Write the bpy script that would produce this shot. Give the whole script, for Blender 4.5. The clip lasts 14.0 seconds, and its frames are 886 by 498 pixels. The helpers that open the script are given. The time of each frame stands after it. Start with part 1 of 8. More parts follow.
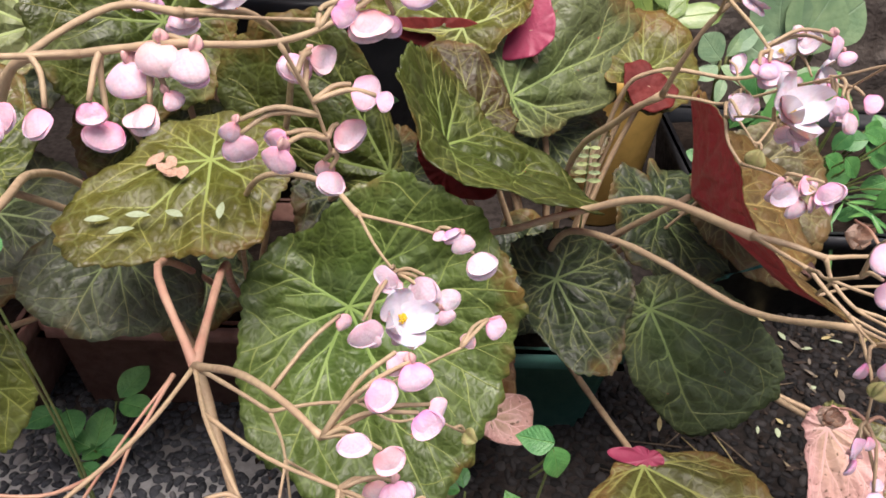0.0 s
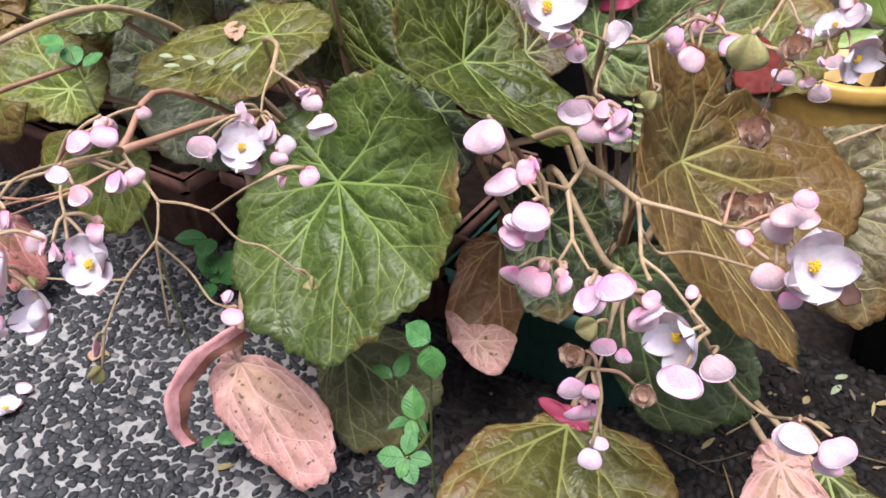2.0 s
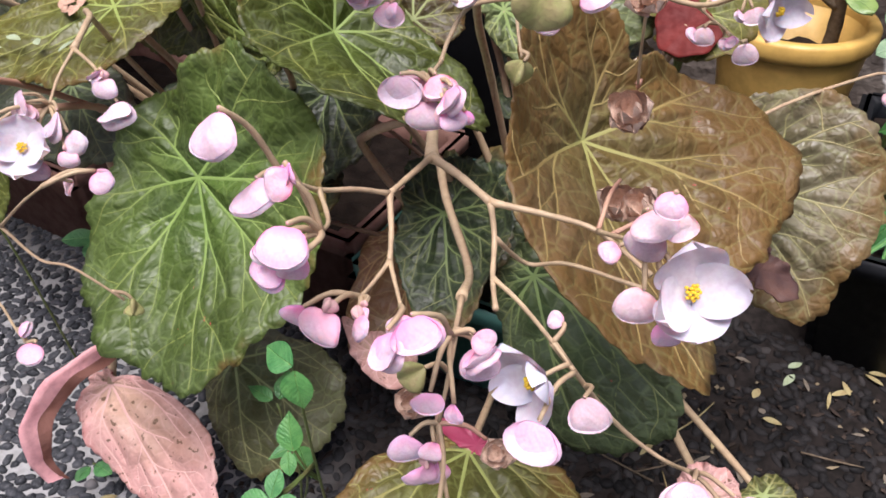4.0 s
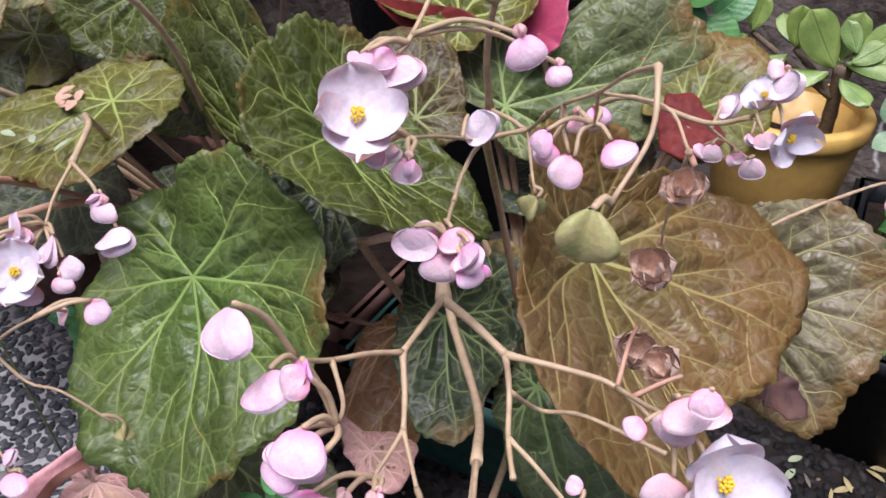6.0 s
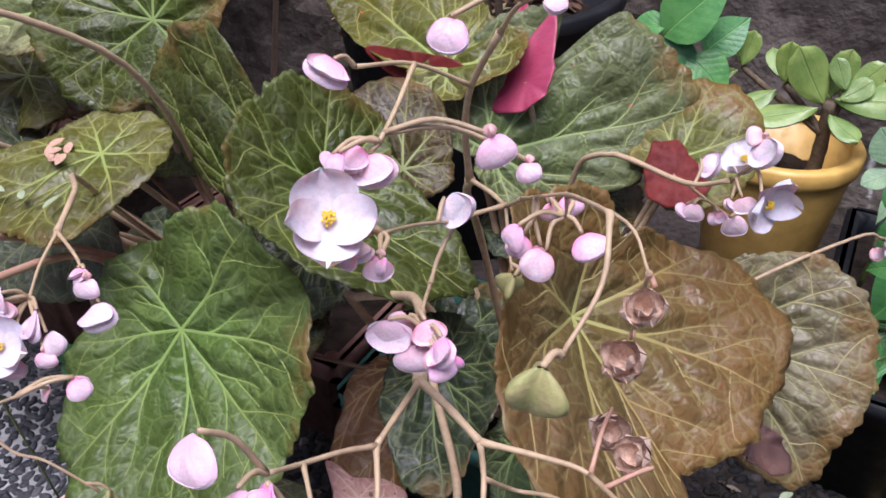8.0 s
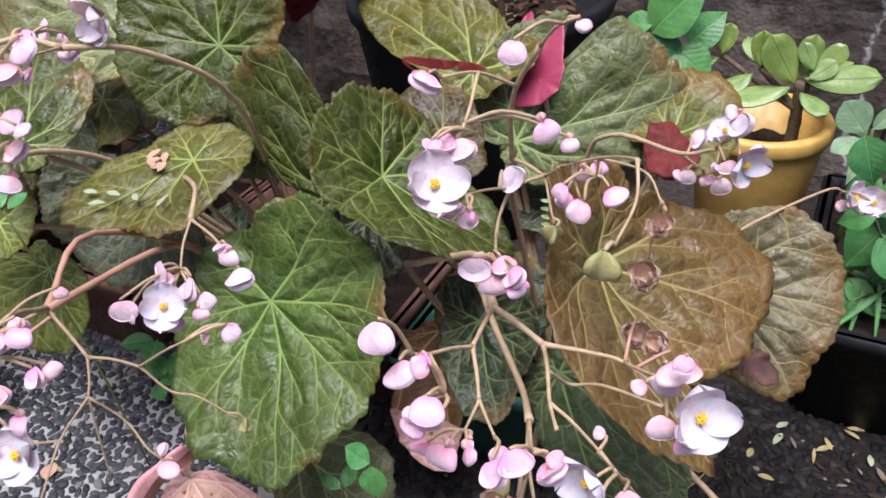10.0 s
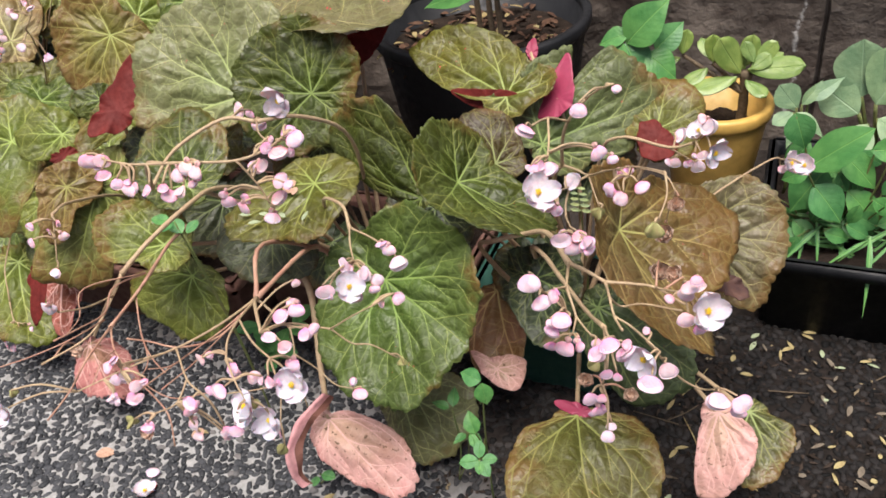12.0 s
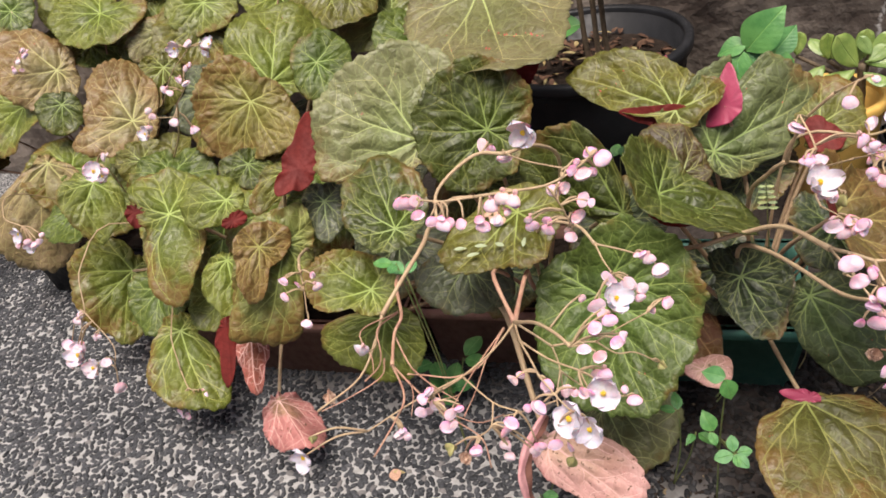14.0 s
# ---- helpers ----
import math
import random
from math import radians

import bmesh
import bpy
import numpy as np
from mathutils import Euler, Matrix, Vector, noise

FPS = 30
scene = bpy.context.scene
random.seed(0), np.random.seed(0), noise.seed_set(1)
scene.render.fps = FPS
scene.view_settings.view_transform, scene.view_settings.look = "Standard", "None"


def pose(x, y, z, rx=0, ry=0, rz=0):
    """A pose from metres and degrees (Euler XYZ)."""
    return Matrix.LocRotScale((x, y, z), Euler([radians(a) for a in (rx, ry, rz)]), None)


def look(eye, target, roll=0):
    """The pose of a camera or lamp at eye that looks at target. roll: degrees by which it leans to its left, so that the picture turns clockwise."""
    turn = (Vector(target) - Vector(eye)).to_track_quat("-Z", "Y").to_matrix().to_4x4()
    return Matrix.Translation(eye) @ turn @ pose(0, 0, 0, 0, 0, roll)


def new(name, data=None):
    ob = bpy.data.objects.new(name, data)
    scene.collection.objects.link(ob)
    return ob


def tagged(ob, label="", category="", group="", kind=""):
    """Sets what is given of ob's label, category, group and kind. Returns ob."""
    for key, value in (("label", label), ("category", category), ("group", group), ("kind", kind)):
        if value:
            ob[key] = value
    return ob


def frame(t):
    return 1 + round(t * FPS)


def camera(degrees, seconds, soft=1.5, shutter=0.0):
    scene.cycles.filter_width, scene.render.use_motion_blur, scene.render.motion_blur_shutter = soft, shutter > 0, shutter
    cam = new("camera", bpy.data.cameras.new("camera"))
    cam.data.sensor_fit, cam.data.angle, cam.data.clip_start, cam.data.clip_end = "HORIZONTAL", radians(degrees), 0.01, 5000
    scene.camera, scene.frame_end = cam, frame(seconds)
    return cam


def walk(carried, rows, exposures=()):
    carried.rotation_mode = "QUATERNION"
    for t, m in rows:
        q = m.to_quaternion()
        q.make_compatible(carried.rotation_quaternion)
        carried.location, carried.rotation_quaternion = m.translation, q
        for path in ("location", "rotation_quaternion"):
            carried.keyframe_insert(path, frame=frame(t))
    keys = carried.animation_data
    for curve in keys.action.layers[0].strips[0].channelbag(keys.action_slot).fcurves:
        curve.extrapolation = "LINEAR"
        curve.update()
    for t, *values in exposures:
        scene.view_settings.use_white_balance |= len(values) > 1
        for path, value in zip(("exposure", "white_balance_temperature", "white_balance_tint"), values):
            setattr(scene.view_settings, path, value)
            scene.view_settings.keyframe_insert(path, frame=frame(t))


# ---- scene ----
cam = camera(58.3, 14.0, soft=1.7)
PATH = [
    (0, (0.005, 0.039, 0.506), (0.037, 1.663, -0.661), 2.5),
    (0.5, (0.081, 0.032, 0.496), (-0.106, 1.638, -0.681), 1.3),
    (1, (0.156, 0.041, 0.486), (-0.432, 1.546, -0.693), -1.1),
    (1.5, (0.208, 0.033, 0.481), (-0.588, 1.421, -0.719), -1.2),
    (2, (0.247, 0.046, 0.48), (-0.615, 1.421, -0.688), -0.4),
    (2.5, (0.263, 0.058, 0.47), (-0.638, 1.389, -0.721), -1.1),
    (3, (0.258, 0.077, 0.472), (-0.53, 1.463, -0.736), 0.1),
    (3.5, (0.262, 0.087, 0.452), (-0.526, 1.437, -0.795), 0.4),
    (4, (0.262, 0.129, 0.452), (-0.545, 1.487, -0.775), -1.8),
    (4.2, (0.259, 0.139, 0.461), (-0.544, 1.505, -0.76), -2.1),
    (6.3, (0.241, 0.152, 0.478), (-0.565, 1.586, -0.659), 0.0),
    (6.5, (0.24, 0.158, 0.483), (-0.57, 1.575, -0.673), -0.2),
    (7, (0.234, 0.161, 0.492), (-0.573, 1.591, -0.65), -0.4),
    (7.5, (0.237, 0.163, 0.49), (-0.57, 1.601, -0.641), -0.5),
    (7.7, (0.239, 0.163, 0.492), (-0.57, 1.601, -0.639), -0.4),
    (9.8, (0.269, 0.093, 0.518), (-0.552, 1.539, -0.593), -3.1),
    (10, (0.258, 0.076, 0.532), (-0.545, 1.519, -0.597), -3.7),
    (10.5, (0.266, 0.041, 0.557), (-0.603, 1.456, -0.557), -8.3),
    (11, (0.251, -0.03, 0.584), (-0.579, 1.401, -0.54), -7.8),
    (11.5, (0.246, -0.079, 0.617), (-0.511, 1.363, -0.544), -7.3),
    (12, (0.259, -0.1, 0.656), (-0.458, 1.346, -0.525), -8.1),
    (12.5, (0.237, -0.142, 0.7), (-0.549, 1.293, -0.45), -10.5),
    (13, (0.192, -0.166, 0.698), (-0.574, 1.283, -0.448), -10.8),
    (13.5, (0.128, -0.182, 0.689), (-0.6, 1.281, -0.465), -13.1),
    (14, (0.08, -0.198, 0.691), (-0.613, 1.321, -0.41), -14.0),
]
# the picture brightens a little and its white balance drifts on the way
walk(cam, [(t, look(eye, target, roll)) for t, eye, target, roll in PATH],
     [(0, 0.70, 6630, 17), (1, 0.72, 6280, 15), (2.5, 0.79, 6230, 15), (4, 0.76, 6180, 18), (6.5, 0.63, 5830, 21), (7.5, 0.62, 5730, 22),
      (10, 0.71, 5930, 17), (11, 0.69, 6080, 17), (12, 0.72, 6630, 12), (13, 0.70, 6680, 13), (14, 0.70, 6930, 14)])

# ---- light ----
world = bpy.data.worlds.new("sky")
scene.world = world
world.use_nodes = True
wn = world.node_tree
sky = wn.nodes.new("ShaderNodeTexSky")
sky.sky_type, sky.sun_disc = "NISHITA", False
sky.sun_elevation, sky.sun_rotation = radians(74), radians(200)
sky.air_density, sky.dust_density, sky.ozone_density = 1.0, 6.0, 1.0
wn.links.new(sky.outputs[0], wn.nodes["Background"].inputs[0])
wn.nodes["Background"].inputs[1].default_value = 0.07
sun = new("sun", bpy.data.lights.new("sun", "SUN"))
sun.data.energy, sun.data.angle, sun.data.color = 3.05, radians(38), (1.0, 0.97, 0.93)
sun.matrix_world = look((0.22, -0.15, 2.0), (0, 0.35, 0))


# ---- node material helper ----
class Mat:
    """A node material with short calls for its nodes."""

    def __init__(self, name, rough=0.6, spec=0.4):
        self.m = bpy.data.materials.new(name)
        self.m.use_nodes = True
        self.t = self.m.node_tree
        self.b = self.t.nodes["Principled BSDF"]
        self.b.inputs["Roughness"].default_value = rough
        self.b.inputs["Specular IOR Level"].default_value = spec

    def put(self, sock, v):
        if isinstance(v, bpy.types.NodeSocket):
            self.t.links.new(v, sock)
        elif isinstance(v, (tuple, list)) and len(v) == 3 and sock.type == "RGBA":
            sock.default_value = (*v, 1)
        else:
            sock.default_value = v

    def node(self, kind, **ins):
        n = self.t.nodes.new(kind)
        for k, v in ins.items():
            self.put(n.inputs[k], v)
        return n

    def math(self, op, a, b=0.0, c=0.0):
        n = self.t.nodes.new("ShaderNodeMath")
        n.operation = op
        for s, v in zip(n.inputs, (a, b, c)):
            self.put(s, v)
        return n.outputs[0]

    def smooth(self, v, lo, hi, a=0.0, b=1.0):
        n = self.t.nodes.new("ShaderNodeMapRange")
        n.interpolation_type = "SMOOTHSTEP"
        for s, x in zip(n.inputs, (v, lo, hi, a, b)):
            self.put(s, x)
        return n.outputs[0]

    def mix(self, f, a, b, how="MIX"):
        n = self.t.nodes.new("ShaderNodeMix")
        n.data_type, n.blend_type = "RGBA", how
        self.put(n.inputs[0], f), self.put(n.inputs[6], a), self.put(n.inputs[7], b)
        return n.outputs[2]

    def coord(self, which="Object"):
        return self.t.nodes.new("ShaderNodeTexCoord").outputs[which]

    def uv(self, name):
        n = self.t.nodes.new("ShaderNodeUVMap")
        n.uv_map = name
        return n.outputs[0]

    def info(self, which):
        return self.t.nodes.new("ShaderNodeObjectInfo").outputs[which]

    def noise(self, vec, scale, detail=3.0, rough=0.55):
        n = self.node("ShaderNodeTexNoise", Vector=vec, Scale=scale, Detail=detail, Roughness=rough)
        return n.outputs[0]

    def voro(self, vec, scale, feature="DISTANCE_TO_EDGE", rand=1.0):
        n = self.t.nodes.new("ShaderNodeTexVoronoi")
        n.feature = feature
        self.put(n.inputs["Vector"], vec), self.put(n.inputs["Scale"], scale), self.put(n.inputs["Randomness"], rand)
        return n

    def bump(self, h, dist, strength=1.0, normal=None):
        n = self.node("ShaderNodeBump", Height=h, Distance=dist, Strength=strength)
        if normal is not None:
            self.put(n.inputs["Normal"], normal)
        return n.outputs[0]

    def done(self, **ins):
        for k, v in ins.items():
            self.put(self.b.inputs[k.replace("_", " ")], v)
        return self.m


def leaf_material(name, under=False, pink=False):
    """Begonia blade: a net between the veins, quilted cells, browned margin. The object's colour is the blade's; its veins are geometry."""
    m = Mat(name, 0.36, 0.34)
    plane, rim = m.uv("plane"), m.uv("rim")
    p3 = m.node("ShaderNodeCombineXYZ", Z=m.math("MULTIPLY", m.info("Random"), 37.0))
    sep = m.node("ShaderNodeSeparateXYZ", Vector=plane)
    u, v = sep.outputs[0], sep.outputs[1]
    m.put(p3.inputs[0], u), m.put(p3.inputs[1], v)
    p = p3.outputs[0]
    edge = m.node("ShaderNodeSeparateXYZ", Vector=rim).outputs[0]
    away = m.node("ShaderNodeSeparateXYZ", Vector=rim).outputs[1]
    warp = m.node("ShaderNodeVectorMath")
    noise_v = m.node("ShaderNodeTexNoise", Vector=p, Scale=7.0, Detail=0.0)
    warp.operation = "MULTIPLY_ADD"
    m.put(warp.inputs[0], noise_v.outputs[1]), m.put(warp.inputs[1], (0.05, 0.05, 0.0)), m.put(warp.inputs[2], p)
    cells = m.voro(warp.outputs[0], 8.5)
    net = m.smooth(cells.outputs[0], 0.0, 0.075, 1.0, 0.0)
    small = m.voro(warp.outputs[0], 24.0)
    fine = m.smooth(small.outputs[0], 0.0, 0.11, 1.0, 0.0)
    # a pale seam runs along every vein
    seam = m.smooth(away, 0.0, 0.16, 1.0, 0.0)
    blade, brown = m.info("Color"), m.info("Alpha")
    patch = m.noise(p, 1.8, 3.0, 0.55)
    grain = m.noise(p, 30.0, 3.0, 0.6)
    col = m.mix(m.smooth(patch, 0.35, 0.68), blade, m.mix(0.7, blade, m.mix(1.0, blade, (0.58, 0.60, 0.46), "MULTIPLY")))
    # the middle of the blade stays greener than its outer half
    col = m.mix(m.smooth(edge, 0.15, 0.8, 0.6, 0.0), col, m.mix(1.0, col, (0.80, 1.05, 0.72), "MULTIPLY"))
    col = m.mix(m.math("MULTIPLY", m.smooth(grain, 0.4, 0.8), 0.25), col, m.mix(1.0, col, (1.6, 1.6, 1.6), "MULTIPLY"))
    # each cell of the net has its own depth of green, darkest away from the veins
    tone = m.node("ShaderNodeSeparateXYZ", Vector=m.voro(warp.outputs[0], 8.5, "F1").outputs["Color"]).outputs[0]
    tone = m.math("ADD", m.math("MULTIPLY", tone, 0.5), m.smooth(away, 0.05, 0.6, 0.0, 0.6))
    col = m.mix(m.math("MULTIPLY", tone, 0.20 if pink else 0.46), col, m.mix(1.0, col, (0.58, 0.58, 0.42), "MULTIPLY"))
    # browning creeps in from the margin
    creep = m.math("ADD", edge, m.math("MULTIPLY", m.math("SUBTRACT", m.noise(p, 2.2, 4.0, 0.65), 0.5), 1.7))
    turn = m.math("MULTIPLY", m.info("Random"), 2 * math.pi)
    side = m.math("ADD", m.math("MULTIPLY", u, m.math("COSINE", turn)), m.math("MULTIPLY", v, m.math("SINE", turn)))
    creep = m.math("ADD", creep, m.math("MULTIPLY", side, 0.38))
    lo = m.math("SUBTRACT", 1.12, m.math("MULTIPLY", brown, 1.0))
    rust = m.smooth(creep, lo, m.math("ADD", lo, 0.42))
    if under:
        col = m.mix(m.math("MULTIPLY", m.smooth(patch, 0.3, 0.7), 0.5), (0.54, 0.062, 0.075), (0.42, 0.048, 0.055))
        col = m.mix(m.math("MULTIPLY", m.math("MAXIMUM", seam, m.math("MULTIPLY", net, 0.5)), 0.5), col, (0.55, 0.14, 0.14))
    else:
        col = m.mix(m.math("MULTIPLY", rust, 0.8), col, (0.50, 0.19, 0.18) if pink else (0.150, 0.082, 0.024))
        vcol = (0.66, 0.42, 0.37) if pink else m.mix(0.5, (0.30, 0.37, 0.13), m.mix(1.0, blade, (1.9, 2.1, 1.8), "MULTIPLY"))
        lines = m.math("MAXIMUM", m.math("MULTIPLY", seam, 0.30), m.math("MAXIMUM", m.math("MULTIPLY", net, 0.26), m.math("MULTIPLY", fine, 0.07)))
        col = m.mix(lines, col, vcol)
        speck = m.smooth(m.noise(p, 26.0 if pink else 14.0, 2.0), 0.635 if pink else 0.74, 0.68 if pink else 0.80)
        col = m.mix(m.math("MULTIPLY", speck, 0.8 if pink else 0.5), col, (0.09, 0.05, 0.02))
    # quilted blade: cells swell between the lines of the net, each with a fine pucker
    swell = m.math("ADD", m.math("MULTIPLY", m.smooth(cells.outputs[0], 0.0, 0.40), 0.9), m.math("MULTIPLY", m.smooth(small.outputs[0], 0.0, 0.35), 0.28))
    h = m.math("ADD", swell, m.math("MULTIPLY", m.noise(p, 16.0, 2.0), 0.6))
    nrm = m.bump(h, 0.0008 if pink else 0.0011, 0.8)
    rough = m.smooth(m.noise(p, 3.0, 3.0), 0.3, 0.7, 0.38, 0.58)
    gloss = m.smooth(m.noise(p, 4.0, 3.0, 0.6), 0.40, 0.70, 0.20, 0.66)
    return m.done(Base_Color=col, Normal=nrm, Roughness=rough, Specular_IOR_Level=gloss)


def vein_material(name, pink=False):
    """The raised veins: pale green near the stalk, closer to the blade's colour towards the rim."""
    m = Mat(name, 0.45, 0.3)
    edge = m.node("ShaderNodeSeparateXYZ", Vector=m.uv("rim")).outputs[0]
    blade, brown = m.info("Color"), m.info("Alpha")
    if pink:
        c = m.mix(m.noise(m.uv("plane"), 9.0, 2.0), (0.70, 0.46, 0.40), (0.58, 0.33, 0.29))
    else:
        near = m.mix(0.5, (0.29, 0.39, 0.13), m.mix(1.0, blade, (2.0, 2.3, 1.8), "MULTIPLY"))
        far = m.mix(0.6, (0.27, 0.25, 0.085), m.mix(1.0, blade, (1.9, 1.9, 1.7), "MULTIPLY"))
        c = m.mix(m.smooth(m.math("ADD", edge, m.math("MULTIPLY", brown, 0.4)), 0.2, 0.95), near, far)
    return m.done(Base_Color=c)


def plain_leaf_material(name, a, b, rough=0.4, vein=(0.2, 0.4, 0.1), ribbed=0.09):
    m = Mat(name, rough, 0.5)
    sep = m.node("ShaderNodeSeparateXYZ", Vector=m.uv("plane"))
    u, v = m.math("MULTIPLY", m.math("ABSOLUTE", sep.outputs[0]), 0.1), m.math("MULTIPLY", sep.outputs[1], 0.1)
    p3 = m.node("ShaderNodeCombineXYZ", X=m.math("MULTIPLY", sep.outputs[0], 0.1), Y=v, Z=m.math("MULTIPLY", m.info("Random"), 23.0)).outputs[0]
    mid = m.smooth(u, 0.0, 0.022, 1.0, 0.0)
    n1, n2 = m.noise(p3, 3.0, 3.0), m.noise(p3, 18.0, 3.0)
    slant = m.math("ADD", m.math("SUBTRACT", v, m.math("MULTIPLY", u, 0.8)), m.math("MULTIPLY", n1, 0.06))
    ribs = m.math("ABSOLUTE", m.math("SUBTRACT", m.math("FRACT", m.math("MULTIPLY", slant, 7.0)), 0.5))
    rib = m.smooth(ribs, 0.0, 0.07, ribbed, 0.0)
    c = m.mix(m.smooth(n1, 0.3, 0.7), a, b)
    c = m.mix(m.math("MULTIPLY", m.info("Random"), 0.5), c, m.mix(1.0, c, (1.7, 1.4, 0.85), "MULTIPLY"))
    c = m.mix(m.math("MULTIPLY", m.smooth(n2, 0.45, 0.8), 0.3), c, m.mix(1.0, c, (0.6, 0.65, 0.6), "MULTIPLY"))
    veins = m.math("MAXIMUM", mid, rib)
    c = m.mix(m.math("MULTIPLY", veins, 0.5), c, vein)
    puff = m.math("SUBTRACT", m.math("MULTIPLY", m.smooth(ribs, 0.0, 0.5), ribbed), m.math("MULTIPLY", veins, 0.4))
    return m.done(Base_Color=c, Normal=m.bump(m.math("ADD", puff, m.math("MULTIPLY", n2, 0.4)), 0.0012, 0.8))


def speckled(name, a, b, scale, rough=0.6, spec=0.3, bump=0.0005, fine=4.0, metal=0.0):
    """Two tones broken up at two scales, with a fine relief."""
    m = Mat(name, rough, spec)
    p = m.coord()
    n1, n2 = m.noise(p, scale, 4.0, 0.6), m.noise(p, scale * fine, 3.0, 0.6)
    c = m.mix(m.smooth(n1, 0.3, 0.7), a, b)
    c = m.mix(m.math("MULTIPLY", m.smooth(n2, 0.35, 0.75), 0.4), c, m.mix(1.0, c, (0.6, 0.6, 0.6), "MULTIPLY"))
    r = m.smooth(n2, 0.3, 0.7, max(rough - 0.1, 0.05), min(rough + 0.12, 1.0))
    return m.done(Base_Color=c, Normal=m.bump(m.math("ADD", n1, m.math("MULTIPLY", n2, 0.5)), bump, 0.8), Roughness=r, Metallic=metal)


BLADE = leaf_material("begonia_blade")
UNDER = leaf_material("begonia_underside", True)
FADED = leaf_material("faded_pink_blade", False, True)
VEIN, PINKVEIN = vein_material("vein"), vein_material("pink_vein", True)
STEM = speckled("begonia_stem", (0.48, 0.36, 0.22), (0.43, 0.30, 0.19), 60.0, 0.5, 0.35, 0.0003)
REDSTEM = speckled("red_stem", (0.44, 0.22, 0.16), (0.52, 0.32, 0.22), 60.0, 0.5, 0.35, 0.0003)
# stem colour darkened to paint the shade under the canopy
SHADESTEM = speckled("shaded_stem", (0.20, 0.12, 0.08), (0.28, 0.18, 0.11), 60.0, 0.6, 0.3, 0.0003)
SOIL = speckled("soil", (0.014, 0.010, 0.008), (0.036, 0.026, 0.020), 60.0, 0.95, 0.1, 0.004)
YELLOW = speckled("yellow_plastic", (0.70, 0.45, 0.125), (0.62, 0.38, 0.095), 18.0, 0.42, 0.45, 0.0002)
BLACK = speckled("black_plastic", (0.010, 0.011, 0.013), (0.018, 0.019, 0.022), 25.0, 0.5, 0.25, 0.0003)
TEAL = speckled("green_plastic", (0.06, 0.21, 0.165), (0.10, 0.27, 0.21), 25.0, 0.45, 0.4, 0.0003)
CLAY = speckled("terracotta", (0.34, 0.19, 0.15), (0.25, 0.13, 0.10), 25.0, 0.85, 0.15, 0.0008)


def wall_material():
    """Dark weathered render with blotches, grime that runs down, and one white drip."""
    m = Mat("weathered_wall", 0.9, 0.2)
    p = m.coord()
    sep = m.node("ShaderNodeSeparateXYZ", Vector=p)
    n1, n2, n3 = m.noise(p, 8.0, 5.0, 0.65), m.noise(p, 45.0, 4.0, 0.65), m.noise(p, 22.0, 3.0)
    c = m.mix(m.smooth(n1, 0.35, 0.68), (0.065, 0.050, 0.042), (0.175, 0.148, 0.125))
    c = m.mix(m.math("MULTIPLY", m.smooth(n3, 0.5, 0.72), 0.55), c, (0.040, 0.030, 0.025))
    c = m.mix(m.math("MULTIPLY", m.smooth(n2, 0.5, 0.8), 0.45), c, (0.26, 0.23, 0.20))
    off = m.math("ABSOLUTE", m.math("ADD", m.math("SUBTRACT", sep.outputs[0], 0.280), m.math("MULTIPLY", m.math("SUBTRACT", n3, 0.5), 0.035)))
    drip = m.math("MULTIPLY", m.smooth(off, 0.0, 0.0045, 1.0, 0.0), m.smooth(n2, 0.42, 0.55))
    c = m.mix(m.math("MULTIPLY", drip, 0.8), c, (0.55, 0.54, 0.52))
    joint = m.smooth(m.math("ABSOLUTE", m.math("ADD", m.math("SUBTRACT", sep.outputs[0], 0.312), m.math("MULTIPLY", m.math("SUBTRACT", n1, 0.5), 0.01))), 0.0, 0.004, 1.0, 0.0)
    h = m.math("SUBTRACT", m.math("ADD", n1, m.math("MULTIPLY", n2, 0.5)), joint)
    c = m.mix(m.math("MULTIPLY", joint, 0.8), c, (0.02, 0.015, 0.013))
    return m.done(Base_Color=c, Normal=m.bump(h, 0.010, 0.9))


BARK = wall_material()
SCORCH = speckled("scorched_leaf", (0.045, 0.022, 0.022), (0.12, 0.06, 0.045), 70.0, 0.7, 0.3, 0.0012)
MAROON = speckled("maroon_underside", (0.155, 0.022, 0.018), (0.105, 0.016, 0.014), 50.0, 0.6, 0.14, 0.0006)


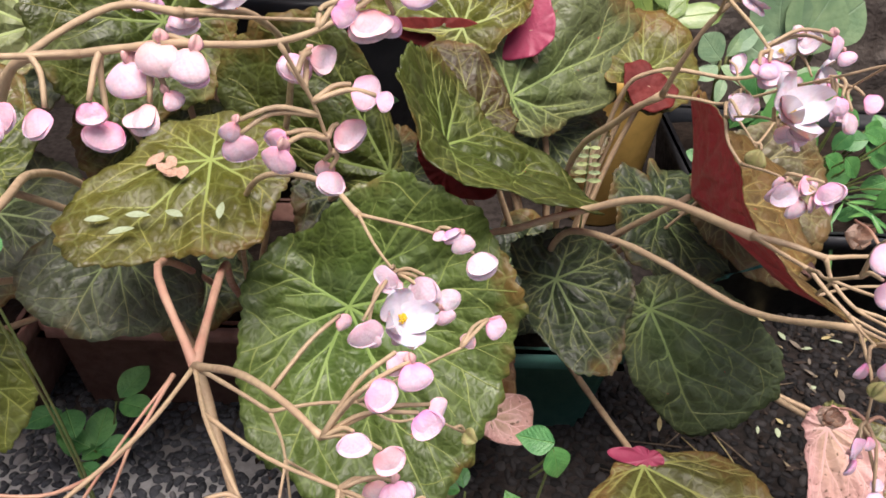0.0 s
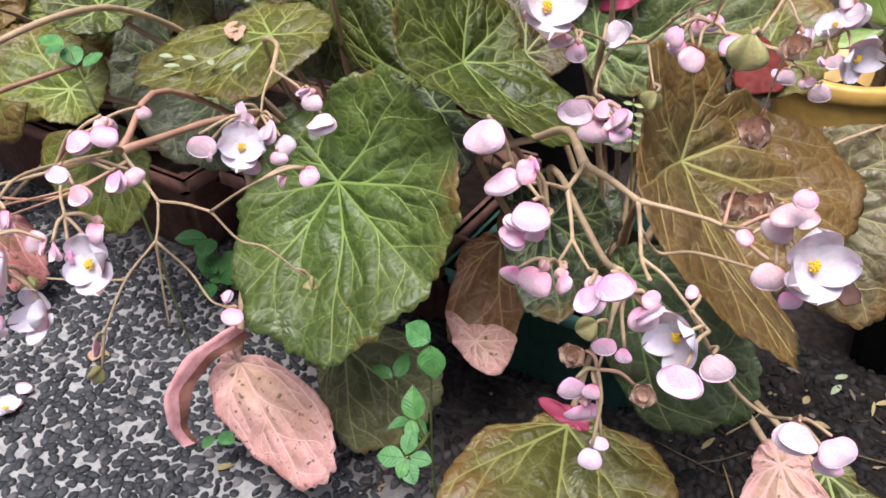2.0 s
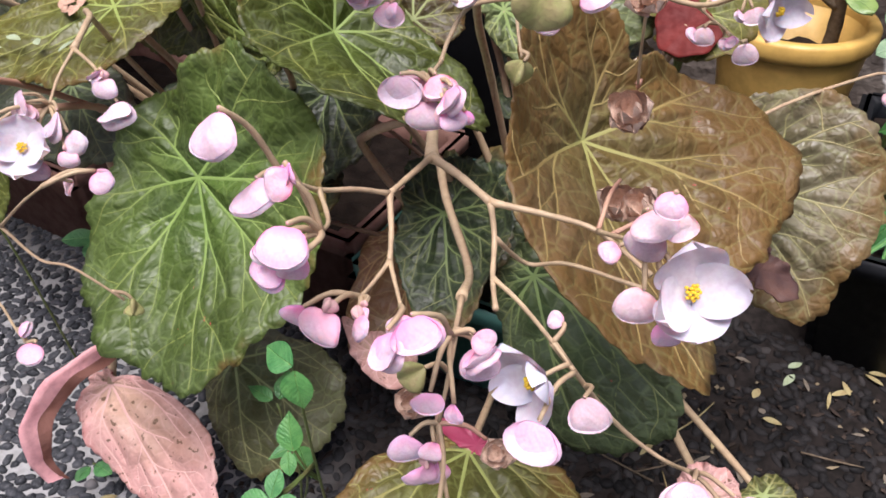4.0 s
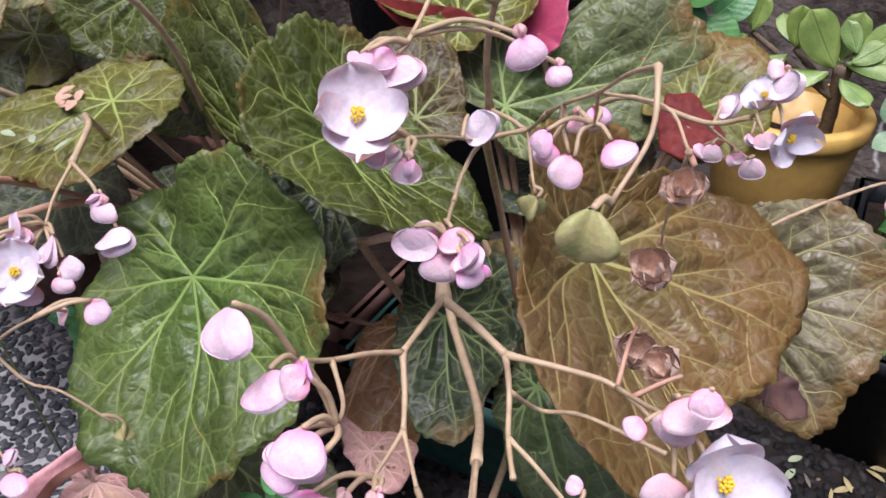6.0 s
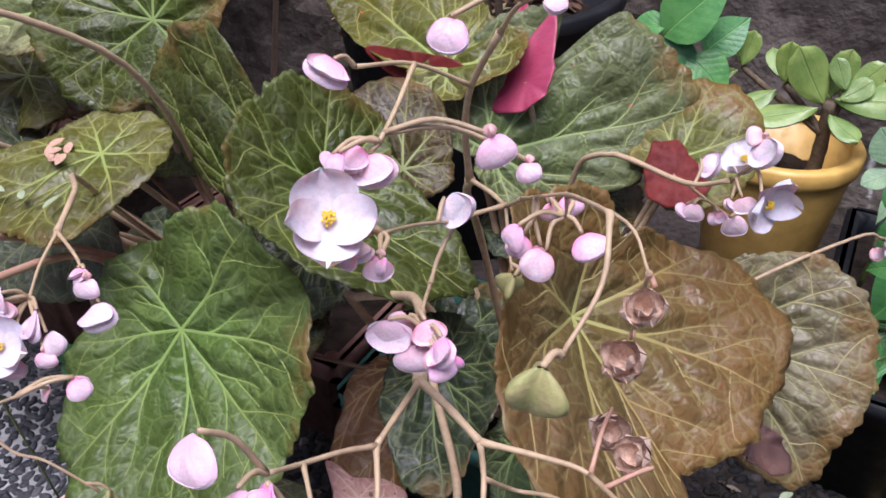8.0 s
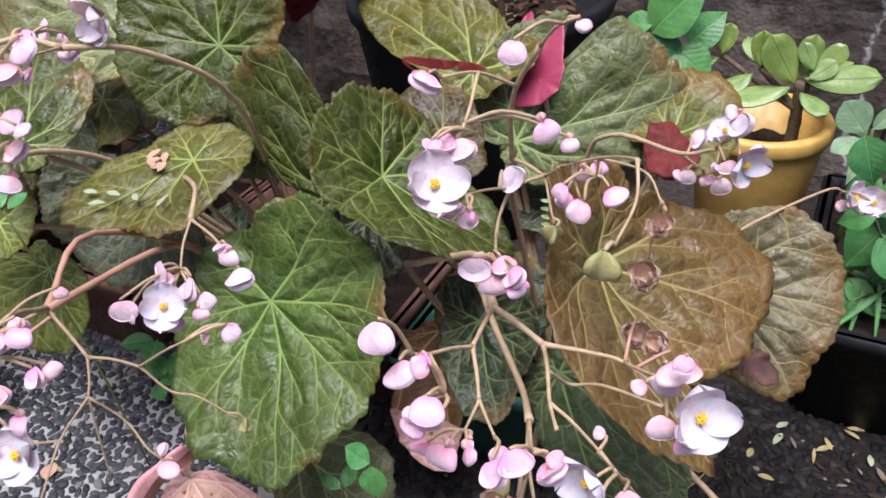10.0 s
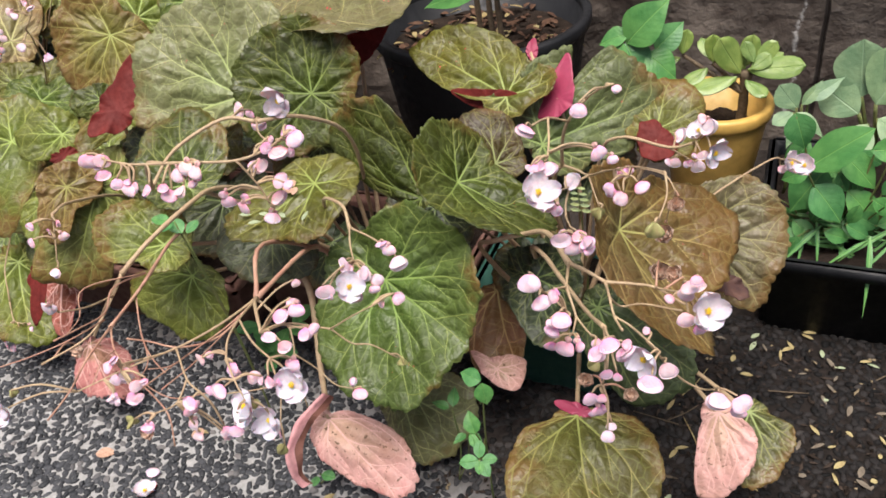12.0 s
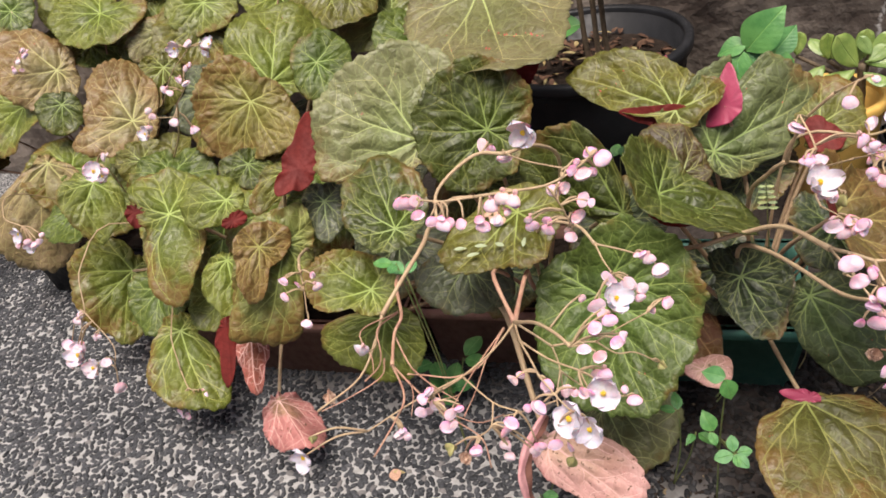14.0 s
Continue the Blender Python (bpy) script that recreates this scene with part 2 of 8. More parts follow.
def cement_material():
    m = Mat("cement", 0.9, 0.08)
    p = m.coord()
    n1, n2 = m.noise(p, 130.0, 4.0, 0.6), m.noise(p, 7.0, 4.0, 0.6)
    sep = m.node("ShaderNodeSeparateXYZ", Vector=p)
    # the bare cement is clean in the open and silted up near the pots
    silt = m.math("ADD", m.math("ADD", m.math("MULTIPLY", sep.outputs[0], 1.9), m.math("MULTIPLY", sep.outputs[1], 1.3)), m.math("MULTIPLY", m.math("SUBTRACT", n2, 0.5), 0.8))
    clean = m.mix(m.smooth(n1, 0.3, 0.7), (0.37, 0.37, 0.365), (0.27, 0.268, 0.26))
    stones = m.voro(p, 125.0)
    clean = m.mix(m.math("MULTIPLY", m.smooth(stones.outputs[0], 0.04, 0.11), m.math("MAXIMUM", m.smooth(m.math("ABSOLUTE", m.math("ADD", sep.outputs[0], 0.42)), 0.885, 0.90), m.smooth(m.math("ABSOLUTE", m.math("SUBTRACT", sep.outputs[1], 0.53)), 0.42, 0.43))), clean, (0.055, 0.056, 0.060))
    # the silt's tone goes darker towards +x
    dark_right = m.smooth(m.math("ADD", sep.outputs[0], m.math("MULTIPLY", n2, 0.12)), 0.18, 0.36)
    dirty = m.mix(m.smooth(n1, 0.3, 0.7), m.mix(dark_right, (0.028, 0.023, 0.021), (0.009, 0.008, 0.007)), m.mix(dark_right, (0.060, 0.050, 0.045), (0.025, 0.020, 0.018)))
    # y term: the dark tone also covers the ground under the plants
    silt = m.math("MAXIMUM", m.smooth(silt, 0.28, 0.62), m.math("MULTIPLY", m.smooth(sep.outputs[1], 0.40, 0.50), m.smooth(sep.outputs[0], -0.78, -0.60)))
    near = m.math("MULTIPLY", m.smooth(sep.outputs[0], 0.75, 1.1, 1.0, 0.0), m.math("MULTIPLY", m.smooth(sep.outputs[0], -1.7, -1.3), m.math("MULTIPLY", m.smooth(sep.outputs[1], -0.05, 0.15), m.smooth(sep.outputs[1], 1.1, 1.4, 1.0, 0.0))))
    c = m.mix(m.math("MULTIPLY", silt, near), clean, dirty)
    c = m.mix(m.math("MULTIPLY", m.smooth(n2, 0.45, 0.75), 0.35), c, m.mix(1.0, c, (0.5, 0.48, 0.45), "MULTIPLY"))
    return m.done(Base_Color=c, Normal=m.bump(n1, 0.0012, 0.8))


def pebble_material():
    m = Mat("pebble", 0.62, 0.28)
    geo = m.t.nodes.new("ShaderNodeNewGeometry")
    p = geo.outputs["Position"]
    sep = m.node("ShaderNodeSeparateXYZ", Vector=p)
    rnd = m.math("FRACT", m.math("ADD", m.math("MULTIPLY", geo.outputs["Random Per Island"], 7.3), m.math("MULTIPLY", m.info("Random"), 3.7)))
    n, n2 = m.noise(p, 400.0, 3.0), m.noise(p, 7.0, 4.0, 0.6)
    c = m.mix(rnd, (0.014, 0.016, 0.019), (0.056, 0.059, 0.066))
    c = m.mix(m.smooth(rnd, 0.93, 1.0), c, (0.17, 0.16, 0.155))
    c = m.mix(m.math("MULTIPLY", m.smooth(n, 0.45, 0.75), 0.45), c, (0.14, 0.14, 0.145))
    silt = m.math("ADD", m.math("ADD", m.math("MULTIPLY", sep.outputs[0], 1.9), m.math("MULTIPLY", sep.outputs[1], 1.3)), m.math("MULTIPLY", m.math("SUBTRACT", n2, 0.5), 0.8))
    # silted pebbles go darker towards +x, as the cement does
    dark_right = m.smooth(m.math("ADD", sep.outputs[0], m.math("MULTIPLY", n2, 0.12)), 0.18, 0.36)
    c = m.mix(m.math("MULTIPLY", m.smooth(silt, 0.32, 0.66), 0.85), c, m.mix(rnd, m.mix(dark_right, (0.014, 0.013, 0.012), (0.007, 0.0065, 0.006)), m.mix(dark_right, (0.060, 0.054, 0.050), (0.026, 0.022, 0.020))))
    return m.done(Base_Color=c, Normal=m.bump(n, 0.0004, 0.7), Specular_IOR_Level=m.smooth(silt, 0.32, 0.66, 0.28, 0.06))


CEMENT, PEBBLE = cement_material(), pebble_material()


def tepal_material():
    """Begonia tepals: white in the middle, pinker towards the rim and by how young the flower is (the object's colour)."""
    m = Mat("tepal", 0.45, 0.3)
    rim = m.uv("rim")
    e = m.node("ShaderNodeSeparateXYZ", Vector=rim)
    plane = m.uv("plane")
    streak, pucker = m.noise(plane, 14.0, 3.0), m.noise(plane, 4.0, 2.0)
    white = m.mix(m.smooth(streak, 0.3, 0.7), (0.68, 0.58, 0.63), (0.59, 0.47, 0.53))
    f = m.math("MULTIPLY", m.smooth(e.outputs[0], 0.12, 0.95, 0.20, 1.0), m.math("MULTIPLY", m.info("Alpha"), 1.4))
    f = m.math("ADD", f, m.math("MULTIPLY", m.math("SUBTRACT", pucker, 0.5), 0.4))
    c = m.mix(f, white, m.info("Color"))
    m.put(m.b.inputs["Subsurface Weight"], 0.25)
    m.put(m.b.inputs["Subsurface Scale"], 0.003)
    return m.done(Base_Color=c, Normal=m.bump(m.math("ADD", m.math("MULTIPLY", streak, 0.06), pucker), 0.0005, 0.7))


TEPAL = tepal_material()
OVARY = speckled("pale_ovary", (0.66, 0.34, 0.37), (0.70, 0.46, 0.40), 4.0, 0.6, 0.25, 0.0002)
STAMEN = speckled("stamen", (0.80, 0.52, 0.03), (0.88, 0.64, 0.07), 9.0, 0.6, 0.2, 0.0002)
DRY = speckled("dry_husk", (0.56, 0.37, 0.27), (0.40, 0.23, 0.16), 160.0, 0.85, 0.15, 0.0005)
HUSK = speckled("papery_husk", (0.74, 0.56, 0.44), (0.58, 0.39, 0.30), 5.0, 0.85, 0.15, 0.0004)
PODGREEN = speckled("green_pod", (0.29, 0.30, 0.11), (0.36, 0.30, 0.14), 3.0, 0.5, 0.3, 0.0003)
WEED = plain_leaf_material("weed_leaf", (0.038, 0.160, 0.045), (0.080, 0.240, 0.075))
JADE = plain_leaf_material("jade_leaf", (0.12, 0.21, 0.055), (0.19, 0.28, 0.085), 0.3, (0.17, 0.26, 0.08), 0.0)
REDLEAF = plain_leaf_material("red_leaf", (0.34, 0.025, 0.04), (0.46, 0.06, 0.08), 0.4, (0.6, 0.2, 0.2))
MAGENTA = speckled("magenta_leaf", (0.31, 0.036, 0.085), (0.38, 0.062, 0.115), 60.0, 0.45, 0.4, 0.0006)
STRAW = speckled("straw_litter", (0.42, 0.36, 0.18), (0.30, 0.22, 0.10), 80.0, 0.85, 0.15, 0.0004)


# ---- shape helpers ----
def empty_at(name, place):
    ob = new(name)
    ob.location = place
    return ob


def link(name, me, parent=None, mats=(), label=""):
    ob = new(name, me)
    for mt in mats:
        me.materials.append(mt)
    if parent is not None:
        ob.parent = parent
        ob.matrix_parent_inverse = parent.matrix_basis.inverted()
    if label:
        ob["label"] = label
    return ob


def part(name, bm, material, parent=None, label="", smooth=True):
    me = bpy.data.meshes.new(name)
    for f in bm.faces:
        f.smooth = smooth
    bm.to_mesh(me)
    bm.free()
    return link(name, me, parent, (material,), label)


def mesh_of(name, verts, faces, uvs=None, rims=None, slots=None, smooth=True):
    me = bpy.data.meshes.new(name)
    me.from_pydata([tuple(p) for p in verts], [], faces)
    if smooth:
        me.polygons.foreach_set("use_smooth", [True] * len(me.polygons))
    loops = np.empty(len(me.loops), dtype=np.int32)
    me.loops.foreach_get("vertex_index", loops)
    for key, data in (("plane", uvs), ("rim", rims)):
        if data is not None:
            layer = me.uv_layers.new(name=key)
            layer.data.foreach_set("uv", np.asarray(data, dtype=np.float32)[loops].ravel())
    if slots is not None:
        me.polygons.foreach_set("material_index", slots)
    me.update()
    return me


def curve_through(pts, per=6):
    """A Catmull-Rom line through the points."""
    pts = [np.array(p, float) for p in pts]
    if len(pts) < 3:
        k = per if len(pts) == 2 else 1
        return [pts[0] + (pts[-1] - pts[0]) * i / k for i in range(k + 1)]
    ext = [2 * pts[0] - pts[1], *pts, 2 * pts[-1] - pts[-2]]
    out = []
    for i in range(1, len(ext) - 2):
        a, b, c, d = ext[i - 1:i + 3]
        for s in range(per):
            t = s / per
            out.append(0.5 * (2 * b + (c - a) * t + (2 * a - 5 * b + 4 * c - d) * t * t + (3 * b - a - 3 * c + d) * t ** 3))
    out.append(pts[-1])
    return out


def tube_mesh(name, pts, r0, r1, sides=7, per=6, knots=0.0):
    """A tapered round stem along a line through the points, with a slight swelling at its joints."""
    line = curve_through(pts, per)
    n = len(line)
    verts, faces = [], []
    ref = np.array((0.31, 0.52, 0.79))
    for i, p in enumerate(line):
        d = line[min(i + 1, n - 1)] - line[max(i - 1, 0)]
        d = d / (np.linalg.norm(d) + 1e-12)
        a = np.cross(d, ref)
        a /= np.linalg.norm(a) + 1e-12
        b = np.cross(d, a)
        s = i / (n - 1)
        r = r0 + (r1 - r0) * s
        if knots:
            r *= 1 + knots * (abs(2 * s - 1) ** 14)
        r *= 1 + 0.06 * math.sin(i * 2.3)
        for k in range(sides):
            w = 2 * math.pi * k / sides
            verts.append(p + r * (math.cos(w) * a + math.sin(w) * b))
    for i in range(n - 1):
        for k in range(sides):
            j = (k + 1) % sides
            faces.append((i * sides + k, i * sides + j, (i + 1) * sides + j, (i + 1) * sides + k))
    faces += [tuple(range(sides - 1, -1, -1)), tuple(range((n - 1) * sides, n * sides))]
    return mesh_of(name, verts, faces)


def frame_from(n, d):
    """Axes of a leaf: x to its side, y towards the tip, z out of its upper face."""
    n = Vector(n).normalized()
    d = Vector(d)
    y = (d - n * d.dot(n)).normalized()
    return Matrix((y.cross(n), y, n)).transposed()


def outline(spokes, size, notch, wide, blunt=9.0):
    """The blade's reach by angle from the tip: a rounded heart bent to the given spokes (degrees, metres), its corners rounded off over some degrees."""
    base = lambda a: 1.0 - (1 - wide) * math.sin(min(abs(a), 90) * math.pi / 180) ** 1.5 - 0.08 * max(abs(a) - 90, 0) / 90
    known = sorted(((a + 180) % 360 - 180, r / (size * base((a + 180) % 360 - 180))) for a, r in spokes) or [(0.0, 1.0)]
    ring = [(known[-1][0] - 360, known[-1][1]), *known, (known[0][0] + 360, known[0][1])]
    xs, ys = zip(*ring)
    deg = np.arange(-180, 180, 2.0)
    raw = np.interp(deg, xs, ys) * np.array([base(a) for a in deg])
    w = np.exp(-0.5 * (np.arange(-20, 21) * 2.0 / blunt) ** 2)
    w /= w.sum()
    soft_ring = np.convolve(np.concatenate((raw[-20:], raw, raw[:20])), w, "valid")

    def reach(a):
        a = (a + 180) % 360 - 180
        k = float(np.interp(a, np.append(deg, 180.0), np.append(soft_ring, soft_ring[0])))
        cut = max(0.0, 1 - abs(abs(a) - 180) / 16.0)
        return size * k * (1 - notch * cut ** 0.7)
    return reach


def vein_tree(rng, sparse=False):
    """Palmate veins as lines of (share of the way to the rim, degrees from the tip), with their widths at both ends in mm."""
    mains = [m + rng.uniform(-6, 6) for m in (0.0, 42, 86, 136, -136, -86, -42)]
    lines = []
    for k, m in enumerate(mains):
        gaps = {1: (mains[(k + 1) % 7] - m) % 360, -1: (m - mains[k - 1]) % 360}
        bend, sway = rng.uniform(-5, 5), rng.uniform(0, 6.3)
        at = lambda s, m=m, b=bend, w=sway: m + b * s * s + 1.6 * s * math.sin(7 * s + w)
        lines.append(([(q, at(q)) for q in np.linspace(0.0, 0.97, 14)], 2.3, 0.5))
        hand = rng.choice((-1, 1))
        s0 = rng.uniform(0.20, 0.32)
        while s0 < 0.9:
            out = 0.46 * min(gaps[hand], 62) * rng.uniform(0.72, 1.0)
            end = min(0.97, s0 + rng.uniform(0.28, 0.42))
            span = max(end - s0, 0.2)
            side = [(q, at(q) + hand * out * math.sin(0.5 * math.pi * min(1.0, (q - s0) / span)) ** 1.1) for q in np.linspace(s0, end, 9)]
            lines.append((side, 1.35 - 0.6 * s0, 0.4))
            if not sparse and s0 < 0.62 and end > s0 + 0.2:
                q0, w0 = side[4]
                e2 = min(0.97, q0 + rng.uniform(0.16, 0.24))
                lines.append(([(q, w0 - hand * 1.5 * (q - q0) / 0.2) for q in np.linspace(q0, e2, 5)], 0.6, 0.3))
            hand = -hand
            s0 += rng.uniform(0.13, 0.19)
    return lines


def blade_mesh(name, spokes, size, cup=0.0, side_cup=0.0, fold=0.0, left_fold=0.0, right_fold=0.0, droop=0.0, ruffle=0.0016, notch=0.7, wide=0.85, teeth=1.0, seed=1, curl=0.0, twist=0.0, back_fold=0.0, blunt=9.0, rings=0, spokes_n=0, thick=0.0007, veined=True, puff=1.0):
    """A begonia blade in metres with its leaf stalk at the origin and its tip along +y: toothed rim, waves, dished or folded, quilted between raised veins, an upper and a lower skin."""
    rng = random.Random(seed)
    reach = outline(spokes, size, notch, wide, blunt)
    big = size > 0.058
    rings, n = rings or (19 if big else 12), spokes_n or (232 if big else 132)
    p1, p2, p3 = (rng.uniform(0, 6.3) for _ in range(3))
    # uneven teeth: each leans one way and has its own depth
    tooth, k = [], 0
    while k < n:
        m = rng.choice((3, 4, 4, 5))
        deep = rng.uniform(0.45, 1.5)
        tooth += [deep * (1.0 - 1.6 * abs((q + 0.5) / m - 0.68)) - 0.4 for q in range(m)]
        k += m
    tooth = tooth[:n]
    w = 2 * np.pi * np.arange(n) / n
    rim_r = np.array([reach(360.0 * q / n) for q in range(n)])
    rim_r *= 1 + min(1.0, teeth) * (0.012 * np.sin(3 * w + p2) + 0.014 * np.sin(5 * w + p1) - 0.030 * np.abs(np.sin(5.5 * w + p2)) - 0.022 * np.abs(np.sin(10.5 * w + p3)) + 0.033)
    share = (np.arange(rings + 1) / rings) ** 0.9
    tree = vein_tree(rng, not big) if veined else []
    # the flat blade, ring by ring
    rr = share[:, None] * rim_r[None, :]
    rr[-1] *= 1 + teeth * 0.030 * np.array(tooth)
    rr[-2] *= 1 + teeth * 0.008 * np.array(tooth)
    X, Y = rr * np.sin(w), rr * np.cos(w)

    def flat(s, deg):
        f = (deg / 360.0 * n) % n
        i = int(f)
        r = (rim_r[i % n] * (1 - f + i) + rim_r[(i + 1) % n] * (f - i)) * s
        return r * math.sin(radians(deg)), r * math.cos(radians(deg))

    away = np.full(X.shape, 0.05)
    for line, w0, w1 in tree:
        pts = [flat(q, d) for q, d in line]
        for (ax, ay), (bx, by) in zip(pts, pts[1:]):
            dx, dy = bx - ax, by - ay
            t = np.clip(((X - ax) * dx + (Y - ay) * dy) / (dx * dx + dy * dy + 1e-12), 0, 1)
            away = np.minimum(away, np.hypot(X - ax - t * dx, Y - ay - t * dy) + (0.0011 if w0 < 0.6 else 0.0))
    S, A = share[:, None] + 0 * X, w[None, :] + 0 * X
    Z = cup * Y * Y + side_cup * X * X + twist * X * Y + back_fold * np.maximum(-Y, 0) + fold * np.abs(X)
    Z += left_fold * np.maximum(-X, 0) + right_fold * np.maximum(X, 0) - droop * np.maximum(Y, 0) ** 2 / max(size, 0.01)
    Z += ruffle * S ** 3 * (np.sin(7 * A + p3) + 0.6 * np.sin(13 * A + p1)) + curl * size * np.maximum(S - 0.6, 0.0) ** 2
    if veined:
        Z += puff * min(1.0, size / 0.08) * 0.0042 * (1 - np.exp(-(away / 0.0052) ** 1.6)) * np.minimum(1, 3.2 * (1.02 - S))
    small = min(size, 0.1)
    verts, uvs, rims = [], [], []
    for i in range(rings + 1):
        for k in range(n):
            x, y, z = X[i, k], Y[i, k], Z[i, k]
            z += 0.02 * small * noise.noise(Vector((x * 38 + seed, y * 38, seed * 1.7)))
            z += 0.09 * small * share[i] * noise.noise(Vector((x * 20, y * 20 + seed, seed * 2.3)))
            verts.append(np.array((x, y, z)))
            uvs.append((x * 10, y * 10))
            rims.append((share[i], min(1.0, away[i, k] * 100)))
    top = len(verts)
    faces, slots = [], []
    for i in range(rings):
        for k in range(n):
            j = (k + 1) % n
            if i == 0:
                faces.append((k, n + k, n + j))
            else:
                faces.append((i * n + k, (i + 1) * n + k, (i + 1) * n + j, i * n + j))
            slots.append(0)
    for p in verts[:top]:
        verts.append(p - np.array((0, 0, thick)))
    uvs, rims = uvs + uvs, rims + rims
    for f in list(faces):
        faces.append(tuple(top + q for q in reversed(f)))
        slots.append(1)
    for k in range(n):
        j = (k + 1) % n
        a, b = rings * n + k, rings * n + j
        faces.append((a, top + a, top + b, b))
        slots.append(0)
    grid = np.array(verts[:top]).reshape(rings + 1, n, 3)

    def on_blade(s, deg):
        g = min(max(s, 0.0), 1.0) ** (1 / 0.9) * rings
        i = min(int(g), rings - 1)
        f = (deg / 360.0 * n) % n
        k = int(f) % n
        u, v = g - i, f - int(f)
        j = (k + 1) % n
        return (grid[i, k] * (1 - v) + grid[i, j] * v) * (1 - u) + (grid[i + 1, k] * (1 - v) + grid[i + 1, j] * v) * u

    # raised veins that follow the blade
    scale = 0.001 * min(1.15, 0.45 + 0.6 * size / 0.1)
    for line, w0, w1 in tree:
        base = len(verts)
        pts = [on_blade(q, d) for q, d in line]
        for i, p in enumerate(pts):
            d = pts[min(i + 1, len(pts) - 1)] - pts[max(i - 1, 0)]
            side = np.array((d[1], -d[0], 0.0)) / (math.hypot(d[0], d[1]) + 1e-9)
            half = 0.5 * scale * (w0 + (w1 - w0) * (i / (len(pts) - 1)) ** 0.8)
            for off, up in ((-1, -0.00005), (0, 0.00022 + 0.12 * half), (1, -0.00005)):
                q = p + side * off * half
                verts.append(q + np.array((0, 0, up + 0.00015)))
                uvs.append((q[0] * 10, q[1] * 10)), rims.append((line[i][0], 0.0))
        for i in range(len(pts) - 1):
            for c in (0, 1):
                a = base + 3 * i + c
                faces.append((a, a + 1, a + 4, a + 3)), slots.append(2)
    # the leaf's face is up when the winding runs clockwise in its own plane: turn it over
    flip = lambda f, sl: f if sl == 2 else tuple(reversed(f))
    faces = [flip(f, sl) for f, sl in zip(faces, slots)]
    return mesh_of(name, verts, faces, uvs, rims, slots)


GREEN, OLIVE, BROWN = (0.072, 0.100, 0.018), (0.098, 0.090, 0.016), (0.165, 0.128, 0.036)
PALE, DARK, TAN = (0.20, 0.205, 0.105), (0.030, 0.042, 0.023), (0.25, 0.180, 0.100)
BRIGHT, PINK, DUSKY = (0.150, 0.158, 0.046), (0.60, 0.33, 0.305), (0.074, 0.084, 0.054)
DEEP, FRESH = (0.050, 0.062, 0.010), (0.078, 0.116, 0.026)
LIME, STRAWLEAF = (0.124, 0.140, 0.026), (0.108, 0.094, 0.029)
SAND = (0.165, 0.145, 0.075)
RUSSET = (0.270, 0.130, 0.078)
UMBER, PINKRED = (0.152, 0.090, 0.040), (0.30, 0.085, 0.065)
SILVER = (0.150, 0.122, 0.074)
REDDISH = (0.30, 0.04, 0.05)

leaf_count = [0]


def leaf(plant, place, n, d, size, spokes, colour, brown=0.3, root=None, thick=0.0028, label="", top=None, under=None, stalk=None, via=None, **shape):
    """One leaf of a begonia: blade, and the stalk that carries it from the root."""
    leaf_count[0] += 1
    plain = top is not None and top is not FADED
    if plain:
        shape = {"veined": False, "puff": 0.3, **shape}
    me = blade_mesh("leaf", spokes, size, seed=leaf_count[0], **shape)
    ob = link("leaf", me, None, (top or BLADE, under or UNDER, top if plain else PINKVEIN if top is FADED else VEIN), label)
    ob.color = (*colour, brown)
    m = frame_from(n, d).to_4x4()
    m.translation = place
    ob.matrix_basis = m
    ob.parent = plant
    ob.matrix_parent_inverse = plant.matrix_basis.inverted()
    if root is not None:
        a, b = np.array(root, float), np.array(place, float)
        nn = np.array(Vector(n).normalized())
        end = b - 0.0012 * nn
        mid = a + (b - a) * 0.55 + np.array((0, 0, 0.25 * np.linalg.norm(b - a) * 0.4)) - nn * 0.02
        st = link("petiole", tube_mesh("petiole", [a, *(via or (mid,)), end], thick, thick * 0.7, 7, 7), None, (stalk or STEM,))
        st.parent = ob
        st.matrix_parent_inverse = m.inverted()
    return ob


# ---- ground and walls ----
def sheet(name, x0, x1, y0, y1, z, material, kind="structure", label="", category=""):
    bm = bmesh.new()
    vs = [bm.verts.new(p) for p in ((x0, y0, z), (x1, y0, z), (x1, y1, z), (x0, y1, z))]
    bm.faces.new(vs)
    ob = part(name, bm, material)
    return tagged(ob, label, category, "", kind)


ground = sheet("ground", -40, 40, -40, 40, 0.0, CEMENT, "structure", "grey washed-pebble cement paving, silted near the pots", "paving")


def box(bm, x0, x1, y0, y1, z0, z1):
    vs = [bm.verts.new((x, y, z)) for z in (z0, z1) for x, y in ((x0, y0), (x1, y0), (x1, y1), (x0, y1))]
    for f in ((3, 2, 1, 0), (4, 5, 6, 7), (0, 1, 5, 4), (1, 2, 6, 5), (2, 3, 7, 6), (3, 0, 4, 7)):
        bm.faces.new([vs[i] for i in f])


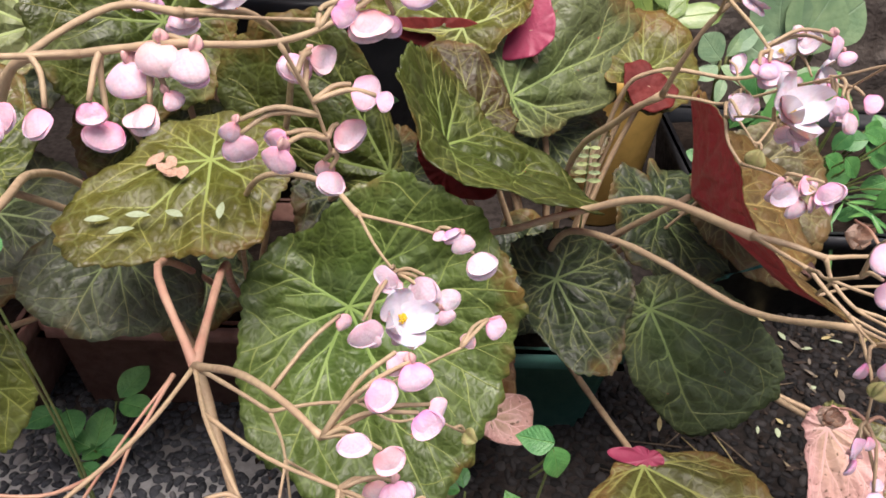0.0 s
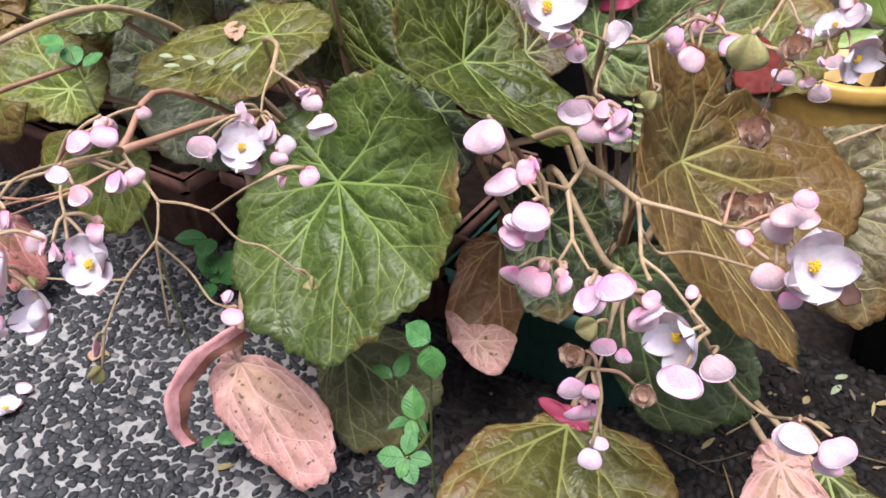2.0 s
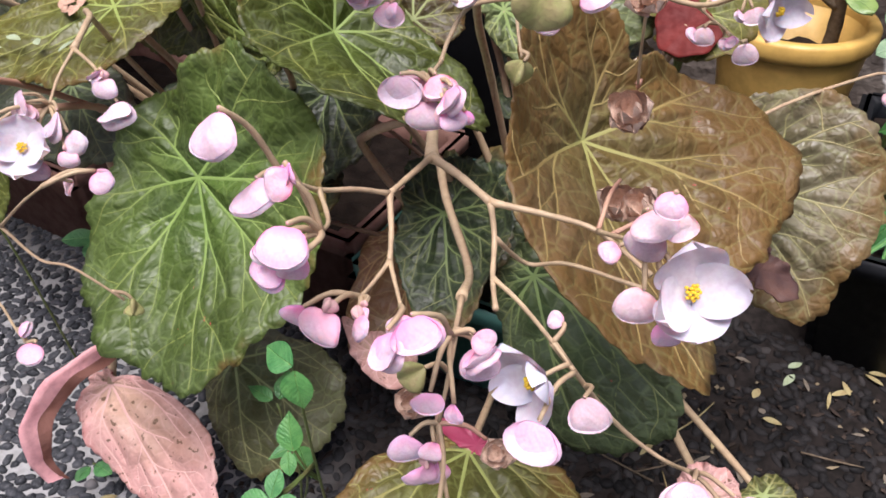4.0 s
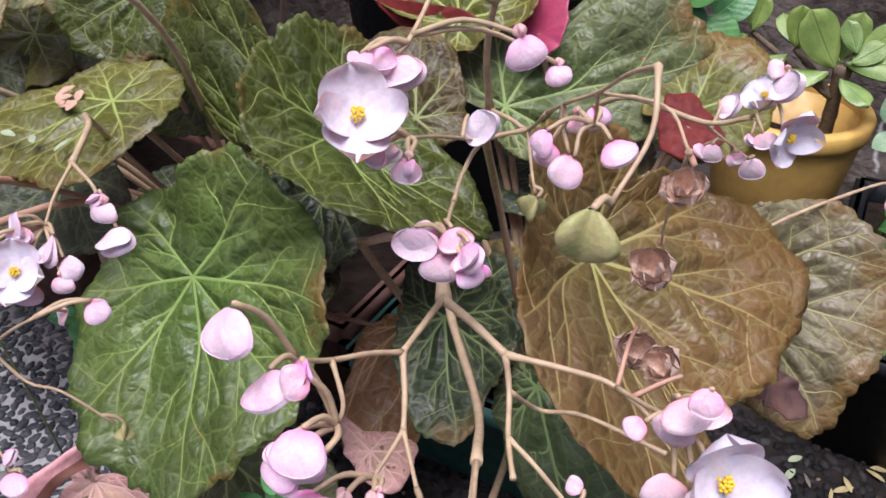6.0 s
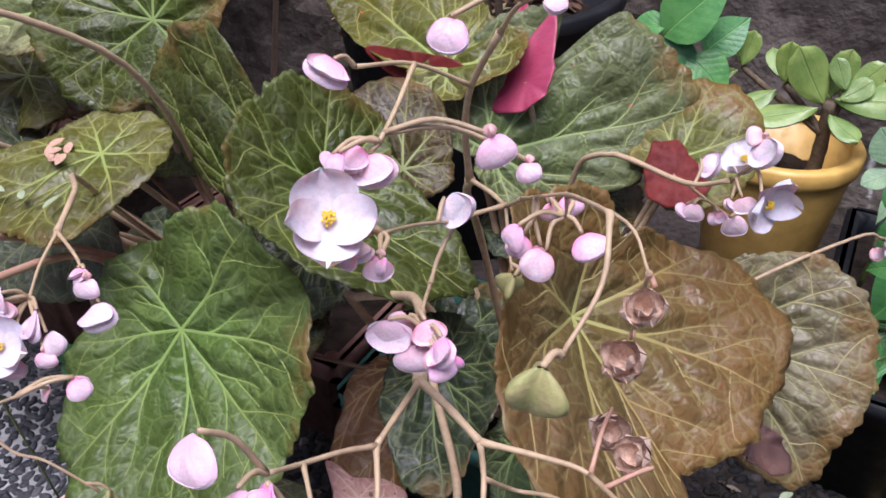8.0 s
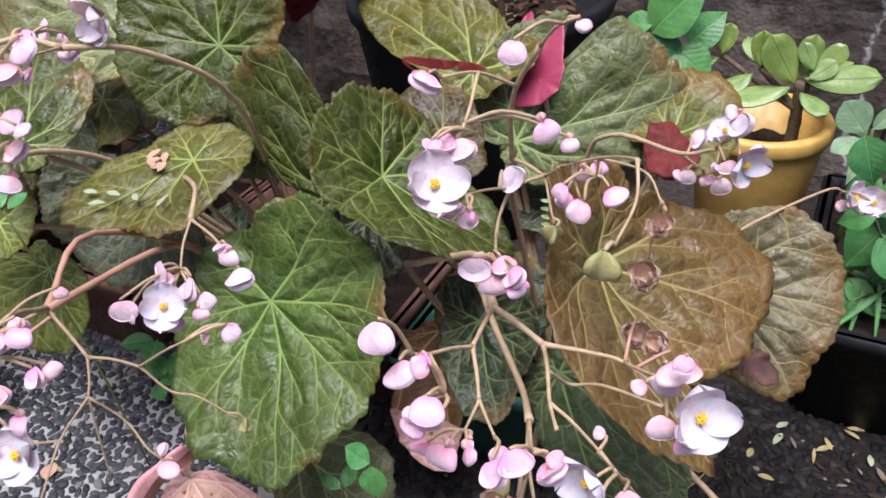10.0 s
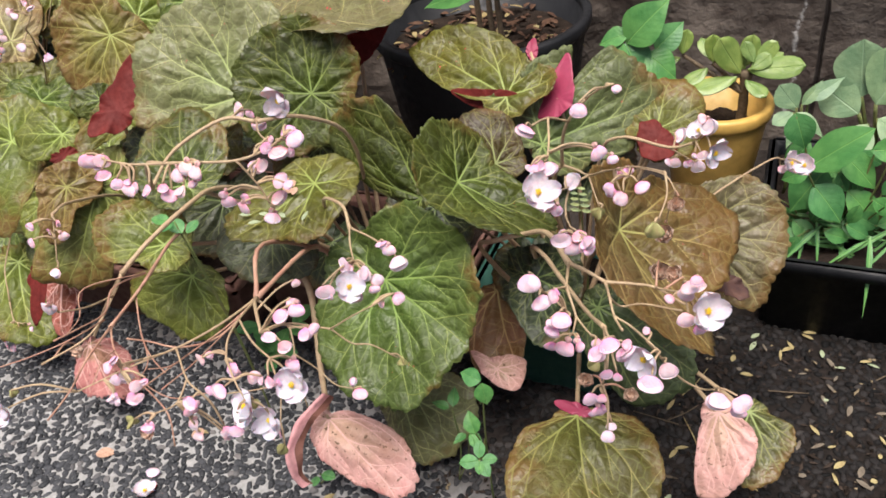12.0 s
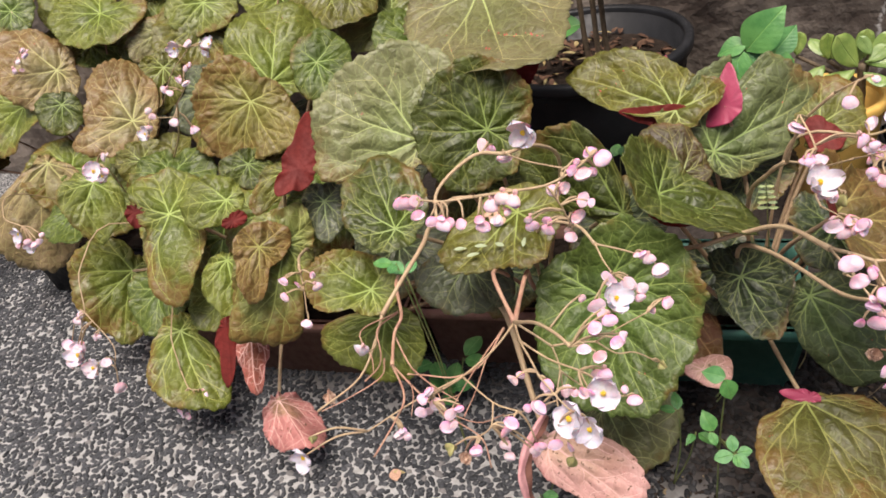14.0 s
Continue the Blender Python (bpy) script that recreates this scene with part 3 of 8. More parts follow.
def rough_wall(name, x0, x1, y, depth, z1, label):
    """A weathered wall whose face is uneven."""
    nx, nz = 180, 40
    verts, faces = [], []
    for j in range(nz + 1):
        for i in range(nx + 1):
            x, z = x0 + (x1 - x0) * i / nx, z1 * j / nz
            b = 0.02 * noise.noise(Vector((x * 5, z * 5, 3.1))) + 0.008 * noise.noise(Vector((x * 19, z * 19, 7.7)))
            verts.append((x, y + b, z))
    for j in range(nz):
        for i in range(nx):
            a = j * (nx + 1) + i
            faces.append((a, a + 1, a + nx + 2, a + nx + 1))
    k = len(verts)
    verts += [(x0, y + depth, 0), (x1, y + depth, 0), (x1, y + depth, z1), (x0, y + depth, z1)]
    tl, tr = nz * (nx + 1), (nz + 1) * (nx + 1) - 1
    faces += [(k + 1, k, k + 3, k + 2), (tl, tr, k + 2, k + 3), (0, tl, k + 3, k), (nx, k + 1, k + 2, tr)]
    return tagged(link(name, mesh_of(name, verts, faces, smooth=False), None, (BARK,)), label, "wall", "", "structure")


rough_wall("wall_back", -3.2, 2.2, 1.06, 0.2, 0.9, "dark weathered brown wall behind the pots")


# ---- pots ----
def turned(name, profile, material, parent, label="", n=48):
    """A round part turned from (radius, height) pairs."""
    verts, faces = [], []
    for r, z in profile:
        for k in range(n):
            a = 2 * math.pi * k / n
            verts.append((r * math.cos(a), r * math.sin(a), z))
    for i in range(len(profile) - 1):
        for k in range(n):
            j = (k + 1) % n
            faces.append((i * n + k, i * n + j, (i + 1) * n + j, (i + 1) * n + k))
    ob = link(name, mesh_of(name, verts, faces), None, (material,), label)
    ob.parent = parent
    return ob


def soil_disc(parent, r, z, seed):
    rng = random.Random(seed)
    verts, faces = [(0, 0, z)], []
    for i in range(1, 13):
        for k in range(36):
            a, q = 2 * math.pi * k / 36, r * i / 12
            verts.append((q * math.cos(a), q * math.sin(a), z + rng.uniform(-0.003, 0.003)))
    for k in range(36):
        faces.append((0, 1 + k, 1 + (k + 1) % 36))
        for i in range(11):
            a, b = 1 + i * 36 + k, 1 + i * 36 + (k + 1) % 36
            faces.append((a, a + 36, b + 36, b))
    ob = link("soil", mesh_of("soil", verts, faces), None, (SOIL,), "dark crumbly potting soil")
    ob.parent = parent
    return ob


def pot(name, place, r, h, material, wall, lip, soil, label, taper=0.78):
    e = empty_at(name, place)
    t = r * taper
    turned("body", ((0.0, 0.0), (t - 0.003, 0.0), (t, 0.003), (r - lip - 0.001, h * 0.9), (r - lip, h - 0.004), (r - lip - wall, h - 0.004), (t - wall, 0.006), (0.0, 0.006)), material, e)
    turned("rim", ((r - lip - wall, h - 0.016), (r - lip + 0.0005, h - 0.018), (r - 0.001, h - 0.016), (r, h - 0.012), (r, h - 0.003), (r - 0.002, h), (r - lip - wall + 0.001, h), (r - lip - wall - 0.001, h - 0.003), (r - lip - wall, h - 0.016)), material, e)
    soil_disc(e, r - lip - wall, soil, len(name))
    return tagged(e, label, "plant pot")


pot("plant_pot", (-0.124, 0.886, 0.0), 0.150, 0.268, BLACK, 0.004, 0.008, 0.225, "large black plastic nursery pot with a rolled rim", 0.74)
pot("plant_pot", (0.196, 0.835, 0.0), 0.066, 0.190, YELLOW, 0.006, 0.004, 0.150, "small mustard-yellow plastic pot beside a black planter", 0.60)


def trough(name, x0, x1, y0, y1, z0, z1, material, wall, soil, label, splay=0.0):
    """An open planter box with walls, a turned-out rim and soil."""
    e = empty_at(name, ((x0 + x1) / 2, (y0 + y1) / 2, z0))
    bm = bmesh.new()
    rings = []
    for q, z in ((splay, z0), (0.0, z1 - 0.012), (-0.006, z1 - 0.012), (-0.006, z1), (wall, z1), (wall + 0.002, z1 - 0.02), (wall + splay, z0 + 0.006)):
        rings.append([bm.verts.new((x, y, z)) for x, y in ((x0 + q, y0 + q), (x1 - q, y0 + q), (x1 - q, y1 - q), (x0 + q, y1 - q))])
    for a, b in zip(rings, rings[1:]):
        for k in range(4):
            j = (k + 1) % 4
            bm.faces.new((a[k], a[j], b[j], b[k]))
    bm.faces.new(rings[0][::-1]), bm.faces.new(rings[-1])
    bmesh.ops.bevel(bm, geom=[ed for ed in bm.edges if abs(ed.verts[0].co.z - ed.verts[1].co.z) > 0.011], offset=0.008, segments=3, affect="EDGES")
    ob = part("body", bm, material)
    ob.parent, ob.matrix_parent_inverse = e, e.matrix_basis.inverted()
    s = bmesh.new()
    g = 14
    w = wall + 0.004
    vs = [[s.verts.new((x0 + w + (x1 - x0 - 2 * w) * i / g, y0 + w + (y1 - y0 - 2 * w) * j / g, soil + random.uniform(-0.004, 0.004))) for i in range(g + 1)] for j in range(g + 1)]
    for j in range(g):
        for i in range(g):
            s.faces.new((vs[j][i], vs[j][i + 1], vs[j + 1][i + 1], vs[j + 1][i]))
    so = part("soil", s, SOIL, None, "dark potting soil", False)
    so.parent, so.matrix_parent_inverse = e, e.matrix_basis.inverted()
    return tagged(e, label, "planter")


trough("planter_box", 0.268, 0.62, 0.638, 0.90, 0.0, 0.105, BLACK, 0.006, 0.088, "low black plastic planter box with weeds beside the yellow pot", 0.01)
trough("planter_box", -0.02, 0.150, 0.482, 0.64, 0.0, 0.095, TEAL, 0.005, 0.078, "dark green plastic planter box hidden under the leaves", 0.012)
trough("planter_box", -0.29, -0.04, 0.500, 0.68, 0.0, 0.095, CLAY, 0.006, 0.078, "reddish-brown clay planter box in the shade of leaves", 0.008)
trough("planter_box", -0.66, -0.305, 0.465, 0.70, 0.0, 0.095, CLAY, 0.006, 0.078, "reddish-brown clay planter box under the leaves", 0.008)
trough("planter_box", -1.05, -0.72, 0.62, 0.84, 0.0, 0.095, BLACK, 0.006, 0.078, "black planter box under the far leaves", 0.008)

# ---- begonias ----
ROOT_RIGHT, ROOT_MIDDLE, ROOT_LEFT, ROOT_FAR = (0.10, 0.53, 0.078), (-0.14, 0.54, 0.078), (-0.50, 0.57, 0.078), (-0.88, 0.73, 0.078)
begonia_right = tagged(empty_at("begonia_plant", ROOT_RIGHT), "flowering begonia with brown-green leaves and pink buds", "begonia", "begonias")
begonia_middle = tagged(empty_at("begonia_plant", ROOT_MIDDLE), "flowering begonia with large round green leaves", "begonia", "begonias")
begonia_left = tagged(empty_at("begonia_plant", ROOT_LEFT), "begonia with olive and green leaves over the paving", "begonia", "begonias")
begonia_far = tagged(empty_at("begonia_plant", ROOT_FAR), "begonia with faded tan leaves at the end of the row", "begonia", "begonias")

leaf(begonia_left, (-0.493, 0.601, 0.340), (0.36, -0.75, 0.55), (-0.23, -0.64, -0.73), 0.081, ((-173, 0.035), (-111, 0.048), (-84, 0.067), (-57, 0.076), (-21, 0.073), (14, 0.081), (43, 0.075), (76, 0.071), (106, 0.07), (132, 0.067), (155, 0.053),), BROWN, 0.50, ROOT_LEFT, label='round olive-brown blade with pale veins', cup=-0.8, side_cup=0.8, twist=-2.3, ruffle=0.003, blunt=3.5, notch=0.06)
leaf(begonia_left, (-0.482, 0.642, 0.347), (0.54, -0.51, 0.66), (-0.06, 0.77, 0.64), 0.122, ((-103, 0.036), (-60, 0.07), (-45, 0.092), (-24, 0.111), (2, 0.122), (25, 0.121), (47, 0.105), (64, 0.086), (82, 0.058), (110, 0.032),), LIME, 0.20, ROOT_LEFT, label='', cup=-0.7, side_cup=-2.1, twist=0.2, ruffle=0.003, blunt=3.5, notch=0.06)
leaf(begonia_middle, (-0.230, 0.489, 0.333), (0.32, -0.79, 0.53), (-0.91, -0.1, 0.4), 0.112, ((-105, 0.026), (-45, 0.062), (-45, 0.108), (-16, 0.11), (5, 0.112), (21, 0.112), (39, 0.106), (60, 0.103), (79, 0.097), (96, 0.087), (114, 0.065), (158, 0.037),), PALE, 0.15, ROOT_MIDDLE, label='large pale silvery-green blade', cup=0.3, side_cup=0.6, twist=0.2, notch=0.06, blunt=3.5)
leaf(begonia_middle, (-0.160, 0.506, 0.332), (0.39, -0.78, 0.48), (-0.16, 0.46, 0.87), 0.078, ((-145, 0.07), (-125, 0.074), (-92, 0.075), (-64, 0.078), (-33, 0.078), (-9, 0.075), (18, 0.071), (40, 0.065), (63, 0.057), (89, 0.044), (137, 0.042), (179, 0.058),), DEEP, 0.35, ROOT_MIDDLE, label='green blade browned along its edge', cup=1.1, side_cup=1.7, twist=-0.3, notch=0.06, blunt=3.5)
leaf(begonia_middle, (-0.204, 0.701, 0.416), (0.06, -0.46, 0.89), (0.45, -0.78, -0.44), 0.201, ((0, 0.201), (-35, 0.121), (64, 0.109), (180, 0.060), (125, 0.075), (-125, 0.075),), SAND, 0.20, ROOT_MIDDLE, label='faded tan-green blade', cup=1.7, side_cup=0.3, twist=1.4, notch=0.5)
leaf(begonia_middle, (-0.114, 0.412, 0.292), (0.01, -0.3, 0.95), (-0.59, -0.77, -0.23), 0.095, ((-166, 0.042), (-125, 0.045), (-83, 0.049), (-71, 0.068), (-29, 0.064), (-12, 0.084), (-4, 0.095), (13, 0.086), (27, 0.072), (46, 0.045), (106, 0.038), (142, 0.037),), OLIVE, 0.08, ROOT_MIDDLE, label='olive blade strewn with litter', cup=0.6, side_cup=0.7, twist=1.1, notch=0.06, blunt=3.5)
leaf(begonia_middle, (-0.039, 0.378, 0.221), (0.04, -0.87, 0.49), (0.32, -0.45, -0.83), 0.109, ((-165, 0.063), (-147, 0.076), (-116, 0.087), (-88, 0.09), (-77, 0.093), (-49, 0.096), (-21, 0.102), (-4, 0.109), (18, 0.1), (56, 0.086), (86, 0.063), (167, 0.05),), FRESH, -0.02, ROOT_MIDDLE, label='large round bright green blade with pale veins', cup=3.3, side_cup=2.1, twist=2.0, notch=0.06, ruffle=0.003, blunt=3.5)
leaf(begonia_middle, (-0.221, 0.368, 0.304), (0.32, -0.37, 0.87), (-0.4, 0.78, 0.48), 0.087, ((-167, 0.024), (-115, 0.033), (-81, 0.042), (-53, 0.056), (-29, 0.078), (-10, 0.087), (9, 0.086), (26, 0.073), (43, 0.056), (71, 0.035), (112, 0.021),), DEEP, 0.22, ROOT_MIDDLE, label='', cup=-1.0, side_cup=0.2, twist=-0.4, notch=0.06, blunt=3.5)
leaf(begonia_middle, (-0.020, 0.435, 0.274), (-0.04, -0.93, 0.36), (-0.54, 0.32, 0.78), 0.112, ((-159, 0.011), (-68, 0.03), (-51, 0.066), (-43, 0.095), (-36, 0.109), (-26, 0.112), (-10, 0.108), (8, 0.097), (18, 0.08), (23, 0.058), (32, 0.03), (75, 0.009),), DEEP, 0.15, ROOT_MIDDLE, label='', cup=1.1, side_cup=0.5, twist=3.1, notch=0.06, blunt=3.5)
leaf(begonia_right, (0.012, 0.445, 0.288), (0.46, -0.16, 0.88), (0.99, -0.0, -0.13), 0.096, ((-180, 0.050), (-150, 0.045), (-120, 0.046), (-90, 0.053), (-60, 0.038), (-30, 0.055), (0, 0.096), (30, 0.091), (60, 0.077), (90, 0.058), (120, 0.054), (150, 0.051),), DEEP, 0.12, ROOT_RIGHT, label='', cup=0.89, side_cup=-0.37, twist=4.21, notch=0.06, fold=0.09, blunt=3.5, left_fold=0.17, right_fold=0.32, back_fold=0.64)
leaf(begonia_right, (0.031, 0.493, 0.281), (0.24, -0.68, 0.70), (-0.39, 0.59, 0.71), 0.058, ((-167, 0.014), (-146, 0.015), (-127, 0.013), (-107, 0.013), (-89, 0.015), (-76, 0.018), (-60, 0.021), (-41, 0.032), (-36, 0.037), (-30, 0.058), (-12, 0.056), (6, 0.054), (20, 0.05), (26, 0.049), (40, 0.041), (56, 0.033), (79, 0.028), (94, 0.028), (108, 0.03), (124, 0.025), (145, 0.022), (172, 0.015),), (0.056, 0.034, 0.012), 0.15, ROOT_RIGHT, label='dark brown blade with a tan net of veins', cup=0.1, side_cup=0.1, notch=0.06, blunt=5.0)
leaf(begonia_right, (0.022, 0.561, 0.315), (-0.05, -0.58, 0.81), (-0.9, 0.38, 0.22), 0.126, ((-48, 0.022), (-25, 0.057), (-13, 0.096), (-4, 0.126), (8, 0.121), (20, 0.103), (38, 0.079), (54, 0.059), (87, 0.039), (116, 0.051), (138, 0.051), (161, 0.033),), OLIVE, 0.20, ROOT_RIGHT, label='olive blade with a red edge', cup=-0.3, side_cup=-0.2, twist=0.1, notch=0.06, curl=0.3, blunt=3.5)
leaf(begonia_right, (0.058, 0.553, 0.270), (0.39, -0.74, 0.54), (0.82, 0.55, 0.16), 0.130, ((-56, 0.095), (-52, 0.111), (-46, 0.029), (-40, 0.116), (-25, 0.12), (-12, 0.125), (0, 0.13), (5, 0.097), (22, 0.093), (37, 0.053), (116, 0.02), (177, 0.011),), (0.118, 0.138, 0.062), 0.05, ROOT_RIGHT, label='', cup=-0.4, side_cup=0.3, twist=-1.8, notch=0.06, blunt=3.5)
leaf(begonia_right, (0.156, 0.434, 0.266), (0.59, -0.34, 0.73), (0.77, -0.24, -0.59), 0.120, ((-180, 0.054), (-150, 0.051), (-120, 0.036), (-90, 0.076), (-60, 0.115), (-30, 0.103), (0, 0.082), (30, 0.120), (60, 0.098), (90, 0.073), (120, 0.059), (150, 0.061),), UMBER, 0.72, ROOT_RIGHT, label='brown-green blade, scorched at its edge', cup=1.43, side_cup=-0.97, twist=0.06, notch=0.06, right_fold=0.70, back_fold=0.62, blunt=3.5, fold=0.10, left_fold=0.02)
leaf(begonia_right, (0.209, 0.511, 0.221), (0.13, -0.78, 0.62), (0.71, -0.36, -0.6), 0.091, ((-151, 0.032), (-120, 0.047), (-97, 0.067), (-81, 0.075), (-62, 0.078), (-42, 0.081), (-21, 0.083), (1, 0.091), (12, 0.075), (43, 0.04), (122, 0.023),), SILVER, 0.40, ROOT_RIGHT, label='faded silvery brown blade', cup=-0.2, side_cup=-0.1, twist=0.5, notch=0.06, blunt=3.5)
leaf(begonia_right, (0.159, 0.597, 0.272), (0.07, -0.59, 0.80), (0.76, 0.55, 0.34), 0.051, ((0, 0.051), (-43, 0.058), (180, 0.025), (125, 0.032), (-125, 0.032),), OLIVE, 0.40, ROOT_RIGHT, label='', cup=-0.1, side_cup=-0.1, twist=0.0, notch=0.5)
leaf(begonia_right, (0.139, 0.355, 0.121), (0.03, 0.03, 1.0), (0.34, -0.94, 0.02), 0.123, ((-161, 0.004), (-98, 0.029), (-82, 0.05), (-65, 0.067), (-39, 0.096), (-25, 0.103), (-11, 0.11), (7, 0.123), (33, 0.111), (47, 0.085), (72, 0.05), (95, 0.022),), STRAWLEAF, 0.70, ROOT_RIGHT, label='brown-edged olive blade', cup=-1.6, side_cup=0.4, twist=0.3, notch=0.06, blunt=3.5)
leaf(begonia_middle, (-0.097, 0.319, 0.084), (0.13, -0.65, 0.75), (0.85, -0.32, -0.43), 0.109, ((-86, 0.006), (-45, 0.038), (-33, 0.071), (-21, 0.095), (-10, 0.104), (0, 0.109), (14, 0.077), (36, 0.052), (67, 0.03), (115, 0.015),), PINK, 0.20, ROOT_MIDDLE, label='faded pink blade with dark specks, curled', cup=0.2, side_cup=-0.1, twist=-1.0, notch=0.06, top=FADED, wide=0.6, via=((-0.165, 0.425, 0.215), (-0.138, 0.395, 0.170), (-0.114, 0.350, 0.122)), thick=0.0040, blunt=3.5)
leaf(begonia_middle, (-0.048, 0.377, 0.077), (0.35, -0.6, 0.72), (0.52, -0.51, -0.68), 0.082, ((-102, 0.035), (-68, 0.078), (-53, 0.079), (-28, 0.082), (-10, 0.081), (6, 0.08), (12, 0.065), (44, 0.031), (142, 0.016),), (0.185, 0.185, 0.100), 0.10, ROOT_MIDDLE, label='', cup=-0.3, side_cup=-0.1, twist=-0.5, notch=0.06, blunt=3.5)
leaf(begonia_right, (0.023, 0.486, 0.133), (0.04, -0.47, 0.88), (0.39, -0.81, -0.45), 0.107, ((-88, 0.016), (-38, 0.041), (-20, 0.065), (-4, 0.091), (2, 0.107), (15, 0.089), (26, 0.081), (48, 0.042), (109, 0.018), (150, 0.011),), RUSSET, 0.36, ROOT_RIGHT, label='brown and red blade', cup=0.0, side_cup=0.1, twist=-0.1, notch=0.06, blunt=3.5)
leaf(begonia_right, (0.049, 0.403, 0.108), (0.04, -0.6, 0.8), (0.39, -0.81, -0.45), 0.034, ((-161, 0.012), (-141, 0.014), (-128, 0.018), (-109, 0.023), (-97, 0.03), (-80, 0.028), (-60, 0.028), (-45, 0.028), (-31, 0.029), (-9, 0.02), (3, 0.018), (18, 0.015), (38, 0.013), (61, 0.013), (81, 0.015), (103, 0.018), (119, 0.022), (136, 0.034), (152, 0.013), (174, 0.012),), PINK, 0.25, None, label='pink curled tip of a browned blade', top=FADED, notch=0.05, teeth=0.4, blunt=4.0)
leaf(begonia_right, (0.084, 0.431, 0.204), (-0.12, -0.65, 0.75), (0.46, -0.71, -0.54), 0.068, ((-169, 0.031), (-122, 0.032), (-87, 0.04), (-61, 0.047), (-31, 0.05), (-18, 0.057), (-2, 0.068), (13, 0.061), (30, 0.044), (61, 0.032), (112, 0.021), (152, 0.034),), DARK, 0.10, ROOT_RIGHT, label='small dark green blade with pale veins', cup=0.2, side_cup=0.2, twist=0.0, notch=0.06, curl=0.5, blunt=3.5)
leaf(begonia_right, (0.143, 0.419, 0.192), (0.04, -0.89, 0.45), (0.45, -0.39, -0.81), 0.104, ((-179, 0.019), (-130, 0.023), (-91, 0.039), (-62, 0.063), (-44, 0.091), (-32, 0.103), (-19, 0.103), (-4, 0.104), (7, 0.092), (20, 0.063), (44, 0.036), (127, 0.015),), (0.086, 0.114, 0.056), 0.05, ROOT_RIGHT, label='', cup=-1.6, side_cup=0.1, twist=-3.1, notch=0.06, blunt=3.5)
leaf(begonia_middle, (-0.256, 0.351, 0.244), (0.35, -0.55, 0.76), (0.27, -0.7, -0.66), 0.066, ((-169, 0.037), (-139, 0.031), (-87, 0.025), (-57, 0.028), (-10, 0.028), (54, 0.026), (71, 0.051), (89, 0.063), (114, 0.066), (136, 0.06), (161, 0.046),), LIME, 0.30, ROOT_MIDDLE, label='', cup=0.3, side_cup=2.3, twist=-0.5, notch=0.06, blunt=3.5)
leaf(begonia_middle, (-0.268, 0.380, 0.181), (0.03, -0.85, 0.53), (-0.13, -0.53, -0.84), 0.081, ((-150, 0.019), (-90, 0.037), (-60, 0.053), (-35, 0.067), (-8, 0.07), (21, 0.065), (42, 0.075), (61, 0.081), (76, 0.069), (94, 0.028),), LIME, 0.10, ROOT_MIDDLE, label='', cup=-1.1, side_cup=-0.1, twist=0.1, notch=0.06, blunt=3.5)
leaf(begonia_left, (-0.369, 0.399, 0.266), (0.47, -0.72, 0.52), (-0.22, -0.66, -0.72), 0.120, ((-177, 0.049), (-147, 0.036), (-104, 0.028), (-33, 0.045), (-26, 0.103), (3, 0.114), (17, 0.12), (23, 0.083), (51, 0.058), (82, 0.05), (112, 0.04), (161, 0.036),), BRIGHT, 0.30, ROOT_LEFT, label='', cup=-1.2, side_cup=0.4, twist=1.8, ruffle=0.003, blunt=3.5, notch=0.06)
leaf(begonia_left, (-0.570, 0.470, 0.258), (0.26, -0.44, 0.86), (-0.58, 0.64, 0.5), 0.119, ((-177, 0.103), (-162, 0.119), (-146, 0.099), (-135, 0.068), (-105, 0.032), (-51, 0.044), (-26, 0.067), (1, 0.07), (29, 0.068), (68, 0.054), (127, 0.033), (169, 0.081),), LIME, 0.40, ROOT_LEFT, label='', cup=-0.2, side_cup=-0.7, twist=-2.3, ruffle=0.003, blunt=3.5, notch=0.06)
leaf(begonia_left, (-0.480, 0.470, 0.277), (0.37, -0.63, 0.68), (0.13, -0.69, -0.72), 0.056, ((-128, 0.021), (-68, 0.021), (2, 0.022), (33, 0.038), (58, 0.056), (74, 0.056), (106, 0.051), (139, 0.039), (175, 0.031),), LIME, 0.10, ROOT_LEFT, label='', cup=-0.5, side_cup=-1.3, twist=-1.4, ruffle=0.003, blunt=3.5, notch=0.06)
leaf(begonia_left, (-0.596, 0.510, 0.217), (0.50, -0.54, 0.67), (0.05, -0.76, -0.65), 0.110, ((0, 0.110), (28, 0.071), (-40, 0.065), (180, 0.022), (125, 0.028), (-125, 0.028),), BRIGHT, 0.10, ROOT_LEFT, label='', cup=-0.2, side_cup=-1.9, twist=-0.9, ruffle=0.003, blunt=6.0, notch=0.22)
leaf(begonia_left, (-0.462, 0.410, 0.234), (0.53, -0.52, 0.68), (0.28, -0.65, -0.71), 0.071, ((-157, 0.008), (-41, 0.019), (-12, 0.055), (0, 0.071), (16, 0.062), (44, 0.045), (76, 0.028), (119, 0.014),), LIME, 0.20, ROOT_LEFT, label='', cup=-0.2, side_cup=-0.9, twist=1.0, ruffle=0.003, blunt=3.5, notch=0.06)
leaf(begonia_left, (-0.727, 0.519, 0.132), (0.59, -0.49, 0.64), (0.08, -0.75, -0.65), 0.107, ((-177, 0.025), (-72, 0.022), (-30, 0.071), (-14, 0.089), (-1, 0.107), (17, 0.089), (42, 0.093), (63, 0.085), (103, 0.081), (129, 0.068), (152, 0.051),), LIME, 0.30, ROOT_LEFT, label='', cup=-1.3, side_cup=0.9, twist=1.7, ruffle=0.003, blunt=3.5, notch=0.06)
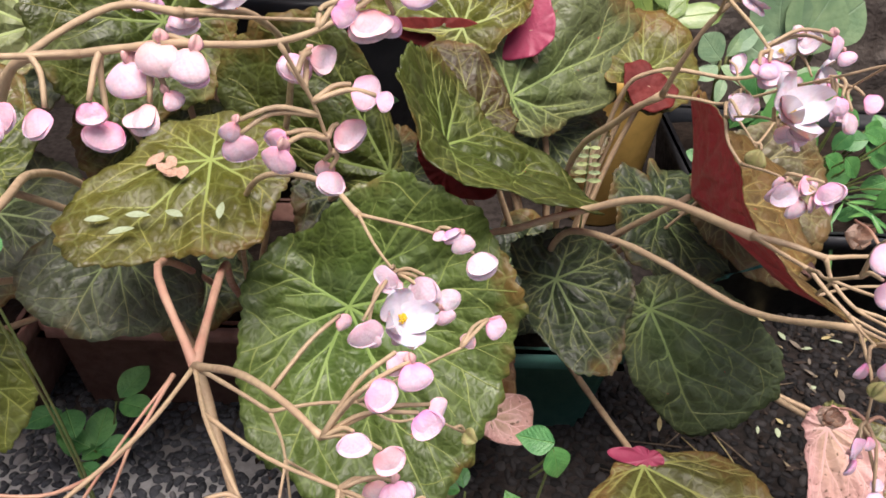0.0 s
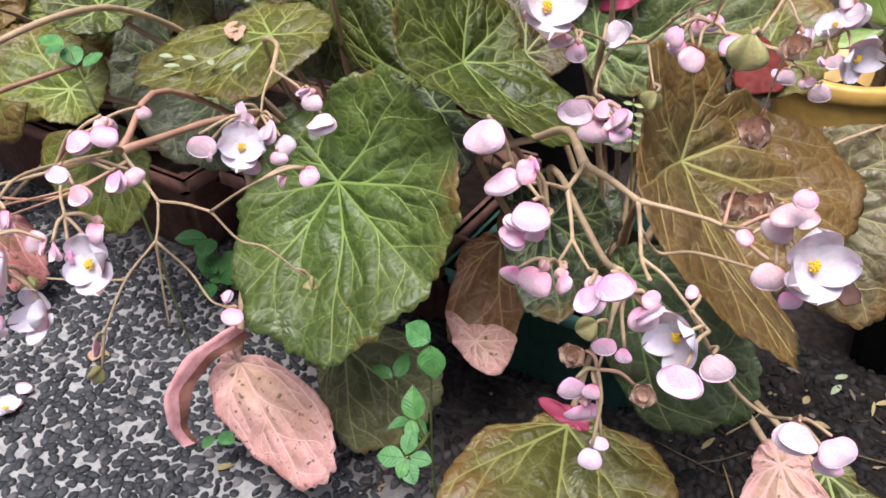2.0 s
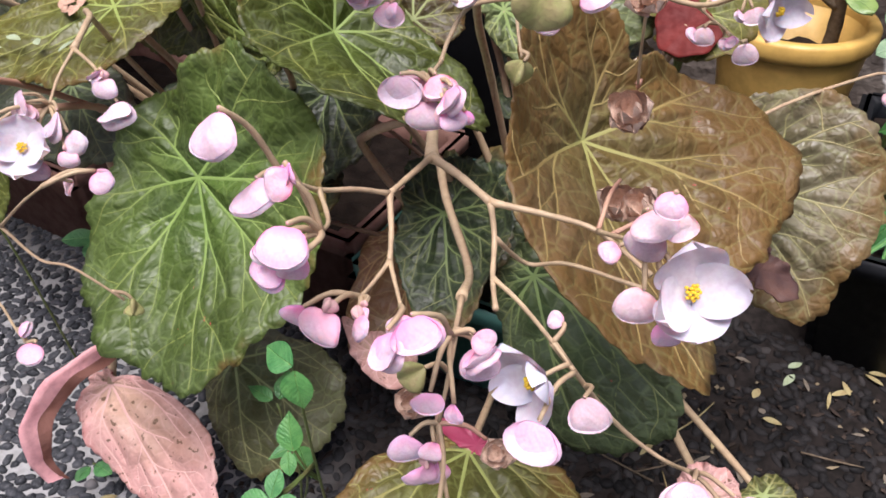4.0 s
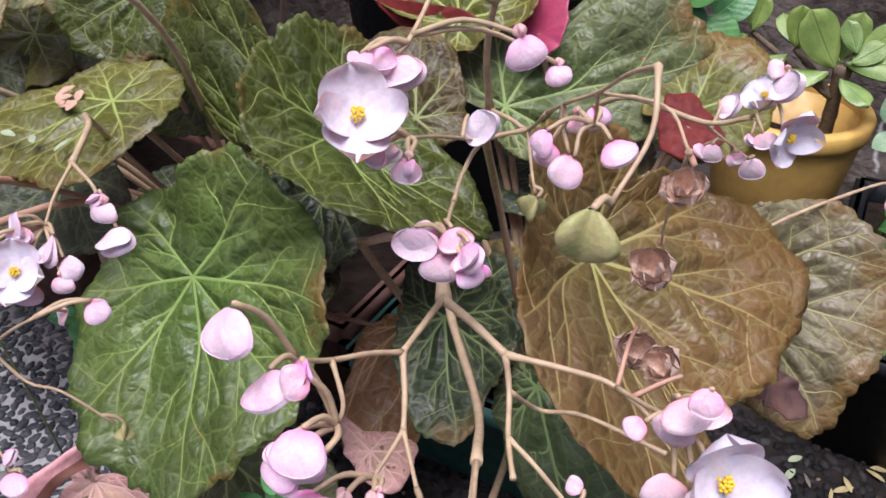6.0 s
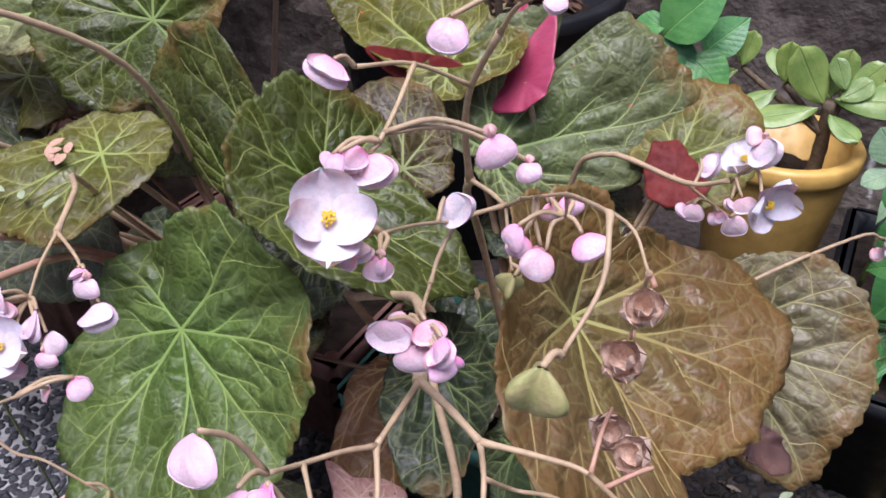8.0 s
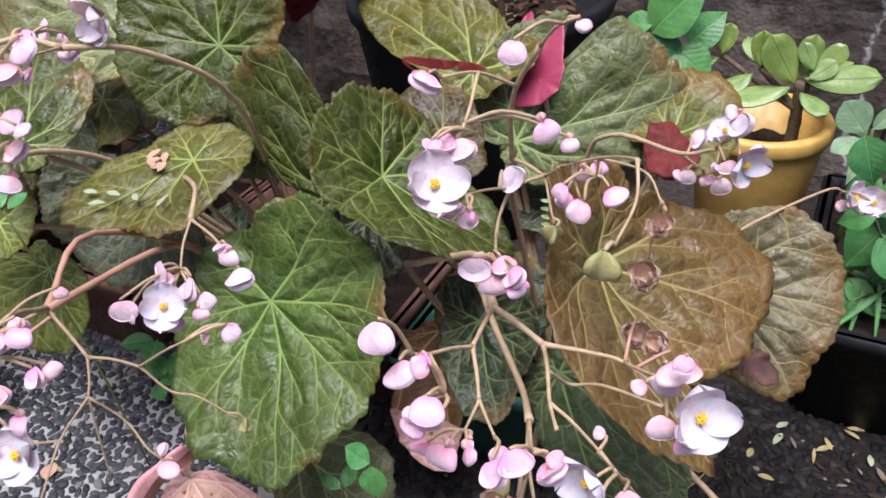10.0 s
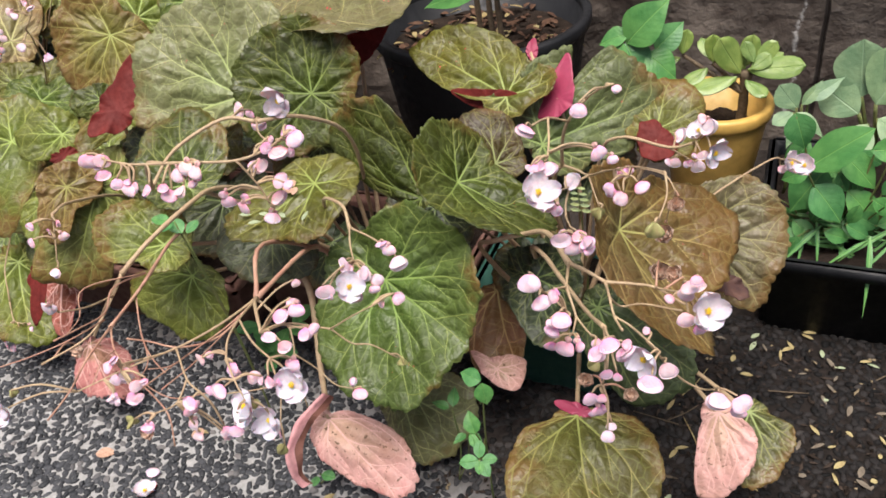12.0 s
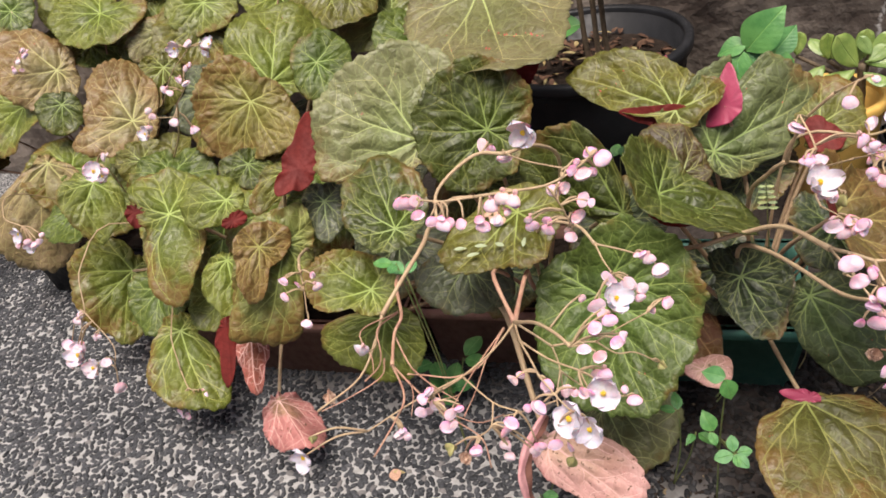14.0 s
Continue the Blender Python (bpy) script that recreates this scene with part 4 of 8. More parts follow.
leaf(begonia_left, (-0.579, 0.411, 0.121), (0.4, -0.44, 0.81), (0.47, -0.66, -0.59), 0.115, ((-56, 0.022), (-41, 0.054), (-27, 0.082), (-20, 0.115), (-6, 0.114), (10, 0.1), (30, 0.088), (49, 0.074), (62, 0.054), (103, 0.028),), LIME, 0.40, ROOT_LEFT, label='', cup=0.5, side_cup=-0.8, twist=0.3, ruffle=0.003, blunt=3.5, notch=0.06)
leaf(begonia_far, (-0.935, 0.654, 0.238), (0.6, -0.57, 0.56), (-0.02, -0.71, -0.7), 0.169, ((-119, 0.013), (-64, 0.063), (-35, 0.109), (-20, 0.143), (-3, 0.169), (14, 0.166), (38, 0.134), (48, 0.063), (69, 0.021),), TAN, 0.50, ROOT_FAR, label='faded tan-pink blade', cup=-1.9, side_cup=-0.8, twist=-0.2, ruffle=0.003, blunt=3.5, notch=0.06)
leaf(begonia_far, (-0.727, 0.529, 0.272), (0.56, -0.45, 0.7), (-0.49, 0.5, 0.72), 0.081, ((-178, 0.077), (-165, 0.081), (-142, 0.066), (-116, 0.057), (-83, 0.046), (-54, 0.032), (5, 0.013), (121, 0.029), (160, 0.059),), LIME, 0.20, ROOT_FAR, label='', cup=-1.9, side_cup=0.3, twist=-2.4, ruffle=0.003, blunt=3.5, notch=0.06)
leaf(begonia_far, (-0.735, 0.652, 0.301), (0.6, -0.46, 0.65), (-0.02, 0.8, 0.59), 0.096, ((-153, 0.067), (-127, 0.096), (-112, 0.065), (-75, 0.067), (-56, 0.09), (-37, 0.096), (-13, 0.095), (4, 0.082), (52, 0.034), (164, 0.041),), TAN, 0.50, ROOT_FAR, label='', cup=-0.6, side_cup=-1.1, twist=-1.6, ruffle=0.003, blunt=3.5, notch=0.06)
leaf(begonia_far, (-0.949, 0.769, 0.345), (0.61, -0.51, 0.61), (0.26, -0.6, -0.76), 0.107, ((-155, 0.045), (-95, 0.026), (-15, 0.056), (33, 0.075), (55, 0.087), (87, 0.091), (136, 0.107), (162, 0.076),), TAN, 0.50, ROOT_FAR, label='', cup=0.2, side_cup=-0.2, twist=2.7, ruffle=0.003, blunt=3.5, notch=0.06)
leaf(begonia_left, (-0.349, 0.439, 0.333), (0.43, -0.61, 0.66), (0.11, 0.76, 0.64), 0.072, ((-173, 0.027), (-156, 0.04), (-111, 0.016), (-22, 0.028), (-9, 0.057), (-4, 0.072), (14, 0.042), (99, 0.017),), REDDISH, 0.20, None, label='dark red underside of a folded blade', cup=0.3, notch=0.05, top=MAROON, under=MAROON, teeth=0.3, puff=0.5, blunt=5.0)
leaf(begonia_left, (-0.384, 0.375, 0.278), (0.62, -0.6, 0.5), (0.0, -0.6, -0.8), 0.062, ((-157, 0.029), (-119, 0.037), (-90, 0.031), (-23, 0.022), (-4, 0.057), (8, 0.062), (48, 0.03), (136, 0.025),), (0.17, 0.10, 0.035), 0.60, None, label='rust-brown flank of a folded blade', cup=-0.4, notch=0.05, teeth=0.8, blunt=5.0)
leaf(begonia_right, (-0.001, 0.716, 0.292), (0, -0.8, 0.6), (0.1, 0.5, 0.8), 0.018, ((-171, 0.006), (-141, 0.005), (-103, 0.005), (-79, 0.007), (-58, 0.007), (-41, 0.009), (-21, 0.013), (-3, 0.016), (1, 0.018), (19, 0.012), (35, 0.01), (57, 0.009), (74, 0.008), (94, 0.008), (113, 0.009), (127, 0.01), (148, 0.009), (173, 0.009),), REDDISH, 0.20, ROOT_RIGHT, label='small pink young blade before the black pot', cup=0.2, notch=0.02, top=MAGENTA, under=MAGENTA, ruffle=0.0006, teeth=0.1, blunt=4.0)
leaf(begonia_right, (0.069, 0.572, 0.312), (-0.35, -0.72, 0.60), (0.39, 0.62, 0.68), 0.046, ((-177, 0.023), (-169, 0.025), (-151, 0.029), (-138, 0.036), (-130, 0.022), (-113, 0.018), (-88, 0.016), (-69, 0.016), (-52, 0.018), (-36, 0.025), (-27, 0.032), (-17, 0.046), (3, 0.028), (22, 0.021), (36, 0.019), (52, 0.018), (76, 0.017), (99, 0.018), (124, 0.017), (147, 0.019), (172, 0.021),), REDDISH, 0.20, ROOT_RIGHT, label='bright magenta folded young blade', cup=0.2, notch=0.02, top=MAGENTA, under=MAGENTA, ruffle=0.0006, teeth=0.1, blunt=2.5)
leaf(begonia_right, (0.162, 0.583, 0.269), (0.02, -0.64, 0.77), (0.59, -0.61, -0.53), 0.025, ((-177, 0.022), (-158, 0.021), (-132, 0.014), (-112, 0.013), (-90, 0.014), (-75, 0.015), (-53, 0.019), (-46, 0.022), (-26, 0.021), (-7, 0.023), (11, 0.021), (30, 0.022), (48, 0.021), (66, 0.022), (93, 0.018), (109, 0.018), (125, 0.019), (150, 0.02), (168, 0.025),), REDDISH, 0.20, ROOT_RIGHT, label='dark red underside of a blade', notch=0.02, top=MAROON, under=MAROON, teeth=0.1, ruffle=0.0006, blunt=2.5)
leaf(begonia_left, (-0.407, 0.333, 0.093), (0.42, -0.40, 0.81), (0.62, -0.52, -0.58), 0.062, ((0, 0.062), (54, 0.038), (-17, 0.072), (180, 0.009), (125, 0.012), (-125, 0.012),), (0.36, 0.17, 0.13), 0.90, ROOT_LEFT, label='withered brown-pink folded blade', cup=-0.0, side_cup=-0.0, twist=-0.0, notch=0.3, top=FADED, fold=-1.0, teeth=2.0, ruffle=0.006, wide=0.6, blunt=3.5)
leaf(begonia_middle, (-0.178, 0.413, 0.230), (0.31, -0.57, 0.76), (0.22, -0.74, -0.64), 0.052, ((0, 0.052), (74, 0.058), (-49, 0.059), (180, 0.021), (125, 0.026), (-125, 0.026),), DUSKY, 0.20, ROOT_MIDDLE, label='', cup=-0.1, side_cup=-0.0, twist=-0.0, notch=0.5)
leaf(begonia_right, (0.252, 0.372, 0.141), (-0.11, -0.74, 0.67), (-0.04, -0.67, -0.74), 0.072, ((-97, 0.016), (-76, 0.031), (-52, 0.044), (-30, 0.054), (-14, 0.067), (7, 0.072), (10, 0.055), (21, 0.03), (50, 0.014),), PINK, 0.10, ROOT_RIGHT, label='faded pink blade', cup=-0.6, side_cup=-0.0, twist=-0.1, notch=0.06, top=FADED, blunt=3.5)
leaf(begonia_right, (0.276, 0.405, 0.114), (-0.09, -0.45, 0.89), (0.44, -0.82, -0.37), 0.069, ((-68, 0.016), (-55, 0.037), (-41, 0.042), (-16, 0.048), (8, 0.063), (25, 0.069), (38, 0.037), (113, 0.008),), (0.075, 0.072, 0.026), 0.40, ROOT_RIGHT, label='', cup=0.0, side_cup=0.0, twist=0.0, notch=0.06, blunt=3.5)
leaf(begonia_left, (-0.339, 0.450, 0.285), (0.45, -0.57, 0.69), (0.18, -0.70, -0.69), 0.049, ((0, 0.049), (43, 0.025), (-34, 0.032),), DUSKY, 0.10, ROOT_LEFT, label='', cup=0.3, side_cup=-0.1, twist=-1.5, ruffle=0.003, blunt=6.0, notch=0.22)
leaf(begonia_far, (-0.400, 0.880, 0.340), (0.38, -0.65, 0.66), (-0.54, -0.73, -0.41), 0.072, ((0, 0.072), (-79, 0.032), (36, 0.089),), BRIGHT, 0.10, ROOT_FAR, label='', cup=-1.9, side_cup=0.7, twist=-1.3, ruffle=0.003, blunt=6.0, notch=0.22)
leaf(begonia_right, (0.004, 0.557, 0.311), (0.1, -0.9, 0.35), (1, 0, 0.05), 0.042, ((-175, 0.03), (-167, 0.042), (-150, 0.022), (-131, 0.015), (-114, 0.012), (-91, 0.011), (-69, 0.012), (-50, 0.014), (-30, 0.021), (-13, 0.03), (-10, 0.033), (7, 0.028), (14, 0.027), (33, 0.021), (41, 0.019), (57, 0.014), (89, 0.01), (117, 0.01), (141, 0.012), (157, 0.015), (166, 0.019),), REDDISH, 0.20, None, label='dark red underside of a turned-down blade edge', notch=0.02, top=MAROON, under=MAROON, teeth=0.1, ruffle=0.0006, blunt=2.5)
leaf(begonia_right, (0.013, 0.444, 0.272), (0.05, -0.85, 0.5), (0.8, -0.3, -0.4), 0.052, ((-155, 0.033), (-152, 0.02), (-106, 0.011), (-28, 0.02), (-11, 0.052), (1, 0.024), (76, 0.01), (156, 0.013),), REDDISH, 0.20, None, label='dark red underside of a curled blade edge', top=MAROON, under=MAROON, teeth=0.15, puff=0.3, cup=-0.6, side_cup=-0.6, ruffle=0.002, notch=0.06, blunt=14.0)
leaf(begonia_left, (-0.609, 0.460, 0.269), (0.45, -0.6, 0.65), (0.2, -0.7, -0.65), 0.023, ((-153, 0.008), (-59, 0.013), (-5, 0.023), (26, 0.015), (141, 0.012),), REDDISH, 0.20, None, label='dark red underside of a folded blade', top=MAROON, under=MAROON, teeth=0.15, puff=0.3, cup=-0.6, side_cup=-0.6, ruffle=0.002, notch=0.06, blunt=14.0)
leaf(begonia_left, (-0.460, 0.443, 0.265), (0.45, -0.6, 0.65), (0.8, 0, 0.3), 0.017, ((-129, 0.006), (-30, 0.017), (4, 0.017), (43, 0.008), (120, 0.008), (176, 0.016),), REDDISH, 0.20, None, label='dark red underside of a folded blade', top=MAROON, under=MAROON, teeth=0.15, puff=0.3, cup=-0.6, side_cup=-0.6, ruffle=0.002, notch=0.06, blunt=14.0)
leaf(begonia_left, (-0.398, 0.485, 0.303), (0.5, -0.5, 0.7), (-0.3, -0.6, -0.7), 0.065, ((-143, 0.019), (-36, 0.019), (3, 0.038), (11, 0.065), (31, 0.05), (46, 0.034), (138, 0.011),), OLIVE, 0.20, ROOT_LEFT, label='small olive folded blade with litter', left_fold=0.3, cup=-0.6, side_cup=-0.6, ruffle=0.002, notch=0.06, blunt=4.0)
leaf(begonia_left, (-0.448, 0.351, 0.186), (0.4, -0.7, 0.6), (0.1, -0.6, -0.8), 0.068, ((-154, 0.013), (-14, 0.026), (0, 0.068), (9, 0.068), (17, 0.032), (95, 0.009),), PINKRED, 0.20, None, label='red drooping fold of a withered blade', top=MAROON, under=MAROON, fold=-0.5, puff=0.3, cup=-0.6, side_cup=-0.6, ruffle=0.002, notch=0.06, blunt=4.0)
leaf(begonia_left, (-0.421, 0.349, 0.172), (0.5, -0.6, 0.6), (0.1, -0.6, -0.8), 0.066, ((-103, 0.01), (-20, 0.034), (-4, 0.066), (7, 0.055), (20, 0.032), (117, 0.009),), PINKRED, 0.20, None, label='red drooping fold of a withered blade', top=FADED, fold=-0.6, puff=0.3, cup=-0.6, side_cup=-0.6, ruffle=0.002, notch=0.06, blunt=4.0)
leaf(begonia_far, (-0.997, 0.904, 0.360), (0.5, -0.6, 0.6), (-0.2, -0.6, -0.7), 0.103, ((-172, 0.078), (-140, 0.034), (-64, 0.006), (71, 0.042), (102, 0.083), (128, 0.1), (168, 0.103),), LIME, 0.20, ROOT_FAR, label='green blade in the far row', cup=-0.6, side_cup=-0.6, ruffle=0.002, notch=0.06, blunt=4.0)
leaf(begonia_far, (-0.798, 0.862, 0.360), (0.4, -0.7, 0.6), (-0.2, -0.6, -0.7), 0.068, ((-128, 0.035), (-88, 0.05), (-56, 0.054), (0, 0.053), (32, 0.068), (58, 0.06), (88, 0.046), (138, 0.029),), SAND, 0.50, ROOT_FAR, label='faded olive blade in the far row', cup=-0.6, side_cup=-0.6, ruffle=0.002, notch=0.06, blunt=4.0)
leaf(begonia_far, (-0.720, 0.741, 0.343), (0.5, -0.6, 0.6), (0.1, -0.7, -0.7), 0.074, ((-142, 0.025), (-73, 0.027), (-20, 0.055), (2, 0.074), (29, 0.051), (102, 0.034), (142, 0.027),), OLIVE, 0.10, ROOT_FAR, label='grey-green blade in the far row', cup=-0.6, side_cup=-0.6, ruffle=0.002, notch=0.06, blunt=4.0)
leaf(begonia_far, (-0.916, 0.716, 0.308), (0.45, -0.6, 0.65), (0.2, -0.7, -0.7), 0.051, ((-96, 0.026), (-43, 0.041), (-2, 0.051), (42, 0.046), (101, 0.042), (159, 0.021),), DEEP, 0.10, ROOT_FAR, label='dark green blade in the far row', cup=-0.6, side_cup=-0.6, ruffle=0.002, notch=0.06, blunt=4.0)
leaf(begonia_far, (-0.924, 0.835, 0.359), (0.5, -0.5, 0.7), (0.2, -0.7, -0.7), 0.050, ((-158, 0.025), (-96, 0.04), (-56, 0.05), (-11, 0.041), (37, 0.044), (72, 0.046), (119, 0.034),), GREEN, 0.10, ROOT_FAR, label='green blade in the far row', cup=-0.6, side_cup=-0.6, ruffle=0.002, notch=0.06, blunt=4.0)
leaf(begonia_far, (-0.695, 0.855, 0.398), (0.4, -0.6, 0.7), (0.2, -0.7, -0.7), 0.063, ((-165, 0.044), (-100, 0.053), (-58, 0.053), (-6, 0.049), (46, 0.063), (82, 0.061), (124, 0.05),), LIME, 0.30, ROOT_FAR, label='green blade in the far row', cup=-0.6, side_cup=-0.6, ruffle=0.002, notch=0.06, blunt=4.0)
leaf(begonia_far, (-1.073, 0.854, 0.424), (0.5, -0.6, 0.6), (0.2, -0.7, -0.7), 0.057, ((-154, 0.044), (-88, 0.037), (-21, 0.044), (25, 0.046), (58, 0.053), (103, 0.053), (155, 0.057),), GREEN, 0.20, ROOT_FAR, label='green blade in the far row', cup=-0.6, side_cup=-0.6, ruffle=0.002, notch=0.06, blunt=4.0)
leaf(begonia_far, (-0.711, 0.609, 0.259), (0.5, -0.6, 0.6), (0.3, -0.7, -0.7), 0.052, ((-110, 0.043), (-77, 0.052), (-38, 0.042), (20, 0.037), (63, 0.035), (112, 0.035), (174, 0.03),), OLIVE, 0.10, ROOT_FAR, label='grey-green blade between others', cup=-0.6, side_cup=-0.6, ruffle=0.002, notch=0.06, blunt=4.0)
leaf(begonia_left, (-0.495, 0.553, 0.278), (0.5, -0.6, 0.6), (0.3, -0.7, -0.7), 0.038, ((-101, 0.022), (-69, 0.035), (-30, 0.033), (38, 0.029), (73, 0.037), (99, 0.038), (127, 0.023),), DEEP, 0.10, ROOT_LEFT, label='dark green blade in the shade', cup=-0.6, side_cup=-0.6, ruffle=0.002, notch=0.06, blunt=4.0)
leaf(begonia_left, (-0.424, 0.668, 0.358), (0.4, -0.7, 0.6), (0.3, -0.7, -0.7), 0.050, ((-168, 0.044), (-118, 0.047), (-69, 0.044), (-14, 0.049), (28, 0.05), (74, 0.032), (139, 0.036),), GREEN, 0.20, ROOT_LEFT, label='dusky green blade behind others', cup=-0.6, side_cup=-0.6, ruffle=0.002, notch=0.06, blunt=4.0)

# the curled lobe of the faded leaf: a strip rolled back on itself
ROSELOBE = speckled("rose_underside", (0.80, 0.42, 0.42), (0.68, 0.32, 0.33), 45.0, 0.5, 0.3, 0.0008)
spine = curve_through([(-0.098, 0.326, 0.112), (-0.109, 0.298, 0.108), (-0.115, 0.274, 0.090), (-0.112, 0.266, 0.066), (-0.104, 0.268, 0.050)], 6)
lobe_v, lobe_f, lobe_s = [], [], []
WITHERED = speckled("withered_brown", (0.16, 0.065, 0.045), (0.28, 0.13, 0.10), 60.0, 0.7, 0.2, 0.0012)
for side in (0, 1):
    for i, p in enumerate(spine):
        t = i / (len(spine) - 1)
        w = 0.0115 * (0.35 + 0.65 * math.sin(math.pi * (0.12 + 0.80 * t)))
        for j in range(7):
            q = j / 6
            lobe_v.append((p[0] + w * q * 0.9 + 0.0016 * math.sin(17 * t + 5 * q) * q, p[1] - 0.006 * math.sin(math.pi * min(1.6 * q, 1.0)) + 0.010 * max(q - 0.5, 0) - side * 0.0007, p[2] + 0.006 * math.sin(math.pi * min(1.6 * q, 1.0)) * (1 - t) - 0.010 * q * q + 0.0014 * math.sin(23 * t + 3 * q)))
for side in (0, 1):
    for i in range(len(spine) - 1):
        for j in range(6):
            k = side * len(spine) * 7 + i * 7 + j
            f = (k, k + 1, k + 8, k + 7)
            lobe_f.append(f if side else tuple(reversed(f)))
            lobe_s.append(0 if j < 4 else 1)
lobe = link("leaf", mesh_of("leaf", lobe_v, lobe_f, slots=lobe_s), None, (ROSELOBE, WITHERED), "curled rose-pink lobe of the faded leaf")
lobe.parent, lobe.matrix_parent_inverse = begonia_middle, begonia_middle.matrix_basis.inverted()

# folded and scorched scraps of blade
for place, n, d, size, spokes, top, label in (((0.142, 0.358, 0.124), (0.0, -0.75, 0.65), (-1.0, 0.15, 0.05), 0.026, ((0, 0.027), (25, 0.012), (90, 0.005), (-25, 0.010), (-90, 0.005), (180, 0.010)), MAGENTA, "small folded magenta lobe at the stalk of a leaf"),
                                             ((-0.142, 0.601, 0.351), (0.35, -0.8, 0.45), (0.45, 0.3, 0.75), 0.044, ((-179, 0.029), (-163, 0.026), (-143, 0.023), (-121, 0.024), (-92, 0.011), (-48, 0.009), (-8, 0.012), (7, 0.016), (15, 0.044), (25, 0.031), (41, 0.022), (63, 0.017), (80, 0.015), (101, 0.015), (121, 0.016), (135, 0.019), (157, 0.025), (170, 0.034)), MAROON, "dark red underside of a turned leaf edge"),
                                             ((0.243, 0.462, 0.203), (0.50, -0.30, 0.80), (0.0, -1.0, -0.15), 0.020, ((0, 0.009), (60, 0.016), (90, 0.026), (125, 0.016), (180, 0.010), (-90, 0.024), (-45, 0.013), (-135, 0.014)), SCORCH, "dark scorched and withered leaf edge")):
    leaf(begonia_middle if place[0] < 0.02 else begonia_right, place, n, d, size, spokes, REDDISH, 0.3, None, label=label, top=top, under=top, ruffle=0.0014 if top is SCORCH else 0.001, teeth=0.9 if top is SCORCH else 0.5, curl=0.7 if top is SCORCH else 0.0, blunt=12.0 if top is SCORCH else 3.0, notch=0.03)

